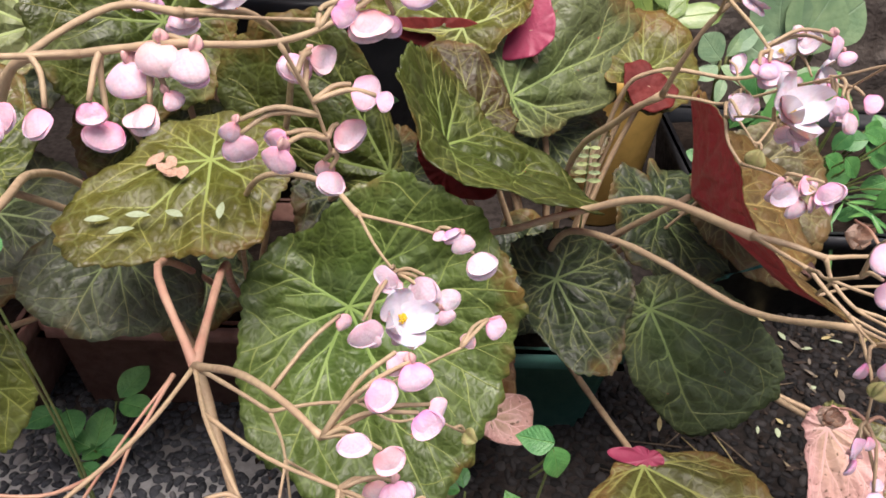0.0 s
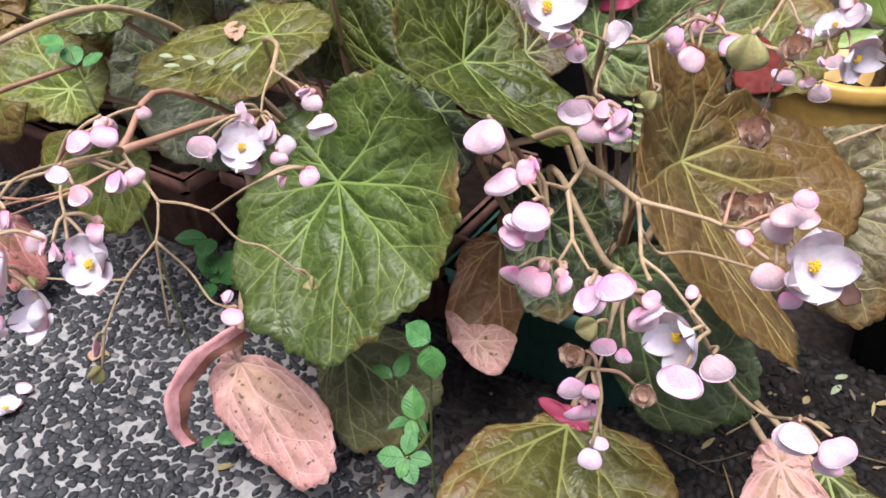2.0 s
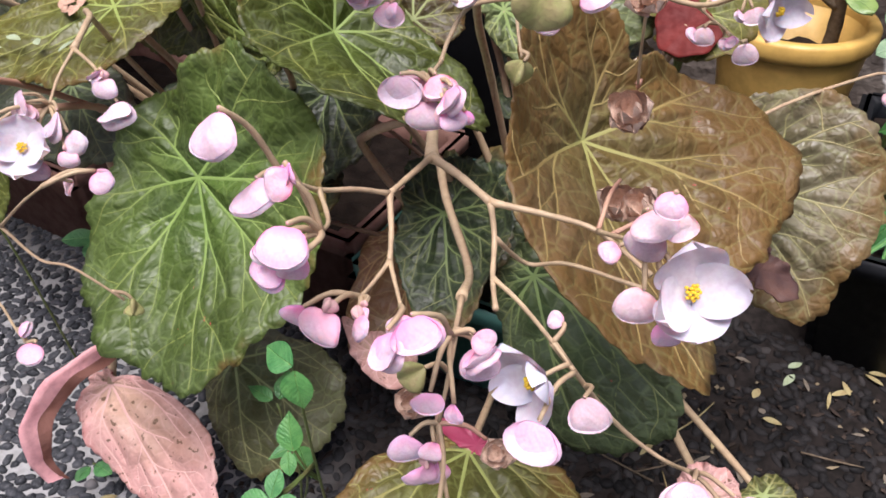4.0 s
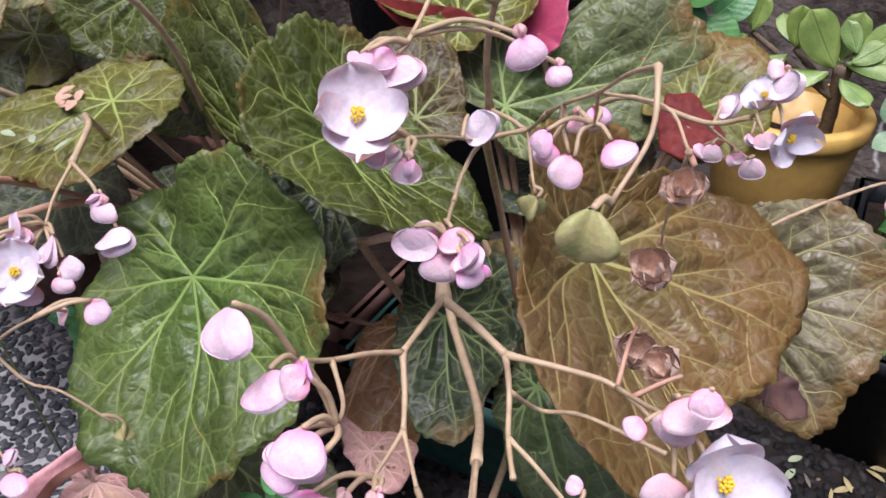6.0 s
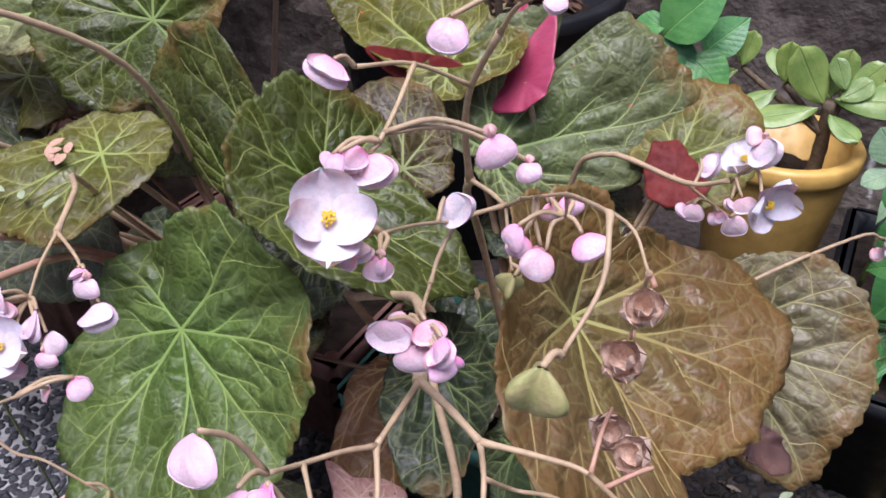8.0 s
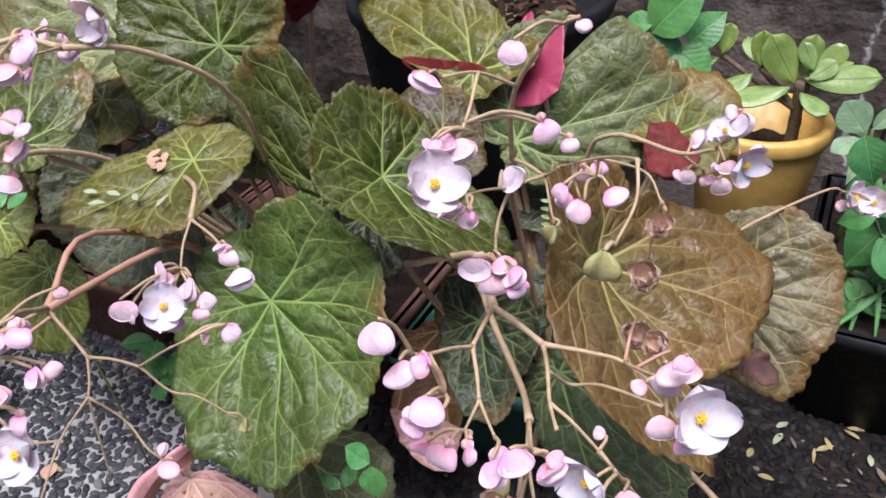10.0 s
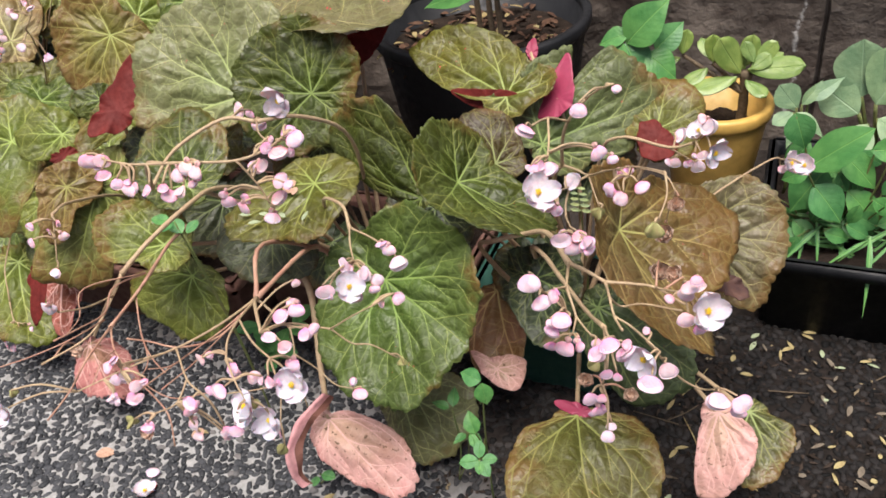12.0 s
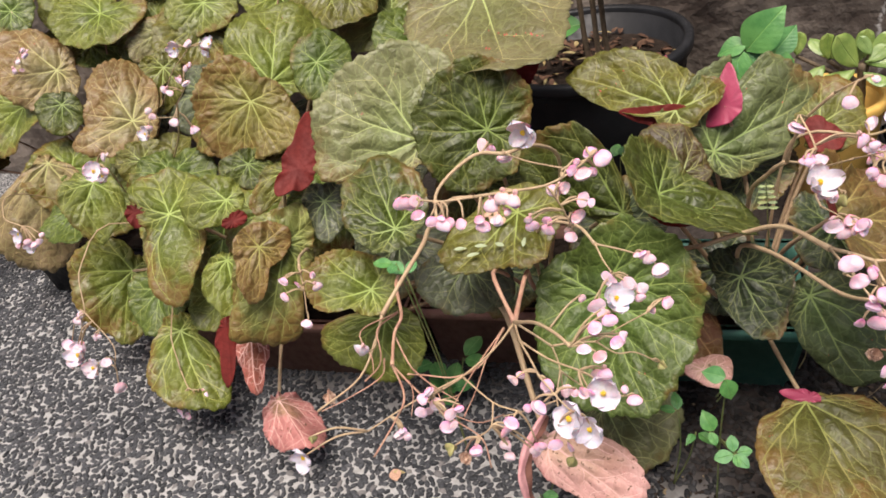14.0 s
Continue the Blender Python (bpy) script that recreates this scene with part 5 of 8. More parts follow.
# fill of the far row: leaves that close it against the wall
# low DARK and DEEP ones between the plants paint the shade of the gaps
fill_rng = random.Random(23)
for x, y, z, s, c, br in ((-1.00, 0.95, 0.45, 0.090, LIME, 0.3), (-0.85, 0.98, 0.46, 0.090, GREEN, 0.3), (-0.72, 0.95, 0.45, 0.085, LIME, 0.2), (-1.15, 0.90, 0.42, 0.090, GREEN, 0.3), (-0.60, 0.98, 0.45, 0.080, OLIVE, 0.3), (-1.12, 0.82, 0.36, 0.080, TAN, 0.4), (-0.90, 0.86, 0.40, 0.080, LIME, 0.3), (-1.02, 0.74, 0.30, 0.085, LIME, 0.3), (-1.18, 0.70, 0.22, 0.085, OLIVE, 0.3),
                          (-1.08, 0.86, 0.33, 0.085, LIME, 0.2), (-0.97, 0.95, 0.36, 0.090, OLIVE, 0.3), (-0.83, 0.90, 0.36, 0.085, LIME, 0.3), (-0.70, 0.84, 0.37, 0.080, OLIVE, 0.5),
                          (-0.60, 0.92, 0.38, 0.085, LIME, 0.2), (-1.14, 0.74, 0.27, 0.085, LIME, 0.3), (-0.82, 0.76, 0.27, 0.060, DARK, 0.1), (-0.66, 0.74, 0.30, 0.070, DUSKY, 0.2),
                          (-0.46, 0.86, 0.40, 0.080, OLIVE, 0.2), (-0.33, 0.78, 0.33, 0.080, GREEN, 0.2), (-0.66, 0.60, 0.24, 0.065, GREEN, 0.2), (-1.22, 0.88, 0.30, 0.09, OLIVE, 0.3), (-0.86, 0.60, 0.19, 0.07, GREEN, 0.2),
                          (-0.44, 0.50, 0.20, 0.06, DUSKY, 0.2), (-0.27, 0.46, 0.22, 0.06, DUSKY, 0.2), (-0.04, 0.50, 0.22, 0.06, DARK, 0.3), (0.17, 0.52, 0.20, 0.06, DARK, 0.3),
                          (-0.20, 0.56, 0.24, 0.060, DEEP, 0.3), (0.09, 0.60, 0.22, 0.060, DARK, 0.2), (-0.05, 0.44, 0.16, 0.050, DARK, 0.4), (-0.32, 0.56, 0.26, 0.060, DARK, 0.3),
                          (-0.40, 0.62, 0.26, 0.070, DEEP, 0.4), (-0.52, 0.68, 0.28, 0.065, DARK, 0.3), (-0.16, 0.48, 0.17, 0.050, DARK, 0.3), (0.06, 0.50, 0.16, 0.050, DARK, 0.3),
                          (-0.63, 0.55, 0.20, 0.065, LIME, 0.2), (-0.55, 0.52, 0.19, 0.060, GREEN, 0.2), (-0.69, 0.63, 0.23, 0.070, OLIVE, 0.3), (-0.50, 0.57, 0.26, 0.065, LIME, 0.2), (-0.79, 0.60, 0.21, 0.065, LIME, 0.2), (-0.42, 0.47, 0.21, 0.055, OLIVE, 0.3),
                          (-0.36, 0.50, 0.25, 0.060, GREEN, 0.3), (-0.47, 0.51, 0.23, 0.055, LIME, 0.2), (-0.60, 0.67, 0.30, 0.070, OLIVE, 0.4), (-0.91, 0.67, 0.22, 0.075, LIME, 0.3), (-0.30, 0.50, 0.27, 0.050, OLIVE, 0.3), (-0.78, 0.72, 0.30, 0.070, GREEN, 0.3), (-0.52, 0.45, 0.15, 0.055, LIME, 0.2), (-0.64, 0.47, 0.14, 0.060, GREEN, 0.2)):
    q = fill_rng.uniform
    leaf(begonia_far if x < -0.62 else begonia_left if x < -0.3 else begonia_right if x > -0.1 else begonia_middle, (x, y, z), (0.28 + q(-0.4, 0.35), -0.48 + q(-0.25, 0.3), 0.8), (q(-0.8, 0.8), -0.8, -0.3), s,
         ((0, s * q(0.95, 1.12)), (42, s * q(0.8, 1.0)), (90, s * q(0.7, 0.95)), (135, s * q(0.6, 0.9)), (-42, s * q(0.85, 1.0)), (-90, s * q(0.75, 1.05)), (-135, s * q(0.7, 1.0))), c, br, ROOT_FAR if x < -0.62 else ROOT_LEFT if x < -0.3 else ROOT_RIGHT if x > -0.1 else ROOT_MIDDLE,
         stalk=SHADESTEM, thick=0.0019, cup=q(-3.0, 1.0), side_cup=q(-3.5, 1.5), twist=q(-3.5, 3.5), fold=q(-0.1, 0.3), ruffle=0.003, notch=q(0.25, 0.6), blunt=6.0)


# ---- flowers ----
def shell(verts, faces, uvs, rims, slots, width, length, thick, tilt, flip, slot=0, nr=6, na=20, heart=0.16, z0=0.0, seed=0.0):
    """One rounded tepal of a closed flower, hanging from the origin along -y, narrow at the stalk, and bulging to +z or -z."""
    base = len(verts)
    ct, st = math.cos(tilt), math.sin(tilt)
    for i in range(nr + 1):
        s = math.sin(0.5 * math.pi * i / nr)
        for k in range(na):
            a = 2 * math.pi * k / na
            c = math.cos(a)
            r = 1 - heart * math.exp(-((math.atan2(math.sin(a), c)) / 0.5) ** 2)
            x, y = s * r * width / 2 * math.sin(a) * (1 - 0.20 * s * c), s * r * length / 2 * c - length / 2
            z = thick * math.sqrt(max(0.0, 1 - s * s)) * (1 - 0.25 * c * s) * flip + z0
            z += 0.05 * s * s * math.sin(2 * a + seed) + 0.018 * flip * math.sin(9 * x + seed) * (1 - s * s)
            z += 0.09 * s * noise.noise(Vector((2.4 * x + seed, 2.4 * y, 0.7 * seed)))
            x *= 1 + 0.12 * noise.noise(Vector((seed, 2.0 * y, 1.5)))
            verts.append((x, y * ct - z * st * 1.0, y * st + z * ct))
            uvs.append((x, y)), rims.append((max(0.0, 1 + y / length) ** 1.3 * 0.8 + 0.2 * s ** 4, 0.0))
    for i in range(nr):
        for k in range(na):
            j = (k + 1) % na
            f = (base + i * na + k, base + (i + 1) * na + k, base + (i + 1) * na + j, base + i * na + j)
            if i == 0:
                f = (f[0], f[1], f[2])
            faces.append(f if flip < 0 else tuple(reversed(f)))
            slots.append(slot)


def knob(verts, faces, uvs, rims, slots, c, r, slot, squash=1.0):
    base = len(verts)
    ring = [(math.cos(a), math.sin(a)) for a in (0, 1.047, 2.094, 3.142, 4.189, 5.236)]
    pts = [(0, 0, r * squash)] + [(r * x * 0.85, r * y * 0.85, r * squash * 0.5) for x, y in ring] + [(r * x * 0.85, r * y * 0.85, -r * squash * 0.5) for x, y in ring] + [(0, 0, -r * squash)]
    for p in pts:
        verts.append((c[0] + p[0], c[1] + p[1], c[2] + p[2]))
        uvs.append((p[0], p[1])), rims.append((0.5, 0))
    for k in range(6):
        j = (k + 1) % 6
        for f in ((0, 1 + k, 1 + j), (1 + k, 7 + k, 7 + j, 1 + j), (13, 7 + j, 7 + k)):
            faces.append(tuple(base + q for q in f)), slots.append(slot)


def wings(g, rng):
    """The pale three-winged ovary that sits over a female flower."""
    v, f, u, r, s = g
    n, m, base = 18, 6, len(v)
    turn, tall = rng.uniform(0, 2), rng.uniform(0.30, 0.45)
    for i in range(m + 1):
        t = i / m
        for k in range(n):
            a = 2 * math.pi * k / n
            rr = 0.23 * math.sin(math.pi * (0.06 + 0.88 * t)) ** 0.8 * (0.35 + 0.65 * abs(math.cos(1.5 * a + turn)) ** 3)
            v.append((rr * math.cos(a), 0.02 + tall * (t - 0.35), rr * math.sin(a)))
            u.append((a, t)), r.append((0.5, 0.0))
    for i in range(m):
        for k in range(n):
            j = (k + 1) % n
            f.append((base + i * n + j, base + i * n + k, base + (i + 1) * n + k, base + (i + 1) * n + j)), s.append(1)


def bud_mesh(seed):
    """A closed two-tepalled flower, one unit wide."""
    rng = random.Random(seed)
    g = ([], [], [], [], [])
    w, l = rng.uniform(0.98, 1.16), rng.uniform(0.80, 0.96)
    ph = rng.uniform(0, 6.3)
    gape = rng.uniform(0.04, 0.14) if seed % 4 else 0.42
    shell(*g, w, l, rng.uniform(0.11, 0.23), rng.uniform(0.0, 0.12), 1, heart=rng.uniform(0.10, 0.26), seed=ph)
    shell(*g, w * 0.96, l * 0.97, rng.uniform(0.10, 0.20), -gape, -1, heart=rng.uniform(0.10, 0.26), seed=ph)
    knob(*g, (0, 0.005, 0), 0.035, 1)
    if seed % 7 == 3:
        wings(g, rng)
    v, f, u, r, s = g
    return mesh_of("bud", v, f, u, r, s)


def petal(g, ang, length, width, cup, lift, nl=12, nw=8, thick=0.014):
    """A rounded petal that grows from the middle at the given angle."""
    v, f, u, r, s = g
    ca, sa = math.cos(ang), math.sin(ang)
    for side in (1, -1):
        base = len(v)
        for i in range(nl + 1):
            t = 1 - (1 - i / nl) ** 1.7
            hw = width / 2 * max(0.006, 1 - abs(2 * (0.10 + 0.90 * t ** 0.9) - 1.0) ** 2.3) ** 0.5
            for k in range(nw + 1):
                q = 2 * k / nw - 1
                x, y = hw * q, length * (0.04 + 0.96 * t) - 0.10 * length * q * q * t
                z = lift * t + cup * (t * t * 0.5 + 0.6 * q * q * t) + 0.015 * math.sin(5 * q + 9 * t + ang) - (thick if side < 0 else 0)
                v.append((x * ca - y * sa, x * sa + y * ca, z))
                u.append((x, y)), r.append((max(t * 0.55, abs(q) * 0.45), 0.0))
        for i in range(nl):
            for k in range(nw):
                a = base + i * (nw + 1) + k
                q = (a, a + 1, a + nw + 2, a + nw + 1)
                f.append(q if side > 0 else tuple(reversed(q))), s.append(0)


def flower_mesh(seed):
    """An open four-petalled flower about one unit across, facing +z."""
    rng = random.Random(seed)
    g = ([], [], [], [], [])
    for k, (a, l, w) in enumerate(((0, 0.54, 0.78), (math.pi, 0.56, 0.76), (math.pi / 2, 0.50, 0.50), (-math.pi / 2, 0.50, 0.54))):
        petal(g, a + rng.uniform(-0.25, 0.25), l * rng.uniform(0.93, 1.05), w * rng.uniform(0.92, 1.08), rng.uniform(0.16, 0.42), rng.uniform(-0.04, 0.12) + 0.012 * k)
    for k in range(17):
        a, q = 2.4 * k, 0.085 * math.sqrt(k / 17)
        knob(*g, (q * math.cos(a), q * math.sin(a), 0.07 + 0.06 * (1 - k / 17) + rng.uniform(-0.01, 0.015)), 0.023, 1, 1.5)
    v, f, u, r, s = g
    return mesh_of("flower", v, f, u, r, s)


def pod_mesh(seed):
    """A green three-winged seed pod, one wing broader, with a wilted tip."""
    rng = random.Random(seed)
    v, f, u, r, s = [], [], [], [], []
    n, m, turn = 30, 12, rng.uniform(0, 6.3)
    for i in range(m + 1):
        t = i / m
        for k in range(n):
            a = 2 * math.pi * k / n
            wing = abs(math.cos(1.5 * a)) ** 4 * (1.25 if k < 10 else 0.9)
            rr = 0.5 * math.sin(math.pi * (0.03 + 0.94 * t)) ** 0.7 * (0.34 + 0.66 * wing)
            v.append((rr * math.cos(a + turn), -0.8 * t, rr * math.sin(a + turn)))
            u.append((a, t)), r.append((0.5, 0))
    for i in range(m):
        for k in range(n):
            j = (k + 1) % n
            f.append((i * n + k, i * n + j, (i + 1) * n + j, (i + 1) * n + k)), s.append(0)
    return mesh_of("seed_pod", v, f, u, r, s)


def husk_mesh(seed):
    """A dry capsule split open: papery valves cupped round a hollow, smaller ones inside, all hanging a little below the stalk."""
    rng = random.Random(seed + 50)
    g = ([], [], [], [], [])
    for count, length, width, cup, lift in ((5, 0.58, 0.66, 0.42, 0.04), (4, 0.36, 0.40, 0.50, 0.12)):
        for k in range(count):
            petal(g, 2 * math.pi * k / count + rng.uniform(-0.25, 0.25), length * rng.uniform(0.8, 1.1), width * rng.uniform(0.85, 1.2), cup * rng.uniform(0.8, 1.2), lift + rng.uniform(-0.05, 0.05), 9, 7)
    v, f, u, r, s = g
    v = [(x * (1 - 0.45 * max(z, 0)) + 0.03 * noise.noise(Vector((6 * x, 6 * y, 6 * z + seed))), y * (1 - 0.45 * max(z, 0)) - 0.5 + 0.03 * noise.noise(Vector((6 * y, 6 * x, seed))), z - 0.3 + 0.05 * noise.noise(Vector((9 * x, 9 * y, 2.0 + seed)))) for x, y, z in v]
    return mesh_of("seed_pod", v, f, u, r, s)


BUDS = [bud_mesh(k) for k in range(14)]
FLOWERS = [flower_mesh(k) for k in range(4)]
PODS = [pod_mesh(k) for k in range(2)] + [husk_mesh(k) for k in range(3)]
for me in BUDS:
    me.materials.append(TEPAL), me.materials.append(OVARY)
for me in FLOWERS:
    me.materials.append(TEPAL), me.materials.append(STAMEN)
for k, me in enumerate(PODS):
    me.materials.append(PODGREEN if k < 2 else HUSK)

bloom_rng = random.Random(11)
ROSE, BLUSH, LILAC = (0.80, 0.27, 0.42), (0.83, 0.47, 0.58), (0.84, 0.80, 0.92)


def at_pose(ob, m, parent):
    ob.matrix_basis = m
    ob.parent = parent
    ob.matrix_parent_inverse = world_inverse(parent)


def world_inverse(ob):
    m = Matrix.Identity(4)
    while ob is not None:
        m = (ob.matrix_parent_inverse if ob.parent else Matrix.Identity(4)) @ ob.matrix_basis @ m
        ob = ob.parent
    return m.inverted()


def bloom(stalk, kind, place, size, pink=0.6, joint=None, face=None, thin=0.0007):
    """A bud ('b'), flower ('f'), green pod ('p') or dry pod ('d') on its own thin stalk from the joint of a branch."""
    rng = bloom_rng
    p = Vector(place)
    if face is None:
        face = Vector((0.2 + rng.uniform(-0.7, 0.7), -0.7 + rng.uniform(-0.4, 0.4), 0.5 + rng.uniform(-0.55, 0.4)))
    if kind == "d":
        face = (rng.uniform(-0.3, 0.4), -0.6, 0.75)
    face = Vector(face).normalized()
    size = size * {'f': 0.93, 'd': 0.92, 'p': 0.85, 'b': 0.82}[kind]
    j = Vector(joint) if joint is not None else p + Vector((0, 0.01, 0.02))
    up = (j - p)
    up = (up.normalized() * 0.6 + Vector((rng.uniform(-0.6, 0.6), 0.1, 0.75))).normalized()
    m3 = frame_from(face, up)
    top = p if kind == "f" else p + (m3 @ Vector((0, 0.5 * size, 0)))
    if kind == "f":
        me, name = rng.choice(FLOWERS), "flower"
    elif kind == "b":
        me, name = rng.choice(BUDS), "bud"
    else:
        me, name = (PODS[rng.randrange(2)] if kind == "p" else PODS[2 + rng.randrange(3)]), "seed_pod"
    ob = new(name, me)
    m = m3.to_4x4() @ Matrix.Diagonal((size, size, size * (1.0 if kind != "b" else rng.uniform(0.85, 1.1)), 1))
    m.translation = top
    at_pose(ob, m, stalk)
    if kind in "bf":
        c = [a + (b - a) * rng.random() for a, b in zip(ROSE, BLUSH)] if kind == "b" else LILAC
        ob.color = (*c, max(0.0, min(1.0, pink + rng.uniform(-0.12, 0.12))))
    if kind in "pd":
        ob["label"] = "green winged seed pod" if kind == "p" else "dry brown papery seed pod"
    a = np.array(top - face * (0.002 if kind == "f" else 0.0))
    b = np.array(j)
    sag = (a + b) / 2 + np.array((rng.uniform(-0.002, 0.002), 0.001, 0.12 * np.linalg.norm(b - a)))
    st = link("pedicel", tube_mesh("pedicel", [b, sag, a], thin * 1.3, thin, 5, 4), None, (REDSTEM if kind == "d" else STEM,))
    st.parent = stalk
    st.matrix_parent_inverse = world_inverse(stalk)
    return ob


def branch(parent, pts, r0, r1, material=None, name="flower_stalk", knots=0.35):
    """A flower stalk through the given places."""
    st = link(name, tube_mesh(name, pts, r0, r1, 8, 5, knots), None, (material or STEM,))
    st.parent = parent
    st.matrix_parent_inverse = world_inverse(parent)
    return st


def spray(stalks, lines, blooms):
    """Hangs each bloom from the nearest joint of the branches (kind, place, size, pinkness)."""
    joints = [(Vector(p), st) for st, ln in zip(stalks, lines) for p in curve_through(ln, 4)]
    for kind, place, size, pink in blooms:
        p = Vector(place)
        best = min(joints, key=lambda js: (js[0] - p).length + (0.012 if (js[0] - p).length < 0.007 else 0) + 0.25 * max(0.0, p.z - js[0].z))
        bloom(best[1], kind, place, size, pink, best[0])
        if kind == "b" and size > 0.0085 and bloom_rng.random() < 0.70:
            off = Vector((bloom_rng.uniform(-0.7, 0.7), bloom_rng.uniform(-0.1, 0.5), bloom_rng.uniform(-0.5, 0.6))) * size
            bloom(best[1], kind, p + off, size * bloom_rng.uniform(0.6, 0.85), min(1.0, pink + 0.2), best[0])


def plant_spray(plant, lines, blooms, material=None):
    """Branches given as (start radius, end radius, places), then their blooms."""
    stalks = [branch(plant, pts, r0 * (0.68 if r0 < 0.0018 else 0.80), r1 * (0.70 if r0 < 0.0018 else 0.78), material) for r0, r1, pts in lines]
    spray(stalks, [pts for _, _, pts in lines], blooms)


# the spray over the large round leaf
plant_spray(begonia_middle, [
    (0.0022, 0.0016, [ROOT_MIDDLE, (-0.105, 0.42, 0.24), (-0.080, 0.372, 0.305), (-0.045, 0.346, 0.321), (-0.026, 0.321, 0.320)]),
    (0.0012, 0.0009, [(-0.026, 0.321, 0.320), (-0.004, 0.312, 0.321), (0.010, 0.304, 0.322)]),
    (0.0011, 0.0008, [(-0.026, 0.321, 0.320), (-0.018, 0.305, 0.316), (-0.009, 0.292, 0.312)]),
], [("b", (0.026, 0.295, 0.314), 0.0155, 0.25), ("b", (0.003, 0.284, 0.309), 0.0165, 0.15), ("f", (-0.006, 0.274, 0.303), 0.024, 0.5), ("b", (-0.018, 0.261, 0.306), 0.0150, 0.5),
    ("b", (0.014, 0.300, 0.325), 0.0090, 0.9), ("b", (0.012, 0.279, 0.300), 0.0100, 0.9), ("b", (-0.012, 0.283, 0.316), 0.0120, 0.6), ("b", (0.000, 0.272, 0.296), 0.0110, 0.8)])

# two reddish stalks and the branching stalk that they carry
plant_spray(begonia_middle, [
    (0.0028, 0.0022, [ROOT_MIDDLE, (-0.14, 0.44, 0.19), (-0.119, 0.328, 0.284), (-0.086, 0.265, 0.283)]),
    (0.0030, 0.0025, [ROOT_MIDDLE, (-0.115, 0.42, 0.200), (-0.101, 0.365, 0.256), (-0.086, 0.265, 0.283)]),
], [], REDSTEM)
plant_spray(begonia_middle, [
    (0.0016, 0.0012, [(-0.086, 0.265, 0.283), (-0.070, 0.262, 0.273), (-0.057, 0.259, 0.265)]),
    (0.0012, 0.0010, [(-0.057, 0.259, 0.265), (-0.040, 0.261, 0.268), (-0.022, 0.262, 0.269)]),
    (0.0010, 0.0007, [(-0.022, 0.262, 0.269), (-0.008, 0.264, 0.256), (0.006, 0.268, 0.254), (0.022, 0.275, 0.238)]),
    (0.0010, 0.0007, [(-0.022, 0.262, 0.269), (0.000, 0.262, 0.287), (0.018, 0.262, 0.300)]),
    (0.0011, 0.0008, [(-0.057, 0.259, 0.265), (-0.052, 0.252, 0.256), (-0.050, 0.247, 0.250)]),
    (0.0010, 0.0007, [(-0.050, 0.247, 0.250), (-0.040, 0.255, 0.230), (-0.022, 0.250, 0.222), (0.000, 0.242, 0.232)]),
    (0.0010, 0.0007, [(-0.050, 0.247, 0.250), (-0.050, 0.225, 0.240), (-0.040, 0.200, 0.228)]),
    (0.0009, 0.0006, [(-0.050, 0.247, 0.250), (-0.049, 0.243, 0.220), (-0.047, 0.240, 0.200)]),
    (0.0009, 0.0006, [(-0.050, 0.225, 0.240), (-0.070, 0.215, 0.238), (-0.090, 0.208, 0.236)]),
], [("p", (0.026, 0.275, 0.234), 0.0110, 0), ("b", (0.032, 0.276, 0.298), 0.0120, 0.7), ("b", (0.021, 0.270, 0.296), 0.0080, 1.0), ("b", (0.007, 0.238, 0.232), 0.0125, 0.8), ("b", (-0.036, 0.192, 0.226), 0.0115, 0.8),
    ("p", (-0.036, 0.187, 0.214), 0.0120, 0)])

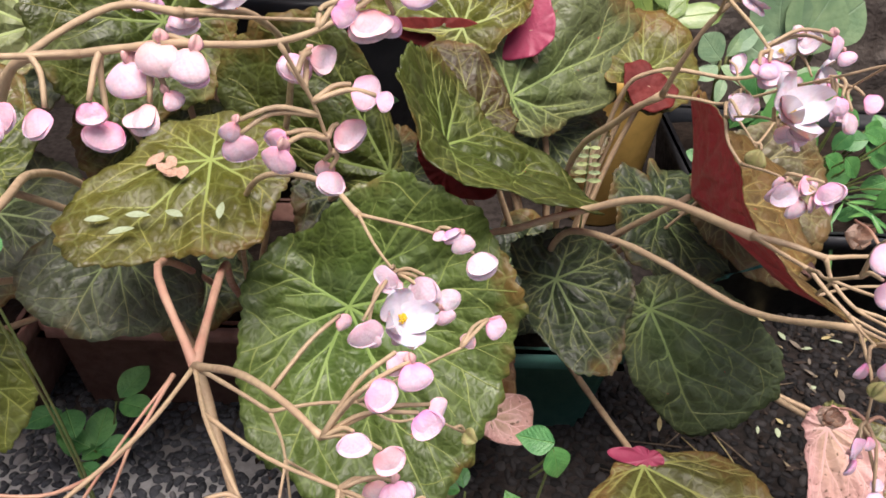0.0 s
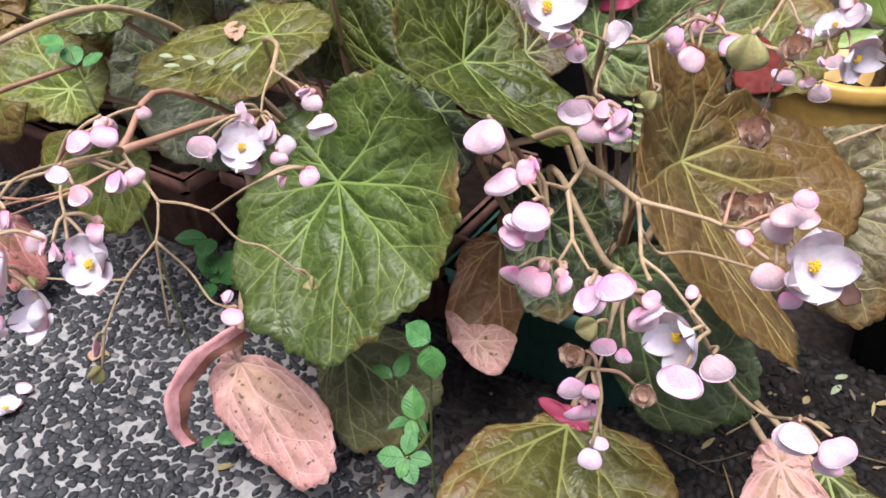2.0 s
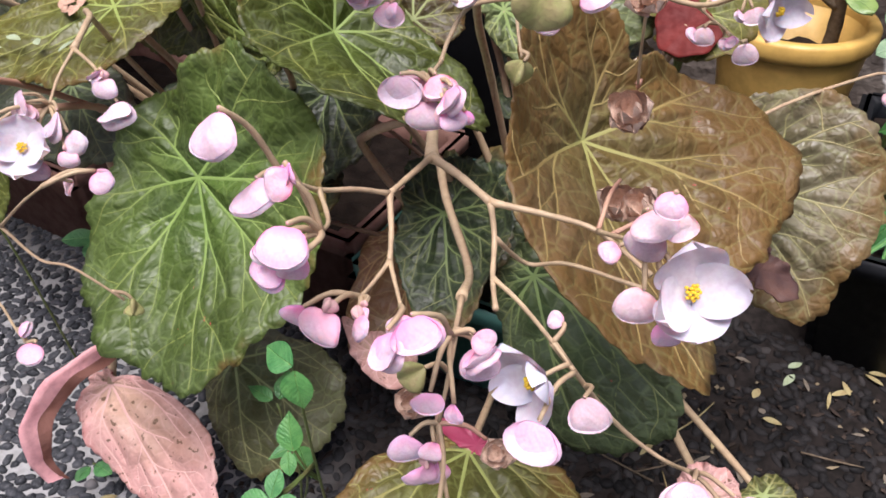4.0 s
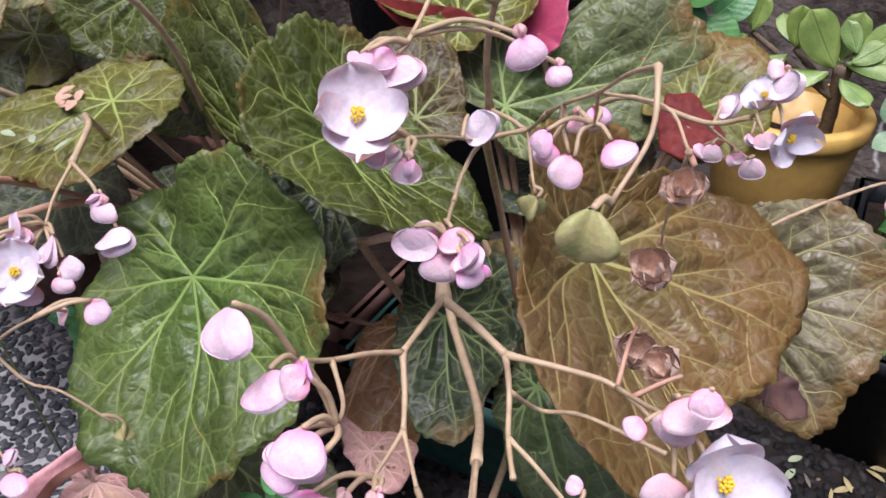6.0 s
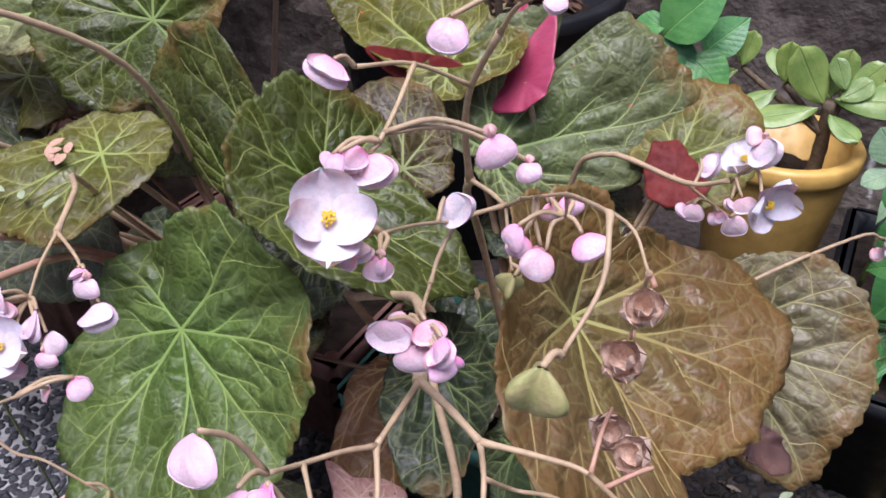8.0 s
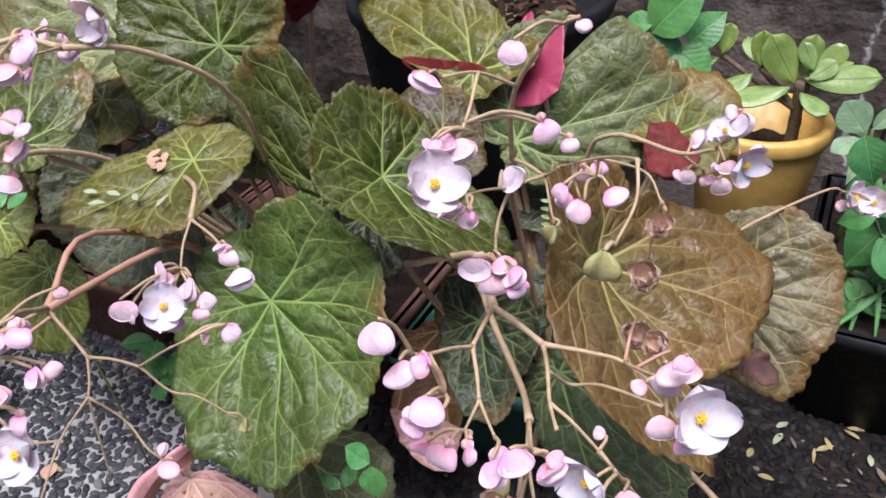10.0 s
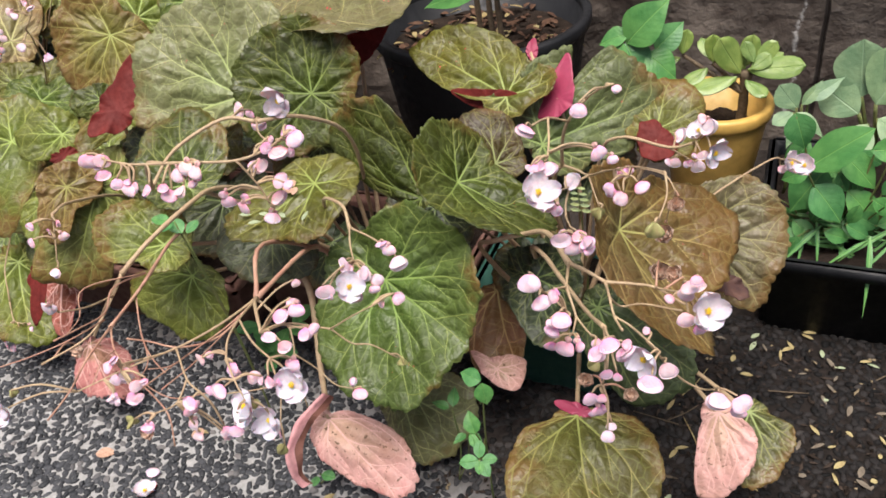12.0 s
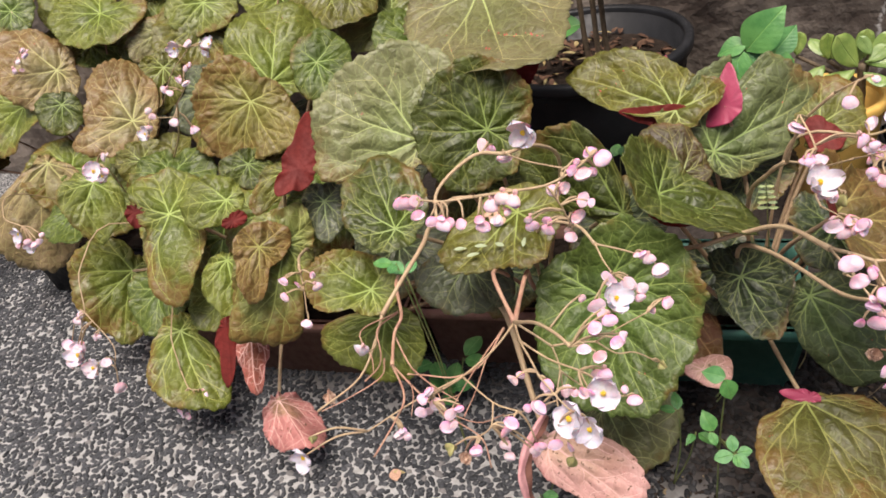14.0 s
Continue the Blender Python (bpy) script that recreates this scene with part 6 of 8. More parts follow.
# stalks that lean over the paving from the same joint, with clusters of buds and open flowers
plant_spray(begonia_middle, [
    (0.0020, 0.0014, [(-0.086, 0.265, 0.283), (-0.060, 0.235, 0.310), (-0.040, 0.212, 0.322), (-0.025, 0.195, 0.325)]),
    (0.0014, 0.0010, [(-0.086, 0.265, 0.283), (-0.070, 0.225, 0.300), (-0.055, 0.195, 0.312), (-0.045, 0.178, 0.312)]),
    (0.0013, 0.0009, [(-0.070, 0.225, 0.300), (-0.045, 0.205, 0.303), (-0.020, 0.190, 0.308)]),
    (0.0015, 0.0010, [(-0.086, 0.265, 0.283), (-0.095, 0.230, 0.285), (-0.111, 0.199, 0.286), (-0.118, 0.175, 0.296)]),
    (0.0011, 0.0008, [(-0.111, 0.199, 0.286), (-0.080, 0.172, 0.290), (-0.058, 0.160, 0.296)]),
    (0.0010, 0.0007, [(-0.045, 0.178, 0.312), (-0.030, 0.165, 0.305), (-0.022, 0.160, 0.300)]),
    (0.0010, 0.0007, [(-0.080, 0.172, 0.290), (-0.078, 0.155, 0.285), (-0.082, 0.140, 0.290)]),
    (0.0012, 0.0008, [(-0.118, 0.175, 0.296), (-0.118, 0.160, 0.306), (-0.116, 0.155, 0.304)]),
    (0.0012, 0.0008, [(-0.111, 0.199, 0.286), (-0.150, 0.185, 0.270), (-0.180, 0.160, 0.262)]),
], [("b", (0.002, 0.202, 0.343), 0.0125, 0.8), ("b", (-0.008, 0.198, 0.340), 0.0120, 0.9), ("b", (-0.023, 0.239, 0.331), 0.0080, 0.9), ("b", (0.006, 0.200, 0.326), 0.0120, 0.8), ("b", (-0.015, 0.190, 0.327), 0.0115, 0.6),
    ("b", (-0.005, 0.190, 0.322), 0.0115, 0.8), ("b", (-0.063, 0.174, 0.311), 0.0110, 0.6), ("b", (-0.040, 0.176, 0.306), 0.0120, 0.8), ("b", (-0.028, 0.179, 0.299), 0.0115, 0.7), ("b", (-0.016, 0.180, 0.298), 0.0110, 0.7),
    ("f", (-0.005, 0.186, 0.292), 0.0250, 0.5), ("b", (-0.003, 0.190, 0.305), 0.0120, 0.6), ("f", (-0.023, 0.160, 0.293), 0.0270, 0.5), ("f", (-0.012, 0.165, 0.279), 0.0230, 0.5), ("b", (-0.044, 0.162, 0.299), 0.0120, 0.6),
    ("p", (-0.024, 0.170, 0.284), 0.0100, 0), ("b", (-0.035, 0.155, 0.271), 0.0110, 0.7), ("b", (-0.048, 0.160, 0.262), 0.0105, 0.7), ("b", (-0.062, 0.153, 0.292), 0.0125, 0.9), ("b", (-0.068, 0.155, 0.280), 0.0120, 0.8),
    ("b", (-0.071, 0.155, 0.266), 0.0105, 0.7), ("b", (-0.069, 0.153, 0.256), 0.0100, 0.4), ("b", (-0.083, 0.132, 0.285), 0.0100, 0.8), ("p", (-0.104, 0.137, 0.278), 0.0125, 0), ("d", (-0.095, 0.138, 0.270), 0.0105, 0),
    ("b", (-0.122, 0.152, 0.310), 0.0115, 0.9), ("b", (-0.115, 0.157, 0.300), 0.0130, 0.8), ("b", (-0.108, 0.150, 0.287), 0.0125, 0.7), ("b", (-0.104, 0.152, 0.297), 0.0115, 0.8), ("b", (-0.130, 0.158, 0.290), 0.0105, 0.5),
    ("b", (-0.160, 0.169, 0.250), 0.0100, 0.3), ("b", (-0.152, 0.166, 0.252), 0.0095, 0.3), ("b", (-0.053, 0.161, 0.256), 0.0090, 0.6), ("f", (-0.220, 0.130, 0.263), 0.0215, 0.3), ("p", (-0.212, 0.136, 0.275), 0.0090, 0)])

# the tall arching stalk with a comb of pink buds
plant_spray(begonia_middle, [
    (0.0026, 0.0019, [ROOT_MIDDLE, (-0.10, 0.475, 0.22), (-0.068, 0.415, 0.340), (-0.070, 0.360, 0.390), (-0.088, 0.325, 0.403)]),
    (0.0030, 0.0022, [ROOT_MIDDLE, (-0.165, 0.470, 0.190), (-0.186, 0.415, 0.270), (-0.182, 0.362, 0.310), (-0.170, 0.312, 0.326), (-0.176, 0.265, 0.321), (-0.186, 0.240, 0.308)]),
    (0.0020, 0.0012, [(-0.120, 0.240, 0.395), (-0.100, 0.225, 0.424), (-0.080, 0.220, 0.430), (-0.060, 0.218, 0.434)]),
    (0.0013, 0.0008, [(-0.080, 0.220, 0.430), (-0.100, 0.212, 0.432), (-0.118, 0.206, 0.438)]),
    (0.0019, 0.0015, [(-0.088, 0.325, 0.403), (-0.110, 0.315, 0.408), (-0.130, 0.280, 0.400), (-0.120, 0.240, 0.395)]),
    (0.0014, 0.0010, [(-0.060, 0.218, 0.434), (-0.035, 0.232, 0.430), (-0.018, 0.244, 0.434), (-0.004, 0.249, 0.444)]),
    (0.0010, 0.0008, [(-0.088, 0.325, 0.403), (-0.060, 0.290, 0.415), (-0.030, 0.262, 0.425)]),
    (0.0010, 0.0007, [(-0.035, 0.232, 0.430), (-0.028, 0.236, 0.412), (-0.024, 0.238, 0.396)]),
], [("b", (-0.124, 0.204, 0.435), 0.0150, 0.9), ("b", (-0.115, 0.203, 0.427), 0.0110, 0.9), ("b", (-0.106, 0.203, 0.422), 0.0100, 1.0), ("b", (-0.099, 0.203, 0.418), 0.0125, 1.0), ("b", (-0.088, 0.206, 0.418), 0.0110, 0.9),
    ("b", (-0.074, 0.209, 0.414), 0.0120, 0.9), ("b", (-0.068, 0.216, 0.425), 0.0130, 1.0), ("b", (-0.060, 0.215, 0.431), 0.0125, 0.9), ("b", (-0.053, 0.214, 0.430), 0.0120, 0.8), ("b", (-0.064, 0.210, 0.418), 0.0110, 0.7),
    ("b", (0.000, 0.247, 0.440), 0.0150, 0.6), ("b", (-0.013, 0.245, 0.430), 0.0125, 0.8), ("b", (-0.019, 0.243, 0.434), 0.0100, 1.0), ("b", (-0.014, 0.241, 0.413), 0.0115, 0.9), ("b", (-0.019, 0.242, 0.399), 0.0115, 0.8),
    ("b", (-0.024, 0.236, 0.386), 0.0115, 0.7), ("b", (-0.037, 0.228, 0.398), 0.0115, 0.7), ("b", (-0.047, 0.228, 0.401), 0.0115, 0.6), ("b", (-0.034, 0.246, 0.417), 0.0115, 0.6), ("b", (-0.026, 0.243, 0.421), 0.0100, 0.8),
    ("b", (-0.107, 0.332, 0.407), 0.0140, 0.5), ("f", (-0.075, 0.341, 0.413), 0.0265, 0.2), ("b", (-0.090, 0.330, 0.397), 0.0135, 0.5)])

# bare forked twigs over the paving
plant_spray(begonia_left, [
    (0.002, 0.0016, [(-0.211, 0.343, 0.278), (-0.207, 0.314, 0.281), (-0.178, 0.256, 0.295), (-0.18, 0.24, 0.289), (-0.164, 0.196, 0.297)]),
    (0.0013, 0.0008, [(-0.164, 0.196, 0.297), (-0.131, 0.145, 0.319), (-0.138, 0.132, 0.305), (-0.15, 0.115, 0.29)]),
    (0.0012, 0.0007, [(-0.164, 0.196, 0.297), (-0.141, 0.175, 0.299), (-0.123, 0.166, 0.288), (-0.105, 0.161, 0.279), (-0.085, 0.151, 0.275), (-0.079, 0.141, 0.258)]),
    (0.001, 0.0006, [(-0.18, 0.239, 0.287), (-0.158, 0.213, 0.277), (-0.131, 0.192, 0.28), (-0.111, 0.182, 0.278)]),
    (0.0012, 0.0007, [(-0.181, 0.257, 0.297), (-0.187, 0.229, 0.303), (-0.176, 0.205, 0.3), (-0.16, 0.171, 0.319), (-0.161, 0.151, 0.325)]),
], [], REDSTEM)
plant_spray(begonia_left, [
    (0.0009, 0.0005, [(-0.181, 0.257, 0.297), (-0.189, 0.208, 0.319), (-0.17, 0.182, 0.318), (-0.159, 0.161, 0.323)]),
    (0.0009, 0.0005, [(-0.171, 0.199, 0.3), (-0.152, 0.158, 0.323), (-0.168, 0.138, 0.322), (-0.185, 0.125, 0.32)]),
    (0.0013, 0.0009, [(-0.1, 0.276, 0.267), (-0.11, 0.24, 0.261), (-0.123, 0.213, 0.271), (-0.145, 0.207, 0.277), (-0.154, 0.197, 0.287)]),
    (0.0011, 0.0007, [(-0.1, 0.276, 0.267), (-0.111, 0.25, 0.261), (-0.113, 0.207, 0.271), (-0.113, 0.16, 0.283)]),
    (0.0009, 0.0006, [(-0.109, 0.247, 0.26), (-0.104, 0.201, 0.27), (-0.102, 0.167, 0.279)]),
], [], REDSTEM)
plant_spray(begonia_left, [
    (0.0008, 0.0005, [(-0.123, 0.166, 0.288), (-0.092, 0.163, 0.278), (-0.079, 0.184, 0.265)]),
    (0.0008, 0.0005, [(-0.158, 0.213, 0.277), (-0.127, 0.185, 0.282), (-0.118, 0.162, 0.285)]),
    (0.0008, 0.0005, [(-0.113, 0.207, 0.271), (-0.113, 0.189, 0.277), (-0.121, 0.178, 0.283)]),
    (0.0007, 0.0004, [(-0.141, 0.175, 0.299), (-0.13, 0.155, 0.31), (-0.128, 0.141, 0.304)]),
], [], REDSTEM)

# hanging twigs over the paving
plant_spray(begonia_left, [
    (0.0022, 0.0014, [ROOT_LEFT, (-0.36, 0.42, 0.24), (-0.285, 0.300, 0.322), (-0.262, 0.262, 0.338)]),
    (0.0011, 0.0007, [(-0.262, 0.262, 0.338), (-0.258, 0.252, 0.322), (-0.257, 0.244, 0.306)]),
    (0.0017, 0.0011, [(-0.186, 0.240, 0.308), (-0.190, 0.228, 0.295), (-0.200, 0.202, 0.275), (-0.230, 0.175, 0.262)]),
    (0.0012, 0.0007, [(-0.190, 0.228, 0.295), (-0.170, 0.190, 0.320), (-0.163, 0.165, 0.338)]),
], [("b", (-0.161, 0.158, 0.348), 0.0115, 0.1), ("b", (-0.257, 0.238, 0.297), 0.0110, 0.4), ("b", (-0.267, 0.243, 0.338), 0.0090, 0.6), ("b", (-0.269, 0.239, 0.325), 0.0095, 0.6), ("b", (-0.264, 0.254, 0.326), 0.0080, 0.7),
    ("b", (-0.241, 0.248, 0.329), 0.0105, 0.5), ("b", (-0.243, 0.250, 0.340), 0.0075, 0.8), ("d", (-0.245, 0.215, 0.235), 0.0130, 0)])

plant_spray(begonia_left, [
    (0.0016, 0.0010, [ROOT_LEFT, (-0.57, 0.46, 0.17), (-0.580, 0.400, 0.135), (-0.560, 0.365, 0.098)]),
    (0.0010, 0.0007, [(-0.560, 0.365, 0.098), (-0.545, 0.350, 0.085), (-0.532, 0.350, 0.082)]),
    (0.0015, 0.0009, [ROOT_LEFT, (-0.65, 0.48, 0.24), (-0.665, 0.400, 0.235), (-0.640, 0.350, 0.200)]),
    (0.0009, 0.0006, [(-0.640, 0.350, 0.200), (-0.600, 0.330, 0.170), (-0.596, 0.315, 0.150)]),
], [("b", (-0.563, 0.337, 0.052), 0.0168, 0.30), ("b", (-0.540, 0.343, 0.061), 0.0147, 0.36), ("b", (-0.530, 0.351, 0.071), 0.0154, 0.36), ("b", (-0.596, 0.307, 0.163), 0.0154, 0.12), ("b", (-0.598, 0.308, 0.122), 0.0182, 0.42),
    ("b", (-0.620, 0.330, 0.180), 0.0126, 0.18), ("b", (-0.660, 0.350, 0.185), 0.0154, 0.18), ("f", (-0.675, 0.339, 0.140), 0.0322, 0.12), ("b", (-0.690, 0.345, 0.150), 0.0182, 0.24), ("b", (-0.665, 0.335, 0.155), 0.0154, 0.36), ("f", (-0.650, 0.330, 0.130), 0.0280, 0.12)])

# sprays of the far begonia
plant_spray(begonia_far, [
    (0.0018, 0.0011, [ROOT_FAR, (-0.66, 0.62, 0.26), (-0.575, 0.560, 0.345), (-0.548, 0.535, 0.372)]),
    (0.0010, 0.0007, [(-0.548, 0.535, 0.372), (-0.528, 0.536, 0.392), (-0.522, 0.534, 0.405)]),
    (0.0010, 0.0007, [(-0.575, 0.560, 0.345), (-0.590, 0.540, 0.355), (-0.600, 0.537, 0.362)]),
    (0.0014, 0.0009, [ROOT_FAR, (-0.70, 0.70, 0.32), (-0.610, 0.672, 0.392)]),
    (0.0014, 0.0009, [ROOT_FAR, (-0.70, 0.54, 0.28), (-0.612, 0.440, 0.345)]),
    (0.0014, 0.0009, [ROOT_FAR, (-0.90, 0.56, 0.24), (-0.820, 0.455, 0.270), (-0.765, 0.430, 0.270)]),
    (0.0014, 0.0009, [ROOT_FAR, (-1.00, 0.78, 0.36), (-0.975, 0.74, 0.39)]),
], [("b", (-0.519, 0.539, 0.414), 0.0110, 0.4), ("b", (-0.517, 0.528, 0.400), 0.0120, 0.4), ("b", (-0.526, 0.530, 0.404), 0.0110, 0.6), ("b", (-0.547, 0.523, 0.397), 0.0115, 0.4), ("b", (-0.540, 0.522, 0.393), 0.0110, 0.4),
    ("b", (-0.593, 0.535, 0.367), 0.0110, 0.5), ("b", (-0.589, 0.533, 0.360), 0.0110, 0.4), ("f", (-0.611, 0.534, 0.337), 0.0200, 0.3), ("b", (-0.600, 0.532, 0.345), 0.0115, 0.4), ("b", (-0.552, 0.523, 0.355), 0.0150, 0.4),
    ("b", (-0.550, 0.549, 0.330), 0.0140, 0.6), ("f", (-0.583, 0.673, 0.388), 0.0230, 0.3), ("f", (-0.572, 0.668, 0.395), 0.0220, 0.3), ("f", (-0.621, 0.660, 0.398), 0.0220, 0.3), ("b", (-0.600, 0.662, 0.402), 0.0150, 0.5), ("b", (-0.630, 0.662, 0.395), 0.0120, 0.4),
    ("f", (-0.598, 0.421, 0.349), 0.0240, 0.3), ("f", (-0.600, 0.432, 0.336), 0.0230, 0.3), ("b", (-0.588, 0.425, 0.345), 0.0140, 0.5), ("b", (-0.612, 0.425, 0.350), 0.0130, 0.4), ("b", (-0.585, 0.430, 0.362), 0.0120, 0.5),
    ("f", (-0.770, 0.425, 0.262), 0.0220, 0.4), ("b", (-0.758, 0.420, 0.252), 0.0120, 0.6), ("b", (-0.745, 0.418, 0.250), 0.0120, 0.5), ("f", (-0.760, 0.425, 0.245), 0.0200, 0.4), ("b", (-0.775, 0.420, 0.248), 0.0120, 0.5), ("b", (-0.735, 0.418, 0.255), 0.0110, 0.4),
    ("b", (-0.960, 0.735, 0.385), 0.0140, 0.3), ("b", (-0.975, 0.730, 0.378), 0.0130, 0.3), ("b", (-0.955, 0.730, 0.395), 0.0120, 0.4), ("b", (-0.985, 0.725, 0.365), 0.0140, 0.3)])

# the wide-branched spray of the brown-leaved begonia
plant_spray(begonia_right, [
    (0.0032, 0.0025, [ROOT_RIGHT, (0.06, 0.47, 0.15), (0.030, 0.440, 0.222), (0.055, 0.410, 0.256), (0.086, 0.396, 0.278), (0.115, 0.370, 0.302), (0.144, 0.322, 0.315)]),
    (0.0020, 0.0015, [(0.144, 0.322, 0.315), (0.158, 0.316, 0.315), (0.172, 0.310, 0.313)]),
    (0.0016, 0.0010, [(0.172, 0.310, 0.313), (0.190, 0.316, 0.310), (0.204, 0.319, 0.307), (0.224, 0.310, 0.304)]),
    (0.0012, 0.0008, [(0.204, 0.319, 0.307), (0.216, 0.305, 0.318), (0.226, 0.292, 0.330)]),
    (0.0017, 0.0012, [(0.144, 0.322, 0.315), (0.148, 0.303, 0.320), (0.152, 0.285, 0.325)]),
    (0.0012, 0.0009, [(0.152, 0.285, 0.325), (0.149, 0.274, 0.332), (0.146, 0.262, 0.338), (0.148, 0.248, 0.350)]),
    (0.0010, 0.0007, [(0.146, 0.262, 0.338), (0.158, 0.250, 0.340), (0.164, 0.240, 0.345)]),
    (0.0014, 0.0010, [(0.152, 0.285, 0.325), (0.158, 0.276, 0.320), (0.163, 0.267, 0.317)]),
    (0.0010, 0.0007, [(0.163, 0.267, 0.317), (0.164, 0.258, 0.317), (0.165, 0.250, 0.318)]),
    (0.0010, 0.0007, [(0.163, 0.267, 0.317), (0.170, 0.259, 0.317), (0.176, 0.252, 0.318)]),
    (0.0015, 0.0010, [(0.172, 0.310, 0.313), (0.176, 0.305, 0.304), (0.182, 0.292, 0.300), (0.190, 0.278, 0.302)]),
    (0.0012, 0.0009, [(0.176, 0.305, 0.304), (0.181, 0.320, 0.285), (0.196, 0.318, 0.292), (0.223, 0.308, 0.300)]),
    (0.0012, 0.0008, [(0.182, 0.292, 0.300), (0.193, 0.287, 0.299), (0.205, 0.285, 0.290), (0.214, 0.280, 0.287)]),
    (0.0030, 0.0018, [ROOT_RIGHT, (0.082, 0.465, 0.185), (0.084, 0.425, 0.243), (0.105, 0.393, 0.261), (0.126, 0.362, 0.268), (0.156, 0.325, 0.270), (0.178, 0.280, 0.300)]),
    (0.0012, 0.0008, [(0.178, 0.280, 0.300), (0.186, 0.262, 0.306), (0.190, 0.252, 0.315)]),
    (0.0012, 0.0008, [(0.178, 0.280, 0.300), (0.182, 0.265, 0.285), (0.182, 0.258, 0.270)]),
    (0.0013, 0.0009, [(0.205, 0.285, 0.290), (0.222, 0.300, 0.250), (0.238, 0.305, 0.235), (0.250, 0.292, 0.250)]),
], [("b", (0.145, 0.232, 0.369), 0.0150, 0.9), ("b", (0.151, 0.234, 0.354), 0.0130, 1.0), ("b", (0.158, 0.235, 0.359), 0.0090, 1.0), ("b", (0.165, 0.226, 0.350), 0.0140, 0.7), ("b", (0.159, 0.226, 0.340), 0.0110, 0.9),
    ("b", (0.164, 0.234, 0.320), 0.0140, 0.9), ("b", (0.172, 0.240, 0.318), 0.0095, 1.0), ("b", (0.184, 0.235, 0.320), 0.0140, 0.7), ("b", (0.190, 0.238, 0.325), 0.0145, 0.8), ("b", (0.195, 0.259, 0.299), 0.0130, 0.8),
    ("f", (0.206, 0.271, 0.288), 0.0260, 0.4), ("b", (0.212, 0.257, 0.280), 0.0165, 0.4), ("b", (0.220, 0.280, 0.271), 0.0150, 0.6), ("b", (0.187, 0.245, 0.294), 0.0095, 0.9), ("b", (0.198, 0.255, 0.306), 0.0120, 0.8),
    ("b", (0.176, 0.249, 0.264), 0.0130, 0.6), ("b", (0.179, 0.251, 0.251), 0.0130, 0.6), ("b", (0.189, 0.242, 0.240), 0.0115, 0.3), ("b", (0.252, 0.277, 0.255), 0.0165, 0.4), ("b", (0.267, 0.284, 0.250), 0.0155, 0.5),
    ("b", (0.228, 0.284, 0.340), 0.0120, 0.9), ("b", (0.232, 0.280, 0.349), 0.0090, 1.0), ("b", (0.226, 0.288, 0.331), 0.0130, 0.9), ("b", (0.228, 0.280, 0.317), 0.0140, 0.8), ("f", (0.239, 0.284, 0.324), 0.0260, 0.3), ("b", (0.216, 0.292, 0.322), 0.0080, 1.0),
    ("d", (0.203, 0.341, 0.304), 0.0165, 0), ("d", (0.214, 0.323, 0.317), 0.0150, 0), ("p", (0.176, 0.253, 0.292), 0.0120, 0), ("b", (0.203, 0.291, 0.293), 0.0070, 1.0), ("d", (0.170, 0.262, 0.268), 0.0120, 0), ("d", (0.199, 0.262, 0.262), 0.0110, 0)])

# the upright spray in front of the magenta leaf
plant_spray(begonia_right, [
    (0.0028, 0.0022, [ROOT_RIGHT, (0.090, 0.48, 0.25), (0.105, 0.430, 0.315), (0.118, 0.406, 0.341)]),
    (0.0018, 0.0013, [(0.118, 0.406, 0.341), (0.122, 0.394, 0.368), (0.129, 0.385, 0.390), (0.145, 0.372, 0.415)]),
    (0.0012, 0.0009, [(0.129, 0.385, 0.390), (0.122, 0.360, 0.405), (0.118, 0.335, 0.412)]),
    (0.0012, 0.0009, [(0.122, 0.360, 0.405), (0.128, 0.340, 0.400), (0.131, 0.326, 0.396)]),
    (0.0014, 0.0010, [(0.118, 0.406, 0.341), (0.132, 0.396, 0.344), (0.143, 0.386, 0.347), (0.160, 0.360, 0.368)]),
    (0.0013, 0.0010, [(0.143, 0.386, 0.347), (0.136, 0.365, 0.350), (0.135, 0.352, 0.344), (0.138, 0.340, 0.340)]),
    (0.0010, 0.0007, [(0.138, 0.340, 0.340), (0.145, 0.324, 0.345), (0.150, 0.314, 0.346)]),
    (0.0010, 0.0007, [(0.136, 0.365, 0.350), (0.136, 0.335, 0.365), (0.136, 0.318, 0.372)]),
    (0.0010, 0.0007, [(0.143, 0.386, 0.347), (0.150, 0.374, 0.340), (0.155, 0.367, 0.334)]),
    (0.0012, 0.0009, [(0.145, 0.372, 0.415), (0.156, 0.360, 0.428), (0.166, 0.357, 0.434)]),
], [("b", (0.118, 0.322, 0.415), 0.0130, 0.5), ("b", (0.150, 0.331, 0.427), 0.0130, 0.5), ("b", (0.168, 0.356, 0.431), 0.0080, 0.8), ("b", (0.161, 0.338, 0.394), 0.0140, 0.4), ("b", (0.132, 0.321, 0.389), 0.0140, 0.5),
    ("f", (0.131, 0.300, 0.385), 0.0255, 0.15), ("b", (0.126, 0.312, 0.394), 0.0090, 0.8), ("b", (0.138, 0.359, 0.358), 0.0150, 0.1), ("b", (0.136, 0.305, 0.372), 0.0110, 0.8), ("b", (0.142, 0.306, 0.368), 0.0100, 0.9), ("b", (0.137, 0.298, 0.376), 0.0085, 1.0),
    ("b", (0.143, 0.308, 0.345), 0.0140, 0.4), ("b", (0.151, 0.308, 0.338), 0.0140, 0.4), ("b", (0.154, 0.312, 0.346), 0.0120, 0.9), ("b", (0.162, 0.306, 0.346), 0.0140, 0.6), ("b", (0.158, 0.310, 0.340), 0.0110, 0.8), ("p", (0.155, 0.365, 0.328), 0.0140, 0)])

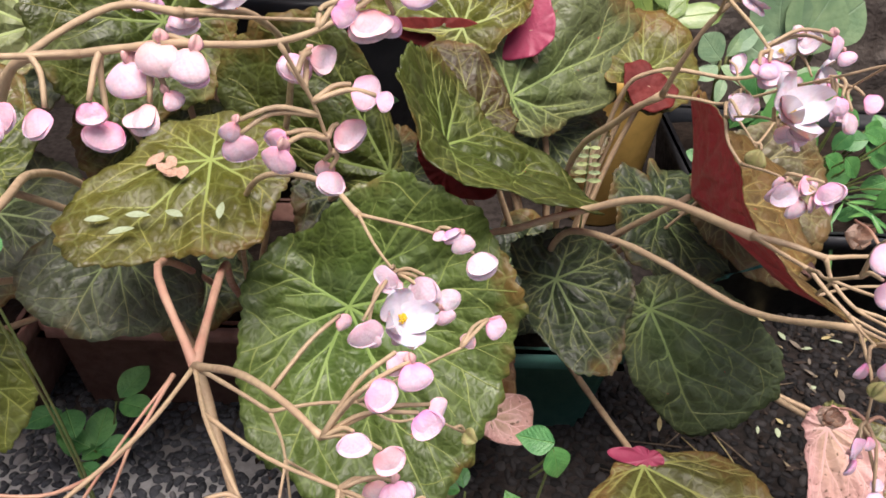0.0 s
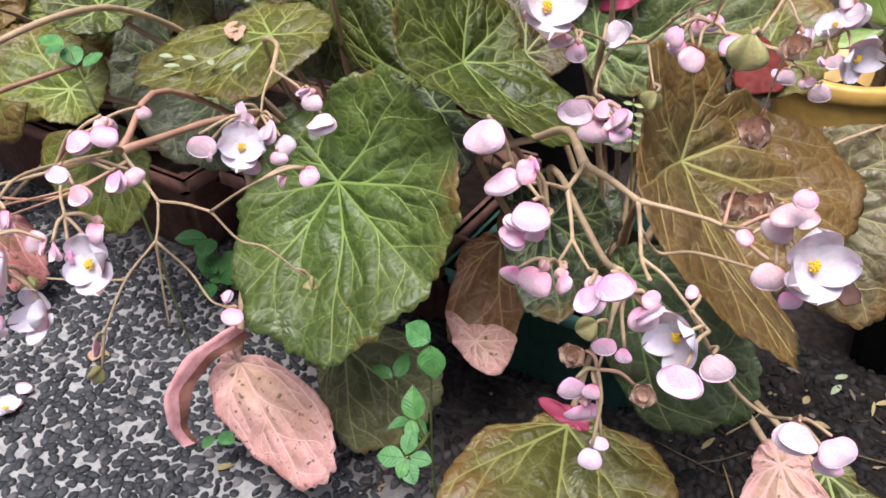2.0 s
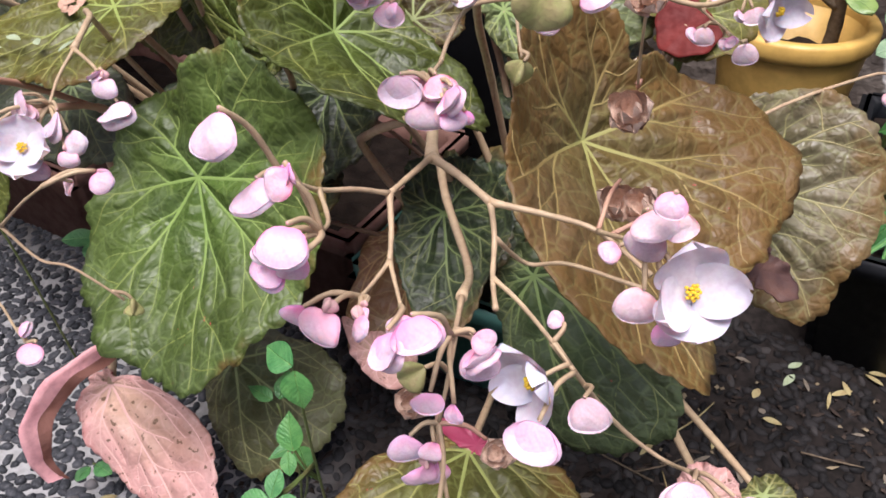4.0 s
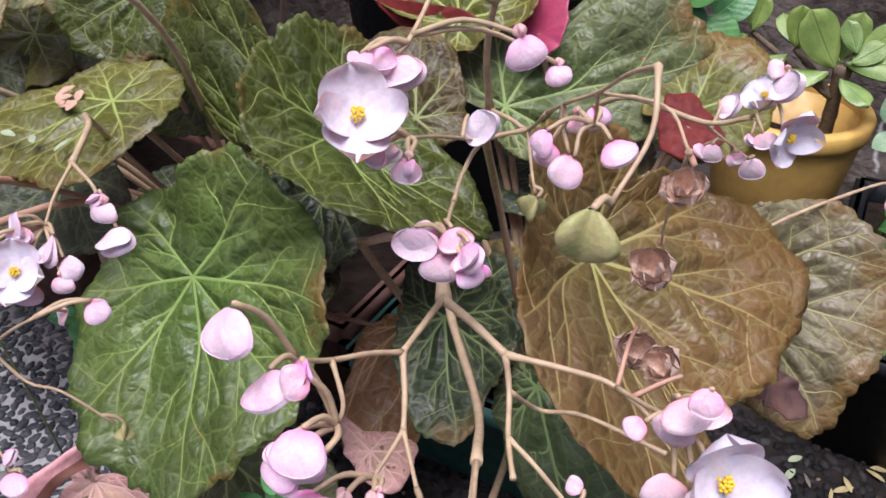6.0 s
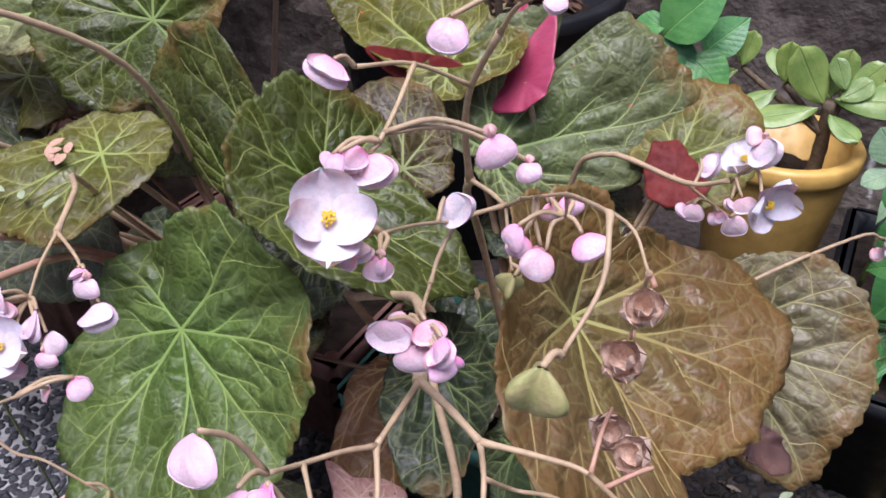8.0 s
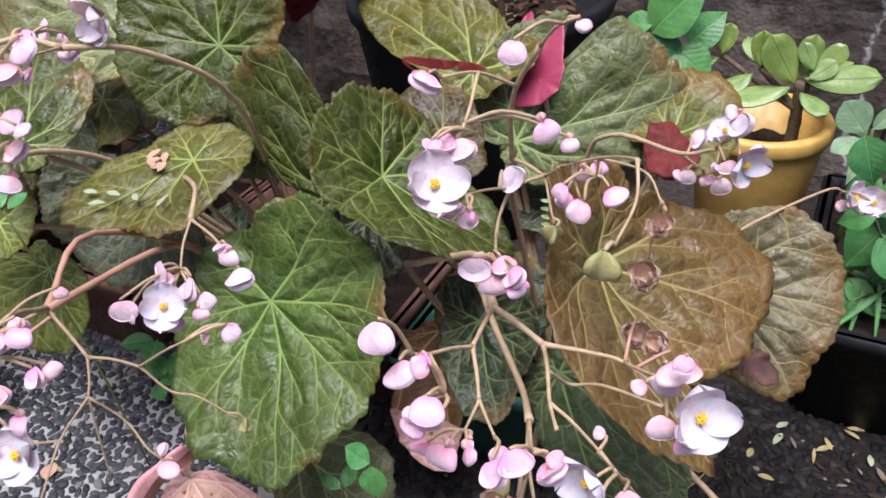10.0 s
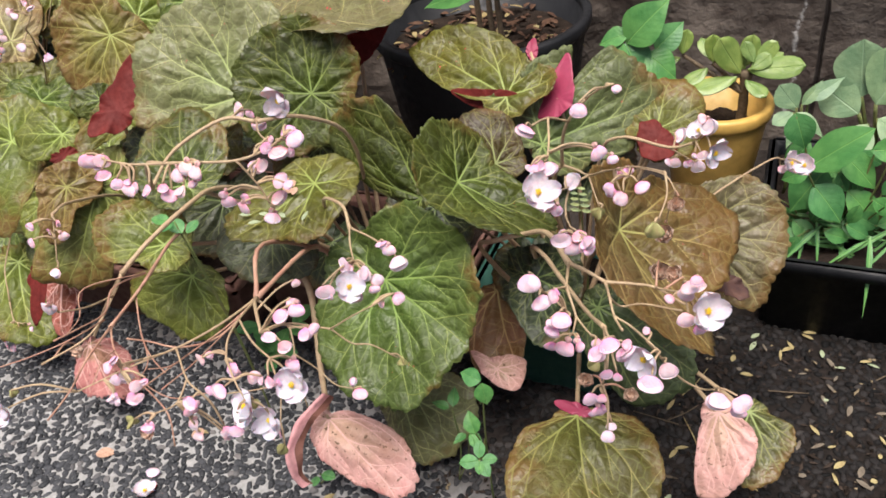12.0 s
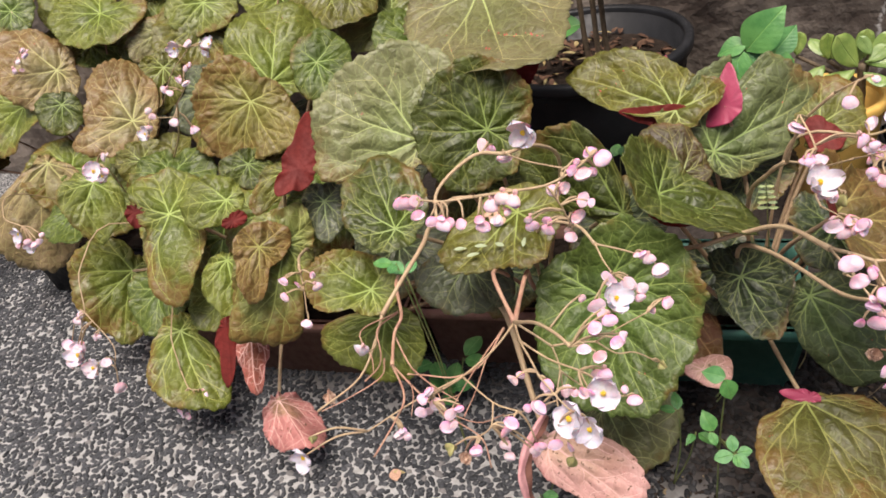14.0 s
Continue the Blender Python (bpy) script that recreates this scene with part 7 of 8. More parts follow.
# the spray beside the yellow pot
plant_spray(begonia_right, [
    (0.0022, 0.0014, [ROOT_RIGHT, (0.120, 0.515, 0.27), (0.140, 0.505, 0.312), (0.185, 0.489, 0.316), (0.205, 0.482, 0.326)]),
    (0.0010, 0.0007, [(0.185, 0.489, 0.316), (0.198, 0.495, 0.305), (0.206, 0.500, 0.298)]),
    (0.0010, 0.0007, [(0.205, 0.482, 0.326), (0.213, 0.478, 0.338), (0.217, 0.476, 0.345)]),
    (0.0017, 0.0010, [ROOT_RIGHT, (0.20, 0.50, 0.24), (0.260, 0.570, 0.262), (0.276, 0.596, 0.252)]),
    (0.0009, 0.0007, [(0.160, 0.360, 0.368), (0.172, 0.345, 0.380), (0.183, 0.335, 0.389), (0.200, 0.300, 0.410), (0.210, 0.282, 0.420)]),
    (0.0009, 0.0006, [(0.210, 0.282, 0.420), (0.213, 0.272, 0.412), (0.211, 0.260, 0.404)]),
    (0.0009, 0.0006, [(0.183, 0.335, 0.389), (0.180, 0.345, 0.378), (0.178, 0.350, 0.372)]),
    (0.0008, 0.0005, [(0.183, 0.335, 0.389), (0.205, 0.315, 0.398), (0.214, 0.304, 0.394)]),
    (0.0007, 0.0005, [(0.214, 0.304, 0.394), (0.208, 0.325, 0.365), (0.206, 0.334, 0.350)]),
], [("b", (0.192, 0.507, 0.318), 0.0140, 0.2), ("b", (0.217, 0.475, 0.345), 0.0165, 0.1), ("f", (0.222, 0.466, 0.328), 0.0250, 0.15), ("b", (0.208, 0.507, 0.289), 0.0150, 0.3), ("b", (0.191, 0.488, 0.302), 0.0125, 0.4), ("b", (0.210, 0.478, 0.350), 0.0100, 0.7),
    ("f", (0.208, 0.488, 0.334), 0.0200, 0.2), ("b", (0.200, 0.495, 0.298), 0.0090, 0.6), ("b", (0.214, 0.470, 0.322), 0.0110, 0.4), ("f", (0.282, 0.598, 0.247), 0.0230, 0.3), ("f", (0.295, 0.600, 0.245), 0.0220, 0.3), ("b", (0.276, 0.598, 0.240), 0.0110, 0.5),
    ("b", (0.176, 0.360, 0.369), 0.0110, 0.8), ("b", (0.169, 0.338, 0.366), 0.0100, 0.8), ("b", (0.176, 0.336, 0.363), 0.0130, 0.5), ("b", (0.188, 0.345, 0.368), 0.0115, 0.8), ("p", (0.209, 0.253, 0.400), 0.0140, 0),
    ("d", (0.205, 0.334, 0.341), 0.0165, 0), ("d", (0.215, 0.300, 0.388), 0.0110, 0)])

# ---- other plants ----
def simple_leaf(name, length, width, bend=0.2, fold=0.15, widest=0.45, thick=0.0006, tip=1.0, heart=0.0):
    """A plain leaf from the origin along +y: (widest: where along it, heart: how far its base lobes reach back)."""
    v, f, u = [], [], []
    nl, nw = 10, 6
    for side in (1, -1):
        base = len(v)
        for i in range(nl + 1):
            t = i / nl
            if t < widest:
                hw = math.sin(0.5 * math.pi * t / widest) ** 0.7
            else:
                hw = max(0.0, math.cos(0.5 * math.pi * (t - widest) / (1 - widest))) ** (0.75 * tip)
            hw = max(hw, 0.02) * width / 2
            for k in range(nw + 1):
                q = 2 * k / nw - 1
                x, y = hw * q, length * t - heart * length * abs(q) * (1 - t) ** 2
                z = fold * abs(x) - bend * length * t * t + (0.5 if side > 0 else -0.5) * thick * (1 - 0.8 * q * q)
                v.append((x, y, z)), u.append((x * 10, y * 10))
        for i in range(nl):
            for k in range(nw):
                a = base + i * (nw + 1) + k
                q = (a, a + 1, a + nw + 2, a + nw + 1)
                f.append(q if side > 0 else tuple(reversed(q)))
    return mesh_of(name, v, f, u, u)


def sprig(plant, mesh, place, d, n, scale, stem_from=None, stem_r=0.0006, stem_mat=None):
    """One leaf of a small plant, and its stalk."""
    ob = new("leaf", mesh)
    m = frame_from(n, d).to_4x4() @ Matrix.Diagonal((scale, scale, scale, 1))
    m.translation = place
    at_pose(ob, m, plant)
    if stem_from is not None:
        a, b = np.array(stem_from, float), np.array(place, float)
        st = link("stem", tube_mesh("stem", [a, (a + b) / 2 + np.array((0.002, -0.003, 0.002)), b], stem_r * 1.3, stem_r, 6, 4), None, (stem_mat or GREENSTEM,))
        st.parent, st.matrix_parent_inverse = plant, world_inverse(plant)
    return ob


GREENSTEM = speckled("green_stem", (0.12, 0.18, 0.05), (0.16, 0.16, 0.06), 80.0, 0.5, 0.35, 0.0003)
WOODY = speckled("woody_stem", (0.16, 0.12, 0.08), (0.10, 0.075, 0.05), 90.0, 0.8, 0.2, 0.0006)
OVAL = simple_leaf("leaf", 1.0, 0.72, 0.12, 0.12, 0.5, 0.02)
HEART = simple_leaf("leaf", 1.0, 0.85, 0.25, 0.18, 0.38, 0.015, 1.4, 0.12)
LANCE = simple_leaf("leaf", 1.0, 0.52, 0.25, 0.20, 0.35, 0.015, 1.6)
SPOON = simple_leaf("leaf", 1.0, 0.64, -0.18, 0.16, 0.64, 0.15, 0.6)
GRASS = simple_leaf("leaf", 1.0, 0.07, 0.35, 0.3, 0.3, 0.006, 1.6)
for me in (OVAL, HEART, LANCE, GRASS):
    me.materials.append(WEED)
SPOON.materials.append(JADE)
RED_LANCE = LANCE.copy()
RED_LANCE.materials[0] = REDLEAF
wr = random.Random(5)


def weed(root, tops, size, mesh, label, spread=1.0, name="weed"):
    """A seedling: a thin stem to each whorl, with pairs of leaves round it."""
    e = tagged(empty_at(name, root), label, "weed", "weeds among the begonias")
    for t in tops:
        st = link("stem", tube_mesh("stem", [root, (np.array(root) + np.array(t)) / 2 + np.array((0.004, 0.002, 0)), t], 0.0009, 0.0007, 6, 5), None, (GREENSTEM,))
        st.parent, st.matrix_parent_inverse = e, world_inverse(e)
        a0 = wr.uniform(0, 6.3)
        for k in range(2 if t is tops[0] else 2 if t is tops[1] else 3):
            a = a0 + k * 1.35
            d = (math.cos(a), math.sin(a), 0.25 + 0.2 * (k % 2))
            p = (t[0] + 0.003 * math.cos(a), t[1] + 0.003 * math.sin(a), t[2] + 0.001 * k)
            sprig(e, mesh, p, d, (-0.3 * math.cos(a) + 0.1, -0.3 * math.sin(a) - 0.2, 1), size * wr.uniform(0.7, 1.1) * spread)
    return e


seedling = tagged(empty_at("weed", (0.062, 0.330, 0.0)), "bright green seedling with small oval leaves beside the large leaf", "weed", "weeds among the begonias")
st = link("stem", tube_mesh("stem", [(0.062, 0.330, 0.0), (0.066, 0.320, 0.10), (0.072, 0.312, 0.180)], 0.0010, 0.0007, 6, 6), None, (GREENSTEM,))
st.parent, st.matrix_parent_inverse = seedling, world_inverse(seedling)
for p, d, n, k in (((0.078, 0.275, 0.136), (-0.9, -0.3, -0.1), (0.1, -0.5, 0.85), 0.020), ((0.079, 0.274, 0.137), (0.7, -0.6, -0.1), (0.0, -0.4, 0.9), 0.018), ((0.078, 0.276, 0.138), (-0.1, 0.6, 0.6), (0.1, -0.7, 0.7), 0.017),
                   ((0.080, 0.273, 0.139), (0.2, -0.9, -0.2), (0.1, -0.4, 0.9), 0.013), ((0.081, 0.276, 0.138), (0.9, 0.2, 0.1), (0.0, -0.5, 0.9), 0.015), ((0.060, 0.312, 0.124), (-0.3, 0.1, 0.8), (0.2, -0.85, 0.5), 0.022),
                   ((0.058, 0.310, 0.122), (0.5, -0.7, -0.3), (0.2, -0.5, 0.8), 0.015), ((0.072, 0.312, 0.184), (0.3, -0.4, -0.8), (0.3, -0.8, 0.4), 0.023), ((0.070, 0.312, 0.190), (-0.9, 0.0, 0.2), (0.0, -0.7, 0.7), 0.022)):
    sprig(seedling, OVAL if k < 0.021 else HEART, p, d, n, 0.82 * k, (0.064, 0.322, p[2] - 0.035), 0.0006)
weed((-0.250, 0.440, 0.0), [(-0.262, 0.448, 0.055), (-0.225, 0.452, 0.060), (-0.240, 0.430, 0.030), (-0.252, 0.425, 0.022)], 0.029, OVAL, "small green seedlings with round leaves on the dark ground")
weed((-0.205, 0.360, 0.0), [(-0.210, 0.330, 0.292), (-0.202, 0.328, 0.280)], 0.019, OVAL, "small fresh green seedling pushing up between the begonia leaves")
weed((-0.115, 0.300, 0.0), [(-0.105, 0.292, 0.030), (-0.090, 0.300, 0.045)], 0.016, OVAL, "tiny seedling on the paving by the pink leaf")
weed((-0.06, 0.62, 0.10), [(-0.045, 0.610, 0.235), (-0.055, 0.622, 0.228)], 0.018, OVAL, "small green seedling in front of the black pot")
weed((0.02, 0.345, 0.0), [(0.030, 0.335, 0.118), (0.045, 0.330, 0.098)], 0.019, LANCE, "thin green seedling under the large leaf")

# a small feathery seedling behind the flower stalks
feather = tagged(empty_at("weed", (0.112, 0.512, 0.078)), "pale green seedling with small paired leaflets", "weed", "weeds among the begonias")
PALEWEED = plain_leaf_material("pale_weed_leaf", (0.26, 0.36, 0.17), (0.36, 0.46, 0.24), 0.5, (0.4, 0.5, 0.3), 0.0)
LEAFLET = simple_leaf("leaf", 1.0, 0.34, 0.1, 0.1, 0.5, 0.02)
LEAFLET.materials.append(PALEWEED)
st = link("stem", tube_mesh("stem", [(0.112, 0.512, 0.078), (0.112, 0.508, 0.16), (0.108, 0.500, 0.234), (0.106, 0.496, 0.266)], 0.0009, 0.0005, 6, 5), None, (GREENSTEM,))
st.parent, st.matrix_parent_inverse = feather, world_inverse(feather)
for k in range(5):
    for hand in (-1, 1):
        sprig(feather, LEAFLET, (0.1085 - 0.0005 * k, 0.499 - 0.0008 * k, 0.236 + 0.0066 * k), (hand, -0.2, 0.15), (0.0, -0.8, 0.6), 0.0100 - 0.0007 * k)

# a plant label stuck in the soil under the brown leaf
bm = bmesh.new()
for i in range(9):
    for j in range(7):
        u, v = i / 8 - 0.5, j / 6 - 0.5
        f = (0.0, 0.3, 0.6, 0.82, 0.85, 0.92, 1.0)[j]
        bm.verts.new((0.150 + 0.074 * f + (0.015 if j > 3 else 0.003) * u, 0.555 - 0.100 * f + 0.003 * math.sin(3 * u + 2 * v), 0.075 + 0.127 * f))
bm.verts.ensure_lookup_table()
for i in range(8):
    for j in range(6):
        bm.faces.new([bm.verts[q] for q in (i * 7 + j, i * 7 + 7 + j, i * 7 + 8 + j, i * 7 + j + 1)])
bmesh.ops.solidify(bm, geom=bm.faces[:], thickness=0.0008)
TURQUOISE = speckled("turquoise_plastic", (0.04, 0.36, 0.38), (0.07, 0.44, 0.45), 60.0, 0.35, 0.5, 0.0003)
tagged(part("plant_label", bm, TURQUOISE), "turquoise plastic plant label under the brown leaf", "plant label")


# jade plant in the yellow pot
def span_leaf(plant, mesh, base, tip, n, wide=1.0, stem_from=None, stem_r=0.001, stem_mat=None):
    """One leaf from its base to its tip, wider or narrower than the plain form."""
    p, q = Vector(base), Vector(tip)
    k = (q - p).length
    ob = new("leaf", mesh)
    m = frame_from(n, q - p).to_4x4() @ Matrix.Diagonal((k * wide, k, k, 1))
    m.translation = p
    at_pose(ob, m, plant)
    if stem_from is not None:
        c, d = np.array(stem_from, float), np.array(base, float)
        st = link("stem", tube_mesh("stem", [c, (c + d) / 2 + np.array((0.004, -0.003, 0.012)), d], stem_r * 1.3, stem_r, 6, 5), None, (stem_mat or GREENSTEM,))
        st.parent, st.matrix_parent_inverse = plant, world_inverse(plant)


jade = tagged(empty_at("jade_plant", (0.223, 0.824, 0.154)), "jade plant with thick green leaves in a yellow pot", "succulent")
for top, r in (((0.224, 0.822, 0.234), 0.0066), ((0.187, 0.832, 0.238), 0.0036), ((0.151, 0.837, 0.244), 0.0030), ((0.232, 0.823, 0.244), 0.0034)):
    low = (0.225, 0.824, 0.150) if r > 0.005 else (0.224, 0.823, 0.206)
    st = link("stem", tube_mesh("stem", [low, ((low[0] + top[0]) / 2 + 0.002, 0.826, (low[2] + top[2]) / 2), top], r, r * 0.75, 9, 6), None, (WOODY,))
    st.parent, st.matrix_parent_inverse = jade, world_inverse(jade)
for p, q, n, w in (((0.227, 0.822, 0.235), (0.286, 0.813, 0.250), (0.0, -0.65, 0.75), 0.72), ((0.219, 0.823, 0.230), (0.191, 0.817, 0.274), (0.4, -0.85, 0.3), 0.95), ((0.223, 0.829, 0.235), (0.229, 0.837, 0.272), (0.1, -0.9, 0.35), 0.9),
                   ((0.231, 0.817, 0.238), (0.239, 0.805, 0.260), (0.0, -0.7, 0.7), 1.1), ((0.235, 0.827, 0.242), (0.255, 0.833, 0.266), (0.2, -0.8, 0.5), 0.95), ((0.226, 0.817, 0.224), (0.251, 0.801, 0.210), (0.2, -0.5, 0.85), 0.9),
                   ((0.217, 0.819, 0.226), (0.171, 0.799, 0.208), (-0.1, -0.5, 0.85), 0.7), ((0.187, 0.829, 0.240), (0.187, 0.823, 0.272), (0.2, -0.9, 0.3), 0.95), ((0.183, 0.823, 0.234), (0.161, 0.807, 0.214), (-0.2, -0.6, 0.8), 0.9),
                   ((0.187, 0.832, 0.240), (0.207, 0.821, 0.262), (0.0, -0.8, 0.6), 0.8), ((0.151, 0.834, 0.246), (0.155, 0.829, 0.274), (0.1, -0.85, 0.45), 1.0), ((0.149, 0.832, 0.242), (0.125, 0.819, 0.238), (-0.1, -0.6, 0.8), 0.9),
                   ((0.223, 0.837, 0.226), (0.201, 0.867, 0.244), (-0.1, -0.3, 0.95), 0.8), ((0.229, 0.837, 0.232), (0.263, 0.859, 0.238), (0.1, -0.2, 0.95), 0.8), ((0.187, 0.839, 0.238), (0.169, 0.863, 0.256), (0.0, -0.3, 0.95), 0.8), ((0.233, 0.819, 0.246), (0.223, 0.805, 0.266), (-0.2, -0.8, 0.5), 0.9)):
    span_leaf(jade, SPOON, p, q, n, w)

# plants along the wall
climber = tagged(empty_at("leafy_weed", (0.10, 0.86, 0.0)), "green weed with pointed leaves against the wall", "weed")
for p, q, n, w in (((0.095, 0.800, 0.277), (0.130, 0.796, 0.324), (-0.3, -0.9, 0.2), 1.0), ((0.092, 0.800, 0.268), (0.112, 0.785, 0.230), (0.2, -0.75, 0.6), 1.15), ((0.088, 0.805, 0.280), (0.058, 0.792, 0.284), (-0.1, -0.6, 0.8), 1.0), ((0.118, 0.800, 0.257), (0.152, 0.790, 0.238), (0.2, -0.7, 0.65), 1.1),
                   ((0.085, 0.795, 0.270), (0.070, 0.775, 0.240), (-0.2, -0.7, 0.6), 1.1), ((0.125, 0.815, 0.262), (0.150, 0.812, 0.292), (0.1, -0.9, 0.35), 1.0), ((0.110, 0.800, 0.240), (0.095, 0.780, 0.212), (0.0, -0.7, 0.7), 1.0)):
    span_leaf(climber, HEART, p, q, n, w, (0.10, 0.85, 0.10), 0.0012)
bush = tagged(empty_at("leafy_weed", (0.32, 0.70, 0.08)), "fresh green leafy plant and grass in the black planter", "weed")
for p, q, n, w in (((0.301, 0.690, 0.188), (0.358, 0.674, 0.262), (-0.55, -0.75, 0.4), 0.72), ((0.284, 0.705, 0.240), (0.302, 0.690, 0.200), (0.1, -0.9, 0.3), 1.0), ((0.318, 0.700, 0.180), (0.286, 0.680, 0.128), (-0.1, -0.8, 0.55), 1.0), ((0.314, 0.682, 0.170), (0.352, 0.664, 0.136), (0.2, -0.75, 0.6), 1.05),
                   ((0.338, 0.720, 0.190), (0.385, 0.700, 0.160), (0.2, -0.7, 0.6), 0.8), ((0.330, 0.715, 0.160), (0.312, 0.690, 0.112), (0.0, -0.8, 0.6), 0.9), ((0.350, 0.710, 0.150), (0.395, 0.685, 0.125), (0.2, -0.7, 0.6), 0.8), ((0.365, 0.720, 0.200), (0.410, 0.705, 0.215), (0.2, -0.8, 0.5), 0.8),
                   ((0.300, 0.720, 0.200), (0.276, 0.705, 0.170), (-0.2, -0.7, 0.6), 0.9), ((0.300, 0.690, 0.120), (0.330, 0.668, 0.105), (0.1, -0.6, 0.8), 0.8), ((0.380, 0.700, 0.120), (0.420, 0.690, 0.150), (0.1, -0.8, 0.5), 0.7), ((0.420, 0.720, 0.170), (0.455, 0.700, 0.130), (0.3, -0.8, 0.5), 0.9)):
    q = tuple(a + (b - a) * 0.80 for a, b in zip(p, q))
    span_leaf(bush, HEART if w > 0.75 else OVAL, p, q, n, w, (0.335 + 0.3 * (p[0] - 0.335), 0.72, 0.085), 0.0011)
for k in range(46):
    p = (wr.uniform(0.272, 0.45), wr.uniform(0.665, 0.74), wr.uniform(0.10, 0.20))
    a = wr.uniform(0, 6.3)
    q = (p[0] + 0.026 * math.cos(a), p[1] - 0.012, p[2] + 0.020 * math.sin(a))
    span_leaf(bush, OVAL if k % 3 else HEART, p, q, (0.3 * math.cos(a), -0.75, 0.5 + 0.3 * math.sin(a)), wr.uniform(0.7, 1.0), (0.34 + 0.4 * (p[0] - 0.34), 0.72, 0.085), 0.0009)
for k in range(38):
    a = wr.uniform(0, 6.3)
    sprig(bush, GRASS, (wr.uniform(0.31, 0.44), wr.uniform(0.675, 0.72), wr.uniform(0.095, 0.125)), (math.cos(a), -abs(math.sin(a)) * 0.6, wr.uniform(0.2, 0.9)), (0.1, -0.5, 0.9), wr.uniform(0.045, 0.085))
TEALLEAF = plain_leaf_material("teal_leaf", (0.105, 0.20, 0.120), (0.165, 0.27, 0.165), 0.5, (0.22, 0.33, 0.20), 0.08)
ROUND = simple_leaf("leaf", 1.0, 0.95, -0.1, 0.12, 0.55, 0.05)
ROUND.materials.append(TEALLEAF)
PALE_LANCE = LANCE.copy()
PALE_LANCE.materials[0] = TEALLEAF
cabbage = tagged(empty_at("succulent_plant", (0.37, 0.82, 0.085)), "pale blue-green plant with broad round leaves", "succulent")
for p, q, n, w in (((0.350, 0.812, 0.215), (0.338, 0.800, 0.275), (-0.2, -0.9, 0.3), 1.0), ((0.365, 0.805, 0.210), (0.395, 0.795, 0.275), (0.1, -0.9, 0.35), 1.0), ((0.350, 0.800, 0.200), (0.312, 0.785, 0.232), (-0.3, -0.8, 0.5), 0.9), ((0.370, 0.800, 0.195), (0.410, 0.780, 0.180), (0.2, -0.7, 0.7), 0.9),
                   ((0.360, 0.795, 0.190), (0.345, 0.770, 0.160), (-0.1, -0.7, 0.7), 0.9), ((0.390, 0.820, 0.220), (0.430, 0.812, 0.262), (0.1, -0.9, 0.4), 1.0)):
    span_leaf(cabbage, ROUND, p, q, n, w, (0.37, 0.82, 0.085), 0.0022)
pale = tagged(empty_at("succulent_plant", (0.285, 0.80, 0.085)), "pale green small-leaved plant beside the yellow pot", "succulent")
for p, q, n, w in (((0.285, 0.785, 0.210), (0.268, 0.776, 0.236), (0.1, -0.9, 0.4), 1.0), ((0.290, 0.785, 0.214), (0.310, 0.778, 0.240), (0.2, -0.9, 0.3), 0.5), ((0.285, 0.782, 0.205), (0.318, 0.765, 0.190), (0.1, -0.5, 0.85), 0.45), ((0.282, 0.782, 0.205), (0.262, 0.768, 0.198), (-0.2, -0.6, 0.8), 0.8),
                   ((0.296, 0.790, 0.218), (0.326, 0.786, 0.250), (0.0, -0.8, 0.5), 0.4), ((0.286, 0.795, 0.200), (0.270, 0.800, 0.228), (-0.1, -0.8, 0.5), 0.6), ((0.288, 0.775, 0.195), (0.280, 0.755, 0.175), (0.0, -0.6, 0.8), 0.6)):
    span_leaf(pale, ROUND if w > 0.7 else PALE_LANCE, p, q, n, w if w > 0.7 else 0.8, (0.286, 0.80, 0.085), 0.0014)

# red-leaved plant in the black pot
red_plant = tagged(empty_at("red_leaf_plant", (-0.10, 0.865, 0.222)), "red and green leaved plant in the large black pot", "potted plant")
for top in ((-0.120, 0.860, 0.380), (-0.092, 0.862, 0.380), (-0.104, 0.872, 0.390)):
    st = link("stem", tube_mesh("stem", [(top[0] + 0.008, 0.862, 0.220), (top[0] + 0.003, 0.862, 0.28), top], 0.0042, 0.0034, 9, 6), None, (WOODY,))
    st.parent, st.matrix_parent_inverse = red_plant, world_inverse(red_plant)
for p, d, n, s, me in (((-0.118, 0.858, 0.383), (-0.85, -0.2, 0.1), (0.0, -0.85, 0.5), 0.075, RED_LANCE), ((-0.13, 0.862, 0.397), (-0.5, -0.2, 0.6), (-0.1, -0.9, 0.4), 0.070, RED_LANCE), ((-0.092, 0.855, 0.381), (0.75, -0.5, 0.25), (0.1, -0.4, 0.9), 0.062, HEART),
                       ((-0.095, 0.85, 0.383), (0.25, -0.8, -0.05), (0.1, -0.3, 0.9), 0.050, RED_LANCE), ((-0.09, 0.87, 0.387), (0.9, 0.1, 0.2), (0, -0.5, 0.9), 0.070, LANCE), 
                       ((-0.120, 0.870, 0.300), (-0.9, -0.1, 0.0), (0, -0.5, 0.9), 0.08, LANCE), ((-0.104, 0.87, 0.395), (0.1, 0.5, 0.8), (0, -0.8, 0.5), 0.06, RED_LANCE)):
    sprig(red_plant, me, p, d, n, s)


# ---- litter ----
def litter(place, length, width, rot, tilt=0.0, material=None, label="dry straw-coloured leaflet", up=(0, 0, 1)):
    me = simple_leaf("fallen_leaf", length, width, 0.1, 0.15, 0.45, 0.0004)
    ob = link("fallen_leaf", me, None, (material or STRAW,))
    m = frame_from(up, (math.cos(rot), math.sin(rot), tilt)).to_4x4()
    m.translation = place
    ob.matrix_basis = m
    return tagged(ob, label, "fallen leaf", "fallen leaflets")


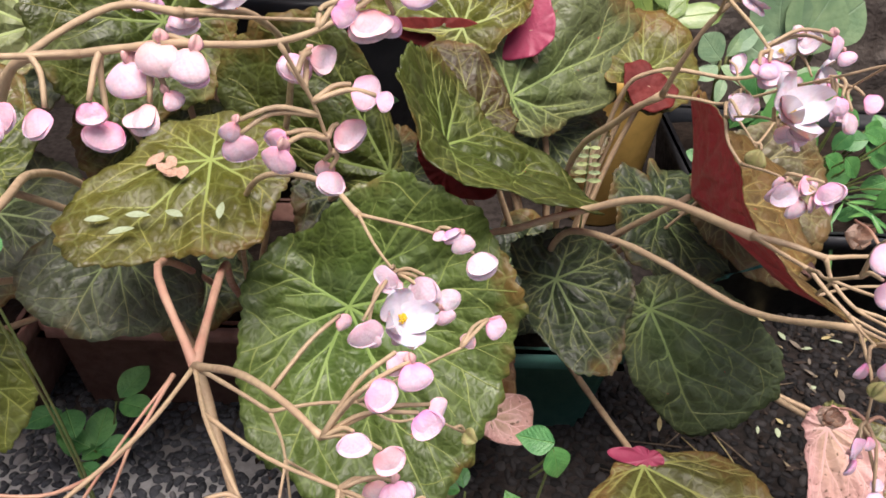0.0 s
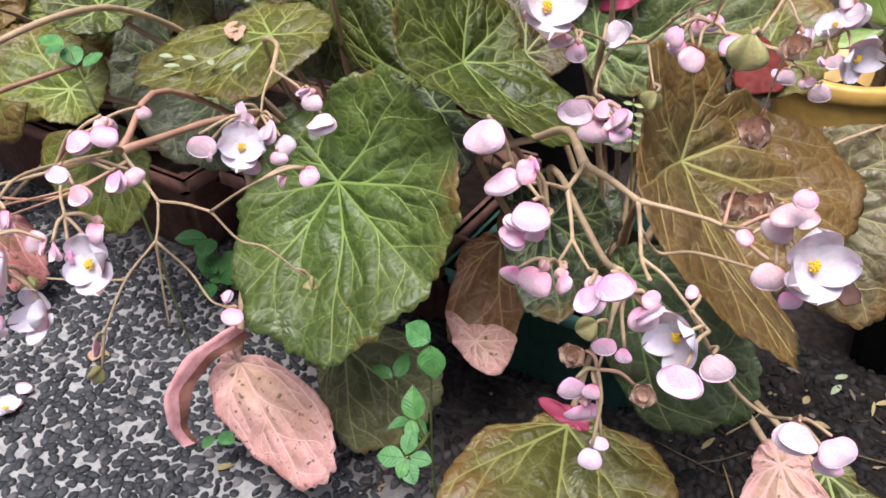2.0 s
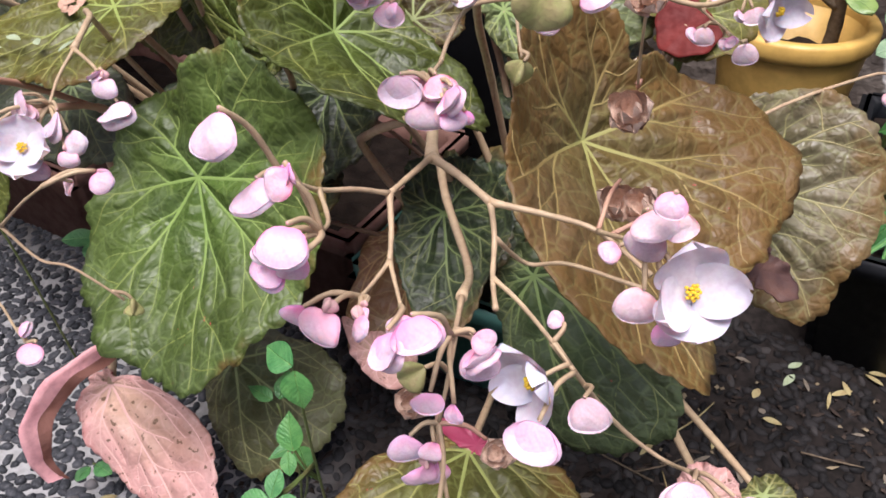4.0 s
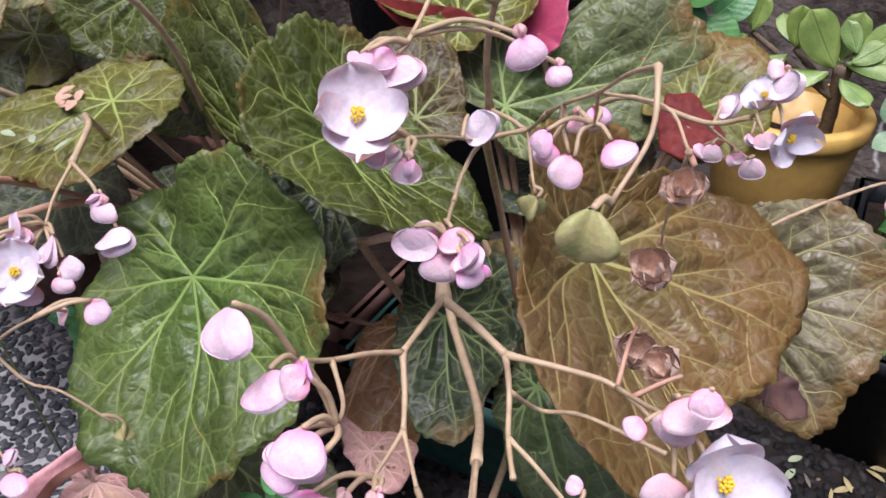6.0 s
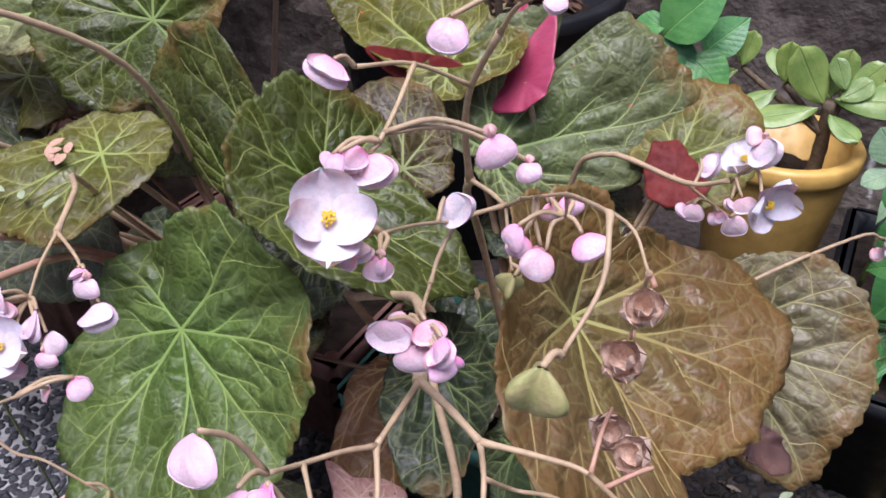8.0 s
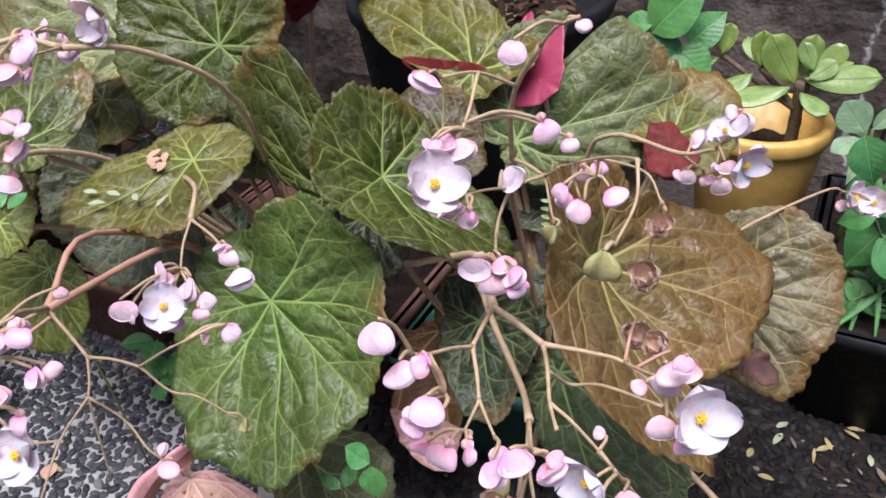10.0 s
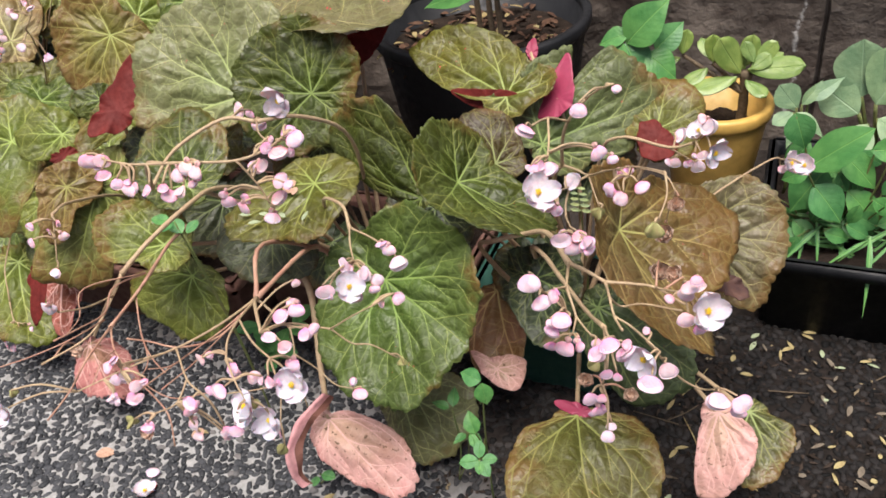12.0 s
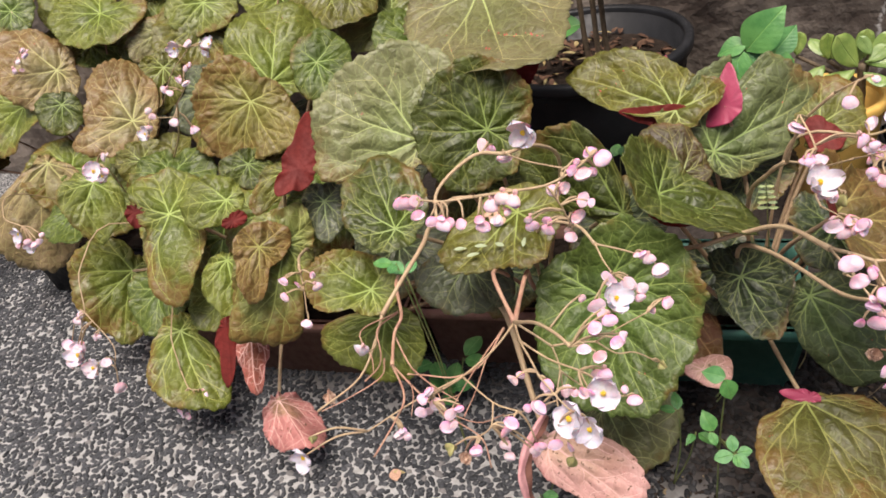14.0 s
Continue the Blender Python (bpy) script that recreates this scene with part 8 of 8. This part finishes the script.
PALELEAF = speckled("pale_leaflet", (0.36, 0.42, 0.28), (0.28, 0.33, 0.18), 90.0, 0.6, 0.3, 0.0003)
for x, y, r in ((0.266, 0.561, 0.1), (0.346, 0.495, 2.2), (0.359, 0.457, 0.9), (0.212, 0.427, 1.2), (0.383, 0.610, 0.4), (0.305, 0.606, 0.8), (0.200, 0.488, 1.3), (0.215, 0.440, 0.5), (0.317, 0.612, 2.0), (0.326, 0.643, 0.3), (0.337, 0.634, 2.6), (-0.101, 0.281, 1.0), (-0.284, 0.321, 0.1), (-0.075, 0.325, 0.2)):
    litter((x, y, 0.0035), wr.uniform(0.013, 0.020), wr.uniform(0.004, 0.006), r, 0, STRAW, "dry straw-coloured leaflet on the paving")
litter((-0.377, 0.260, 0.004), 0.022, 0.014, 0.4, 0.1, DRY, "curled brown dead leaf on the paving")
litter((-0.275, 0.309, 0.004), 0.020, 0.014, 2.1, 0.1, DRY, "curled brown dead leaf on the paving")
for x, y, z, r in ((-0.165, 0.362, 0.2845, 0.1), (-0.145, 0.364, 0.2870, 0.0), (-0.116, 0.362, 0.2885, 2.6), (-0.098, 0.360, 0.2890, 1.6), (-0.150, 0.352, 0.2840, 0.3)):
    litter((x, y, z), 0.0125, 0.0042, r, -0.1, PALELEAF, "small pale leaflet lying on a begonia leaf", (-0.15, -0.25, 0.95))
for x, y, z, r in ((0.004, 0.640, 0.303, 2.9), (0.034, 0.612, 0.305, 0.5), (0.026, 0.600, 0.304, 0.4), (-0.420, 0.452, 0.292, 2.8)):
    litter((x, y, z), 0.014, 0.0042, r, 0, PALELEAF, "small pale leaflet lying on a begonia leaf", (-0.05, -0.4, 0.9))
ASHLEAF = speckled("grey_leaflet", (0.20, 0.17, 0.13), (0.12, 0.095, 0.07), 90.0, 0.8, 0.2, 0.0004)
for k in range(72):
    x, y = wr.uniform(0.17, 0.44), wr.uniform(0.33, 0.62)
    litter((x, y, 0.0035), wr.uniform(0.006, 0.017), wr.uniform(0.0025, 0.0060), wr.uniform(0, 6.3), 0, (STRAW, ASHLEAF, PALELEAF, ASHLEAF)[k % 4], "dry greyed leaflet on the silted paving" if k % 2 else "dry leaflet on the silted paving")
for k in range(18):
    x, y, a = wr.uniform(0.15, 0.42), wr.uniform(0.34, 0.60), wr.uniform(0, 3.1)
    v = np.array((math.cos(a), math.sin(a), 0)) * wr.uniform(0.010, 0.030)
    o = np.array((x, y, 0.0035))
    tagged(link("dry_twig", tube_mesh("dry_twig", [o - v, o + np.array((0.002, -0.001, 0.001)), o + v], 0.0008, 0.0005, 6, 4), None, (WOODY if k % 3 else STRAW,)), "thin dry twig lying on the silted paving", "twig", "dry twigs")
# a begonia flower dropped on the paving, with a loose petal
fallen = new("fallen_flower", FLOWERS[2])
fallen.matrix_basis = pose(-0.288, 0.235, 0.004, -12, 8, 40) @ Matrix.Diagonal((0.026, 0.026, 0.020, 1))
fallen.color = (*LILAC, 0.2)
tagged(fallen, "white begonia flower dropped on the pebble paving", "flower")
petal_shed = new("fallen_flower", BUDS[4])
petal_shed.matrix_basis = pose(-0.292, 0.251, 0.005, 0, 0, 200) @ Matrix.Diagonal((0.014, 0.014, 0.012, 1))
petal_shed.color = (*BLUSH, 0.3)
tagged(petal_shed, "pale pink closed begonia flower dropped on the paving", "flower")
for k in range(7):
    litter((-0.133 + wr.uniform(-0.010, 0.010), 0.402 + wr.uniform(-0.009, 0.009), 0.2945 + 0.0004 * k), wr.uniform(0.007, 0.013), wr.uniform(0.004, 0.007), wr.uniform(0, 6.3), 0, DRY, "crumbled dry brown petal on a begonia leaf", (0.0, -0.3, 0.95))
BARKCHIP = speckled("bark_chip", (0.060, 0.032, 0.022), (0.150, 0.085, 0.055), 80.0, 0.85, 0.15, 0.0012)


def chip_litter(count, long, tilt, material, label):
    """Loose flakes scattered over the soil of the black pot, some standing on edge."""
    bm = bmesh.new()
    for _ in range(count):
        a, q, turn = wr.uniform(0, 6.3), 0.128 * math.sqrt(wr.random()), wr.uniform(0, 6.3)
        me = simple_leaf("chips", wr.uniform(0.5, 1.2) * long, wr.uniform(0.004, 0.009), 0.2, 0.2, 0.4, 0.0014)
        m = frame_from((wr.uniform(-tilt, tilt), wr.uniform(-tilt, tilt), 1), (math.cos(turn), math.sin(turn), 0)).to_4x4()
        m.translation = (-0.124 + q * math.cos(a), 0.886 + q * math.sin(a), wr.uniform(0.228, 0.236))
        me.transform(m)
        bm.from_mesh(me)
        bpy.data.meshes.remove(me)
    tagged(part("leaf_litter", bm, material), label, "litter", "", "stuff")


chip_litter(190, 0.022, 0.6, BARKCHIP, "dark broken bark and stalks on the soil of the black pot")
chip_litter(60, 0.024, 0.4, STRAW, "dry straw-coloured litter on the soil of the black pot")

def crumb_material():
    m = Mat("crumbs", 0.95, 0.06)
    rnd = m.t.nodes.new("ShaderNodeNewGeometry").outputs["Random Per Island"]
    c = m.mix(rnd, (0.012, 0.009, 0.007), (0.070, 0.052, 0.042))
    return m.done(Base_Color=m.mix(m.smooth(rnd, 0.88, 0.94), c, (0.24, 0.19, 0.12)))


# grit and broken leaf bits that lie in the silt
CRUMB = crumb_material()
grit = random.Random(31)
verts, faces = [], []
while len(verts) < 6 * 1900:
    x, y = grit.uniform(-0.16, 0.60), grit.uniform(0.16, 0.62)
    if 1.9 * x + 1.3 * y < 0.34 or (y > 0.46 and x < 0.17):
        continue
    r, turn, flat = grit.uniform(0.0008, 0.0024), grit.uniform(0, 3.14), grit.uniform(0.35, 1.0)
    long = grit.choice((1.0, 1.3, 1.6, 3.2))
    base = len(verts)
    for k in range(4):
        t = k * math.pi / 2 + grit.uniform(-0.4, 0.4)
        u, v = r * long * math.cos(t), r * math.sin(t)
        verts.append((x + u * math.cos(turn) - v * math.sin(turn), y + u * math.sin(turn) + v * math.cos(turn), 0.0018 + r * flat * 0.5 + grit.uniform(-0.0004, 0.0004)))
    verts += [(x, y, 0.0018 + r * flat * 1.3), (x, y, 0.0002)]
    for k in range(4):
        faces += [(base + k, base + (k + 1) % 4, base + 4), (base + (k + 1) % 4, base + k, base + 5)]
tagged(link("soil_crumbs", mesh_of("soil_crumbs", verts, faces, smooth=False), None, (CRUMB,)), "dark grit and broken leaf bits in the silt", "grit", "", "stuff")

# ---- pebbles of the paving ----
peb = random.Random(3)


def pebble_rings(a, b, h, rot, x, y):
    """A smooth low dome of a pebble, half sunk in the cement."""
    c, s = math.cos(rot), math.sin(rot)
    out = []
    wob = [peb.uniform(0.8, 1.15) for _ in range(9)]
    for k, z in ((1.0, -0.0004), (0.93, 0.45), (0.62, 0.86)):
        for i in range(9):
            t = 2 * math.pi * i / 9
            px, py = k * a * wob[i] * math.cos(t), k * b * wob[i] * math.sin(t)
            out.append((x + px * c - py * s, y + px * s + py * c, z * h if z > 0 else z))
    out.append((x, y, h))
    return out


RING_FACES = [(r * 9 + i, r * 9 + (i + 1) % 9, r * 9 + 9 + (i + 1) % 9, r * 9 + 9 + i) for r in range(2) for i in range(9)] + [(18 + i, 18 + (i + 1) % 9, 27) for i in range(9)]
near = []
for k in range(8):
    me = mesh_of("pebble", pebble_rings(0.0057 * peb.uniform(0.75, 1.2), 0.0037 * peb.uniform(0.8, 1.2), 0.0028, 0, 0, 0), RING_FACES)
    me.materials.append(PEBBLE)
    near.append(me)
verts, faces, count = [], [], 0
pitch = 0.0084
rows_n, cols_n = int(0.86 / (pitch * 0.87)), int(1.80 / pitch)
for j in range(rows_n):
    for i in range(cols_n):
        x = -1.32 + pitch * (i + 0.5 * (j % 2)) + peb.uniform(-0.0020, 0.0020)
        y = 0.10 + pitch * 0.87 * j + peb.uniform(-0.0019, 0.0019)
        if y > 0.66 and x > -0.62:
            continue
        if peb.random() < (0.05 if 1.9 * x + 1.3 * y < 0.3 else 0.22):
            continue
        rot = peb.uniform(0, 3.14)
        if -0.30 < x < -0.11 and 0.165 < y < 0.275 and count < 300:
            ob = new("pebble", near[count % 8])
            ob.matrix_basis = pose(x, y, 0, 0, 0, math.degrees(rot))
            ob.parent = ground
            count += 1
            continue
        base = len(verts)
        verts += pebble_rings(0.0057 * peb.uniform(0.65, 1.25), 0.0037 * peb.uniform(0.65, 1.25), peb.uniform(0.0012, 0.0036), rot, x, y)
        faces += [tuple(base + q for q in f) for f in RING_FACES]
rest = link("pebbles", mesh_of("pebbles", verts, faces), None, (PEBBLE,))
tagged(rest, "dark grey pebbles set in the cement paving", "pebbles", "", "stuff")
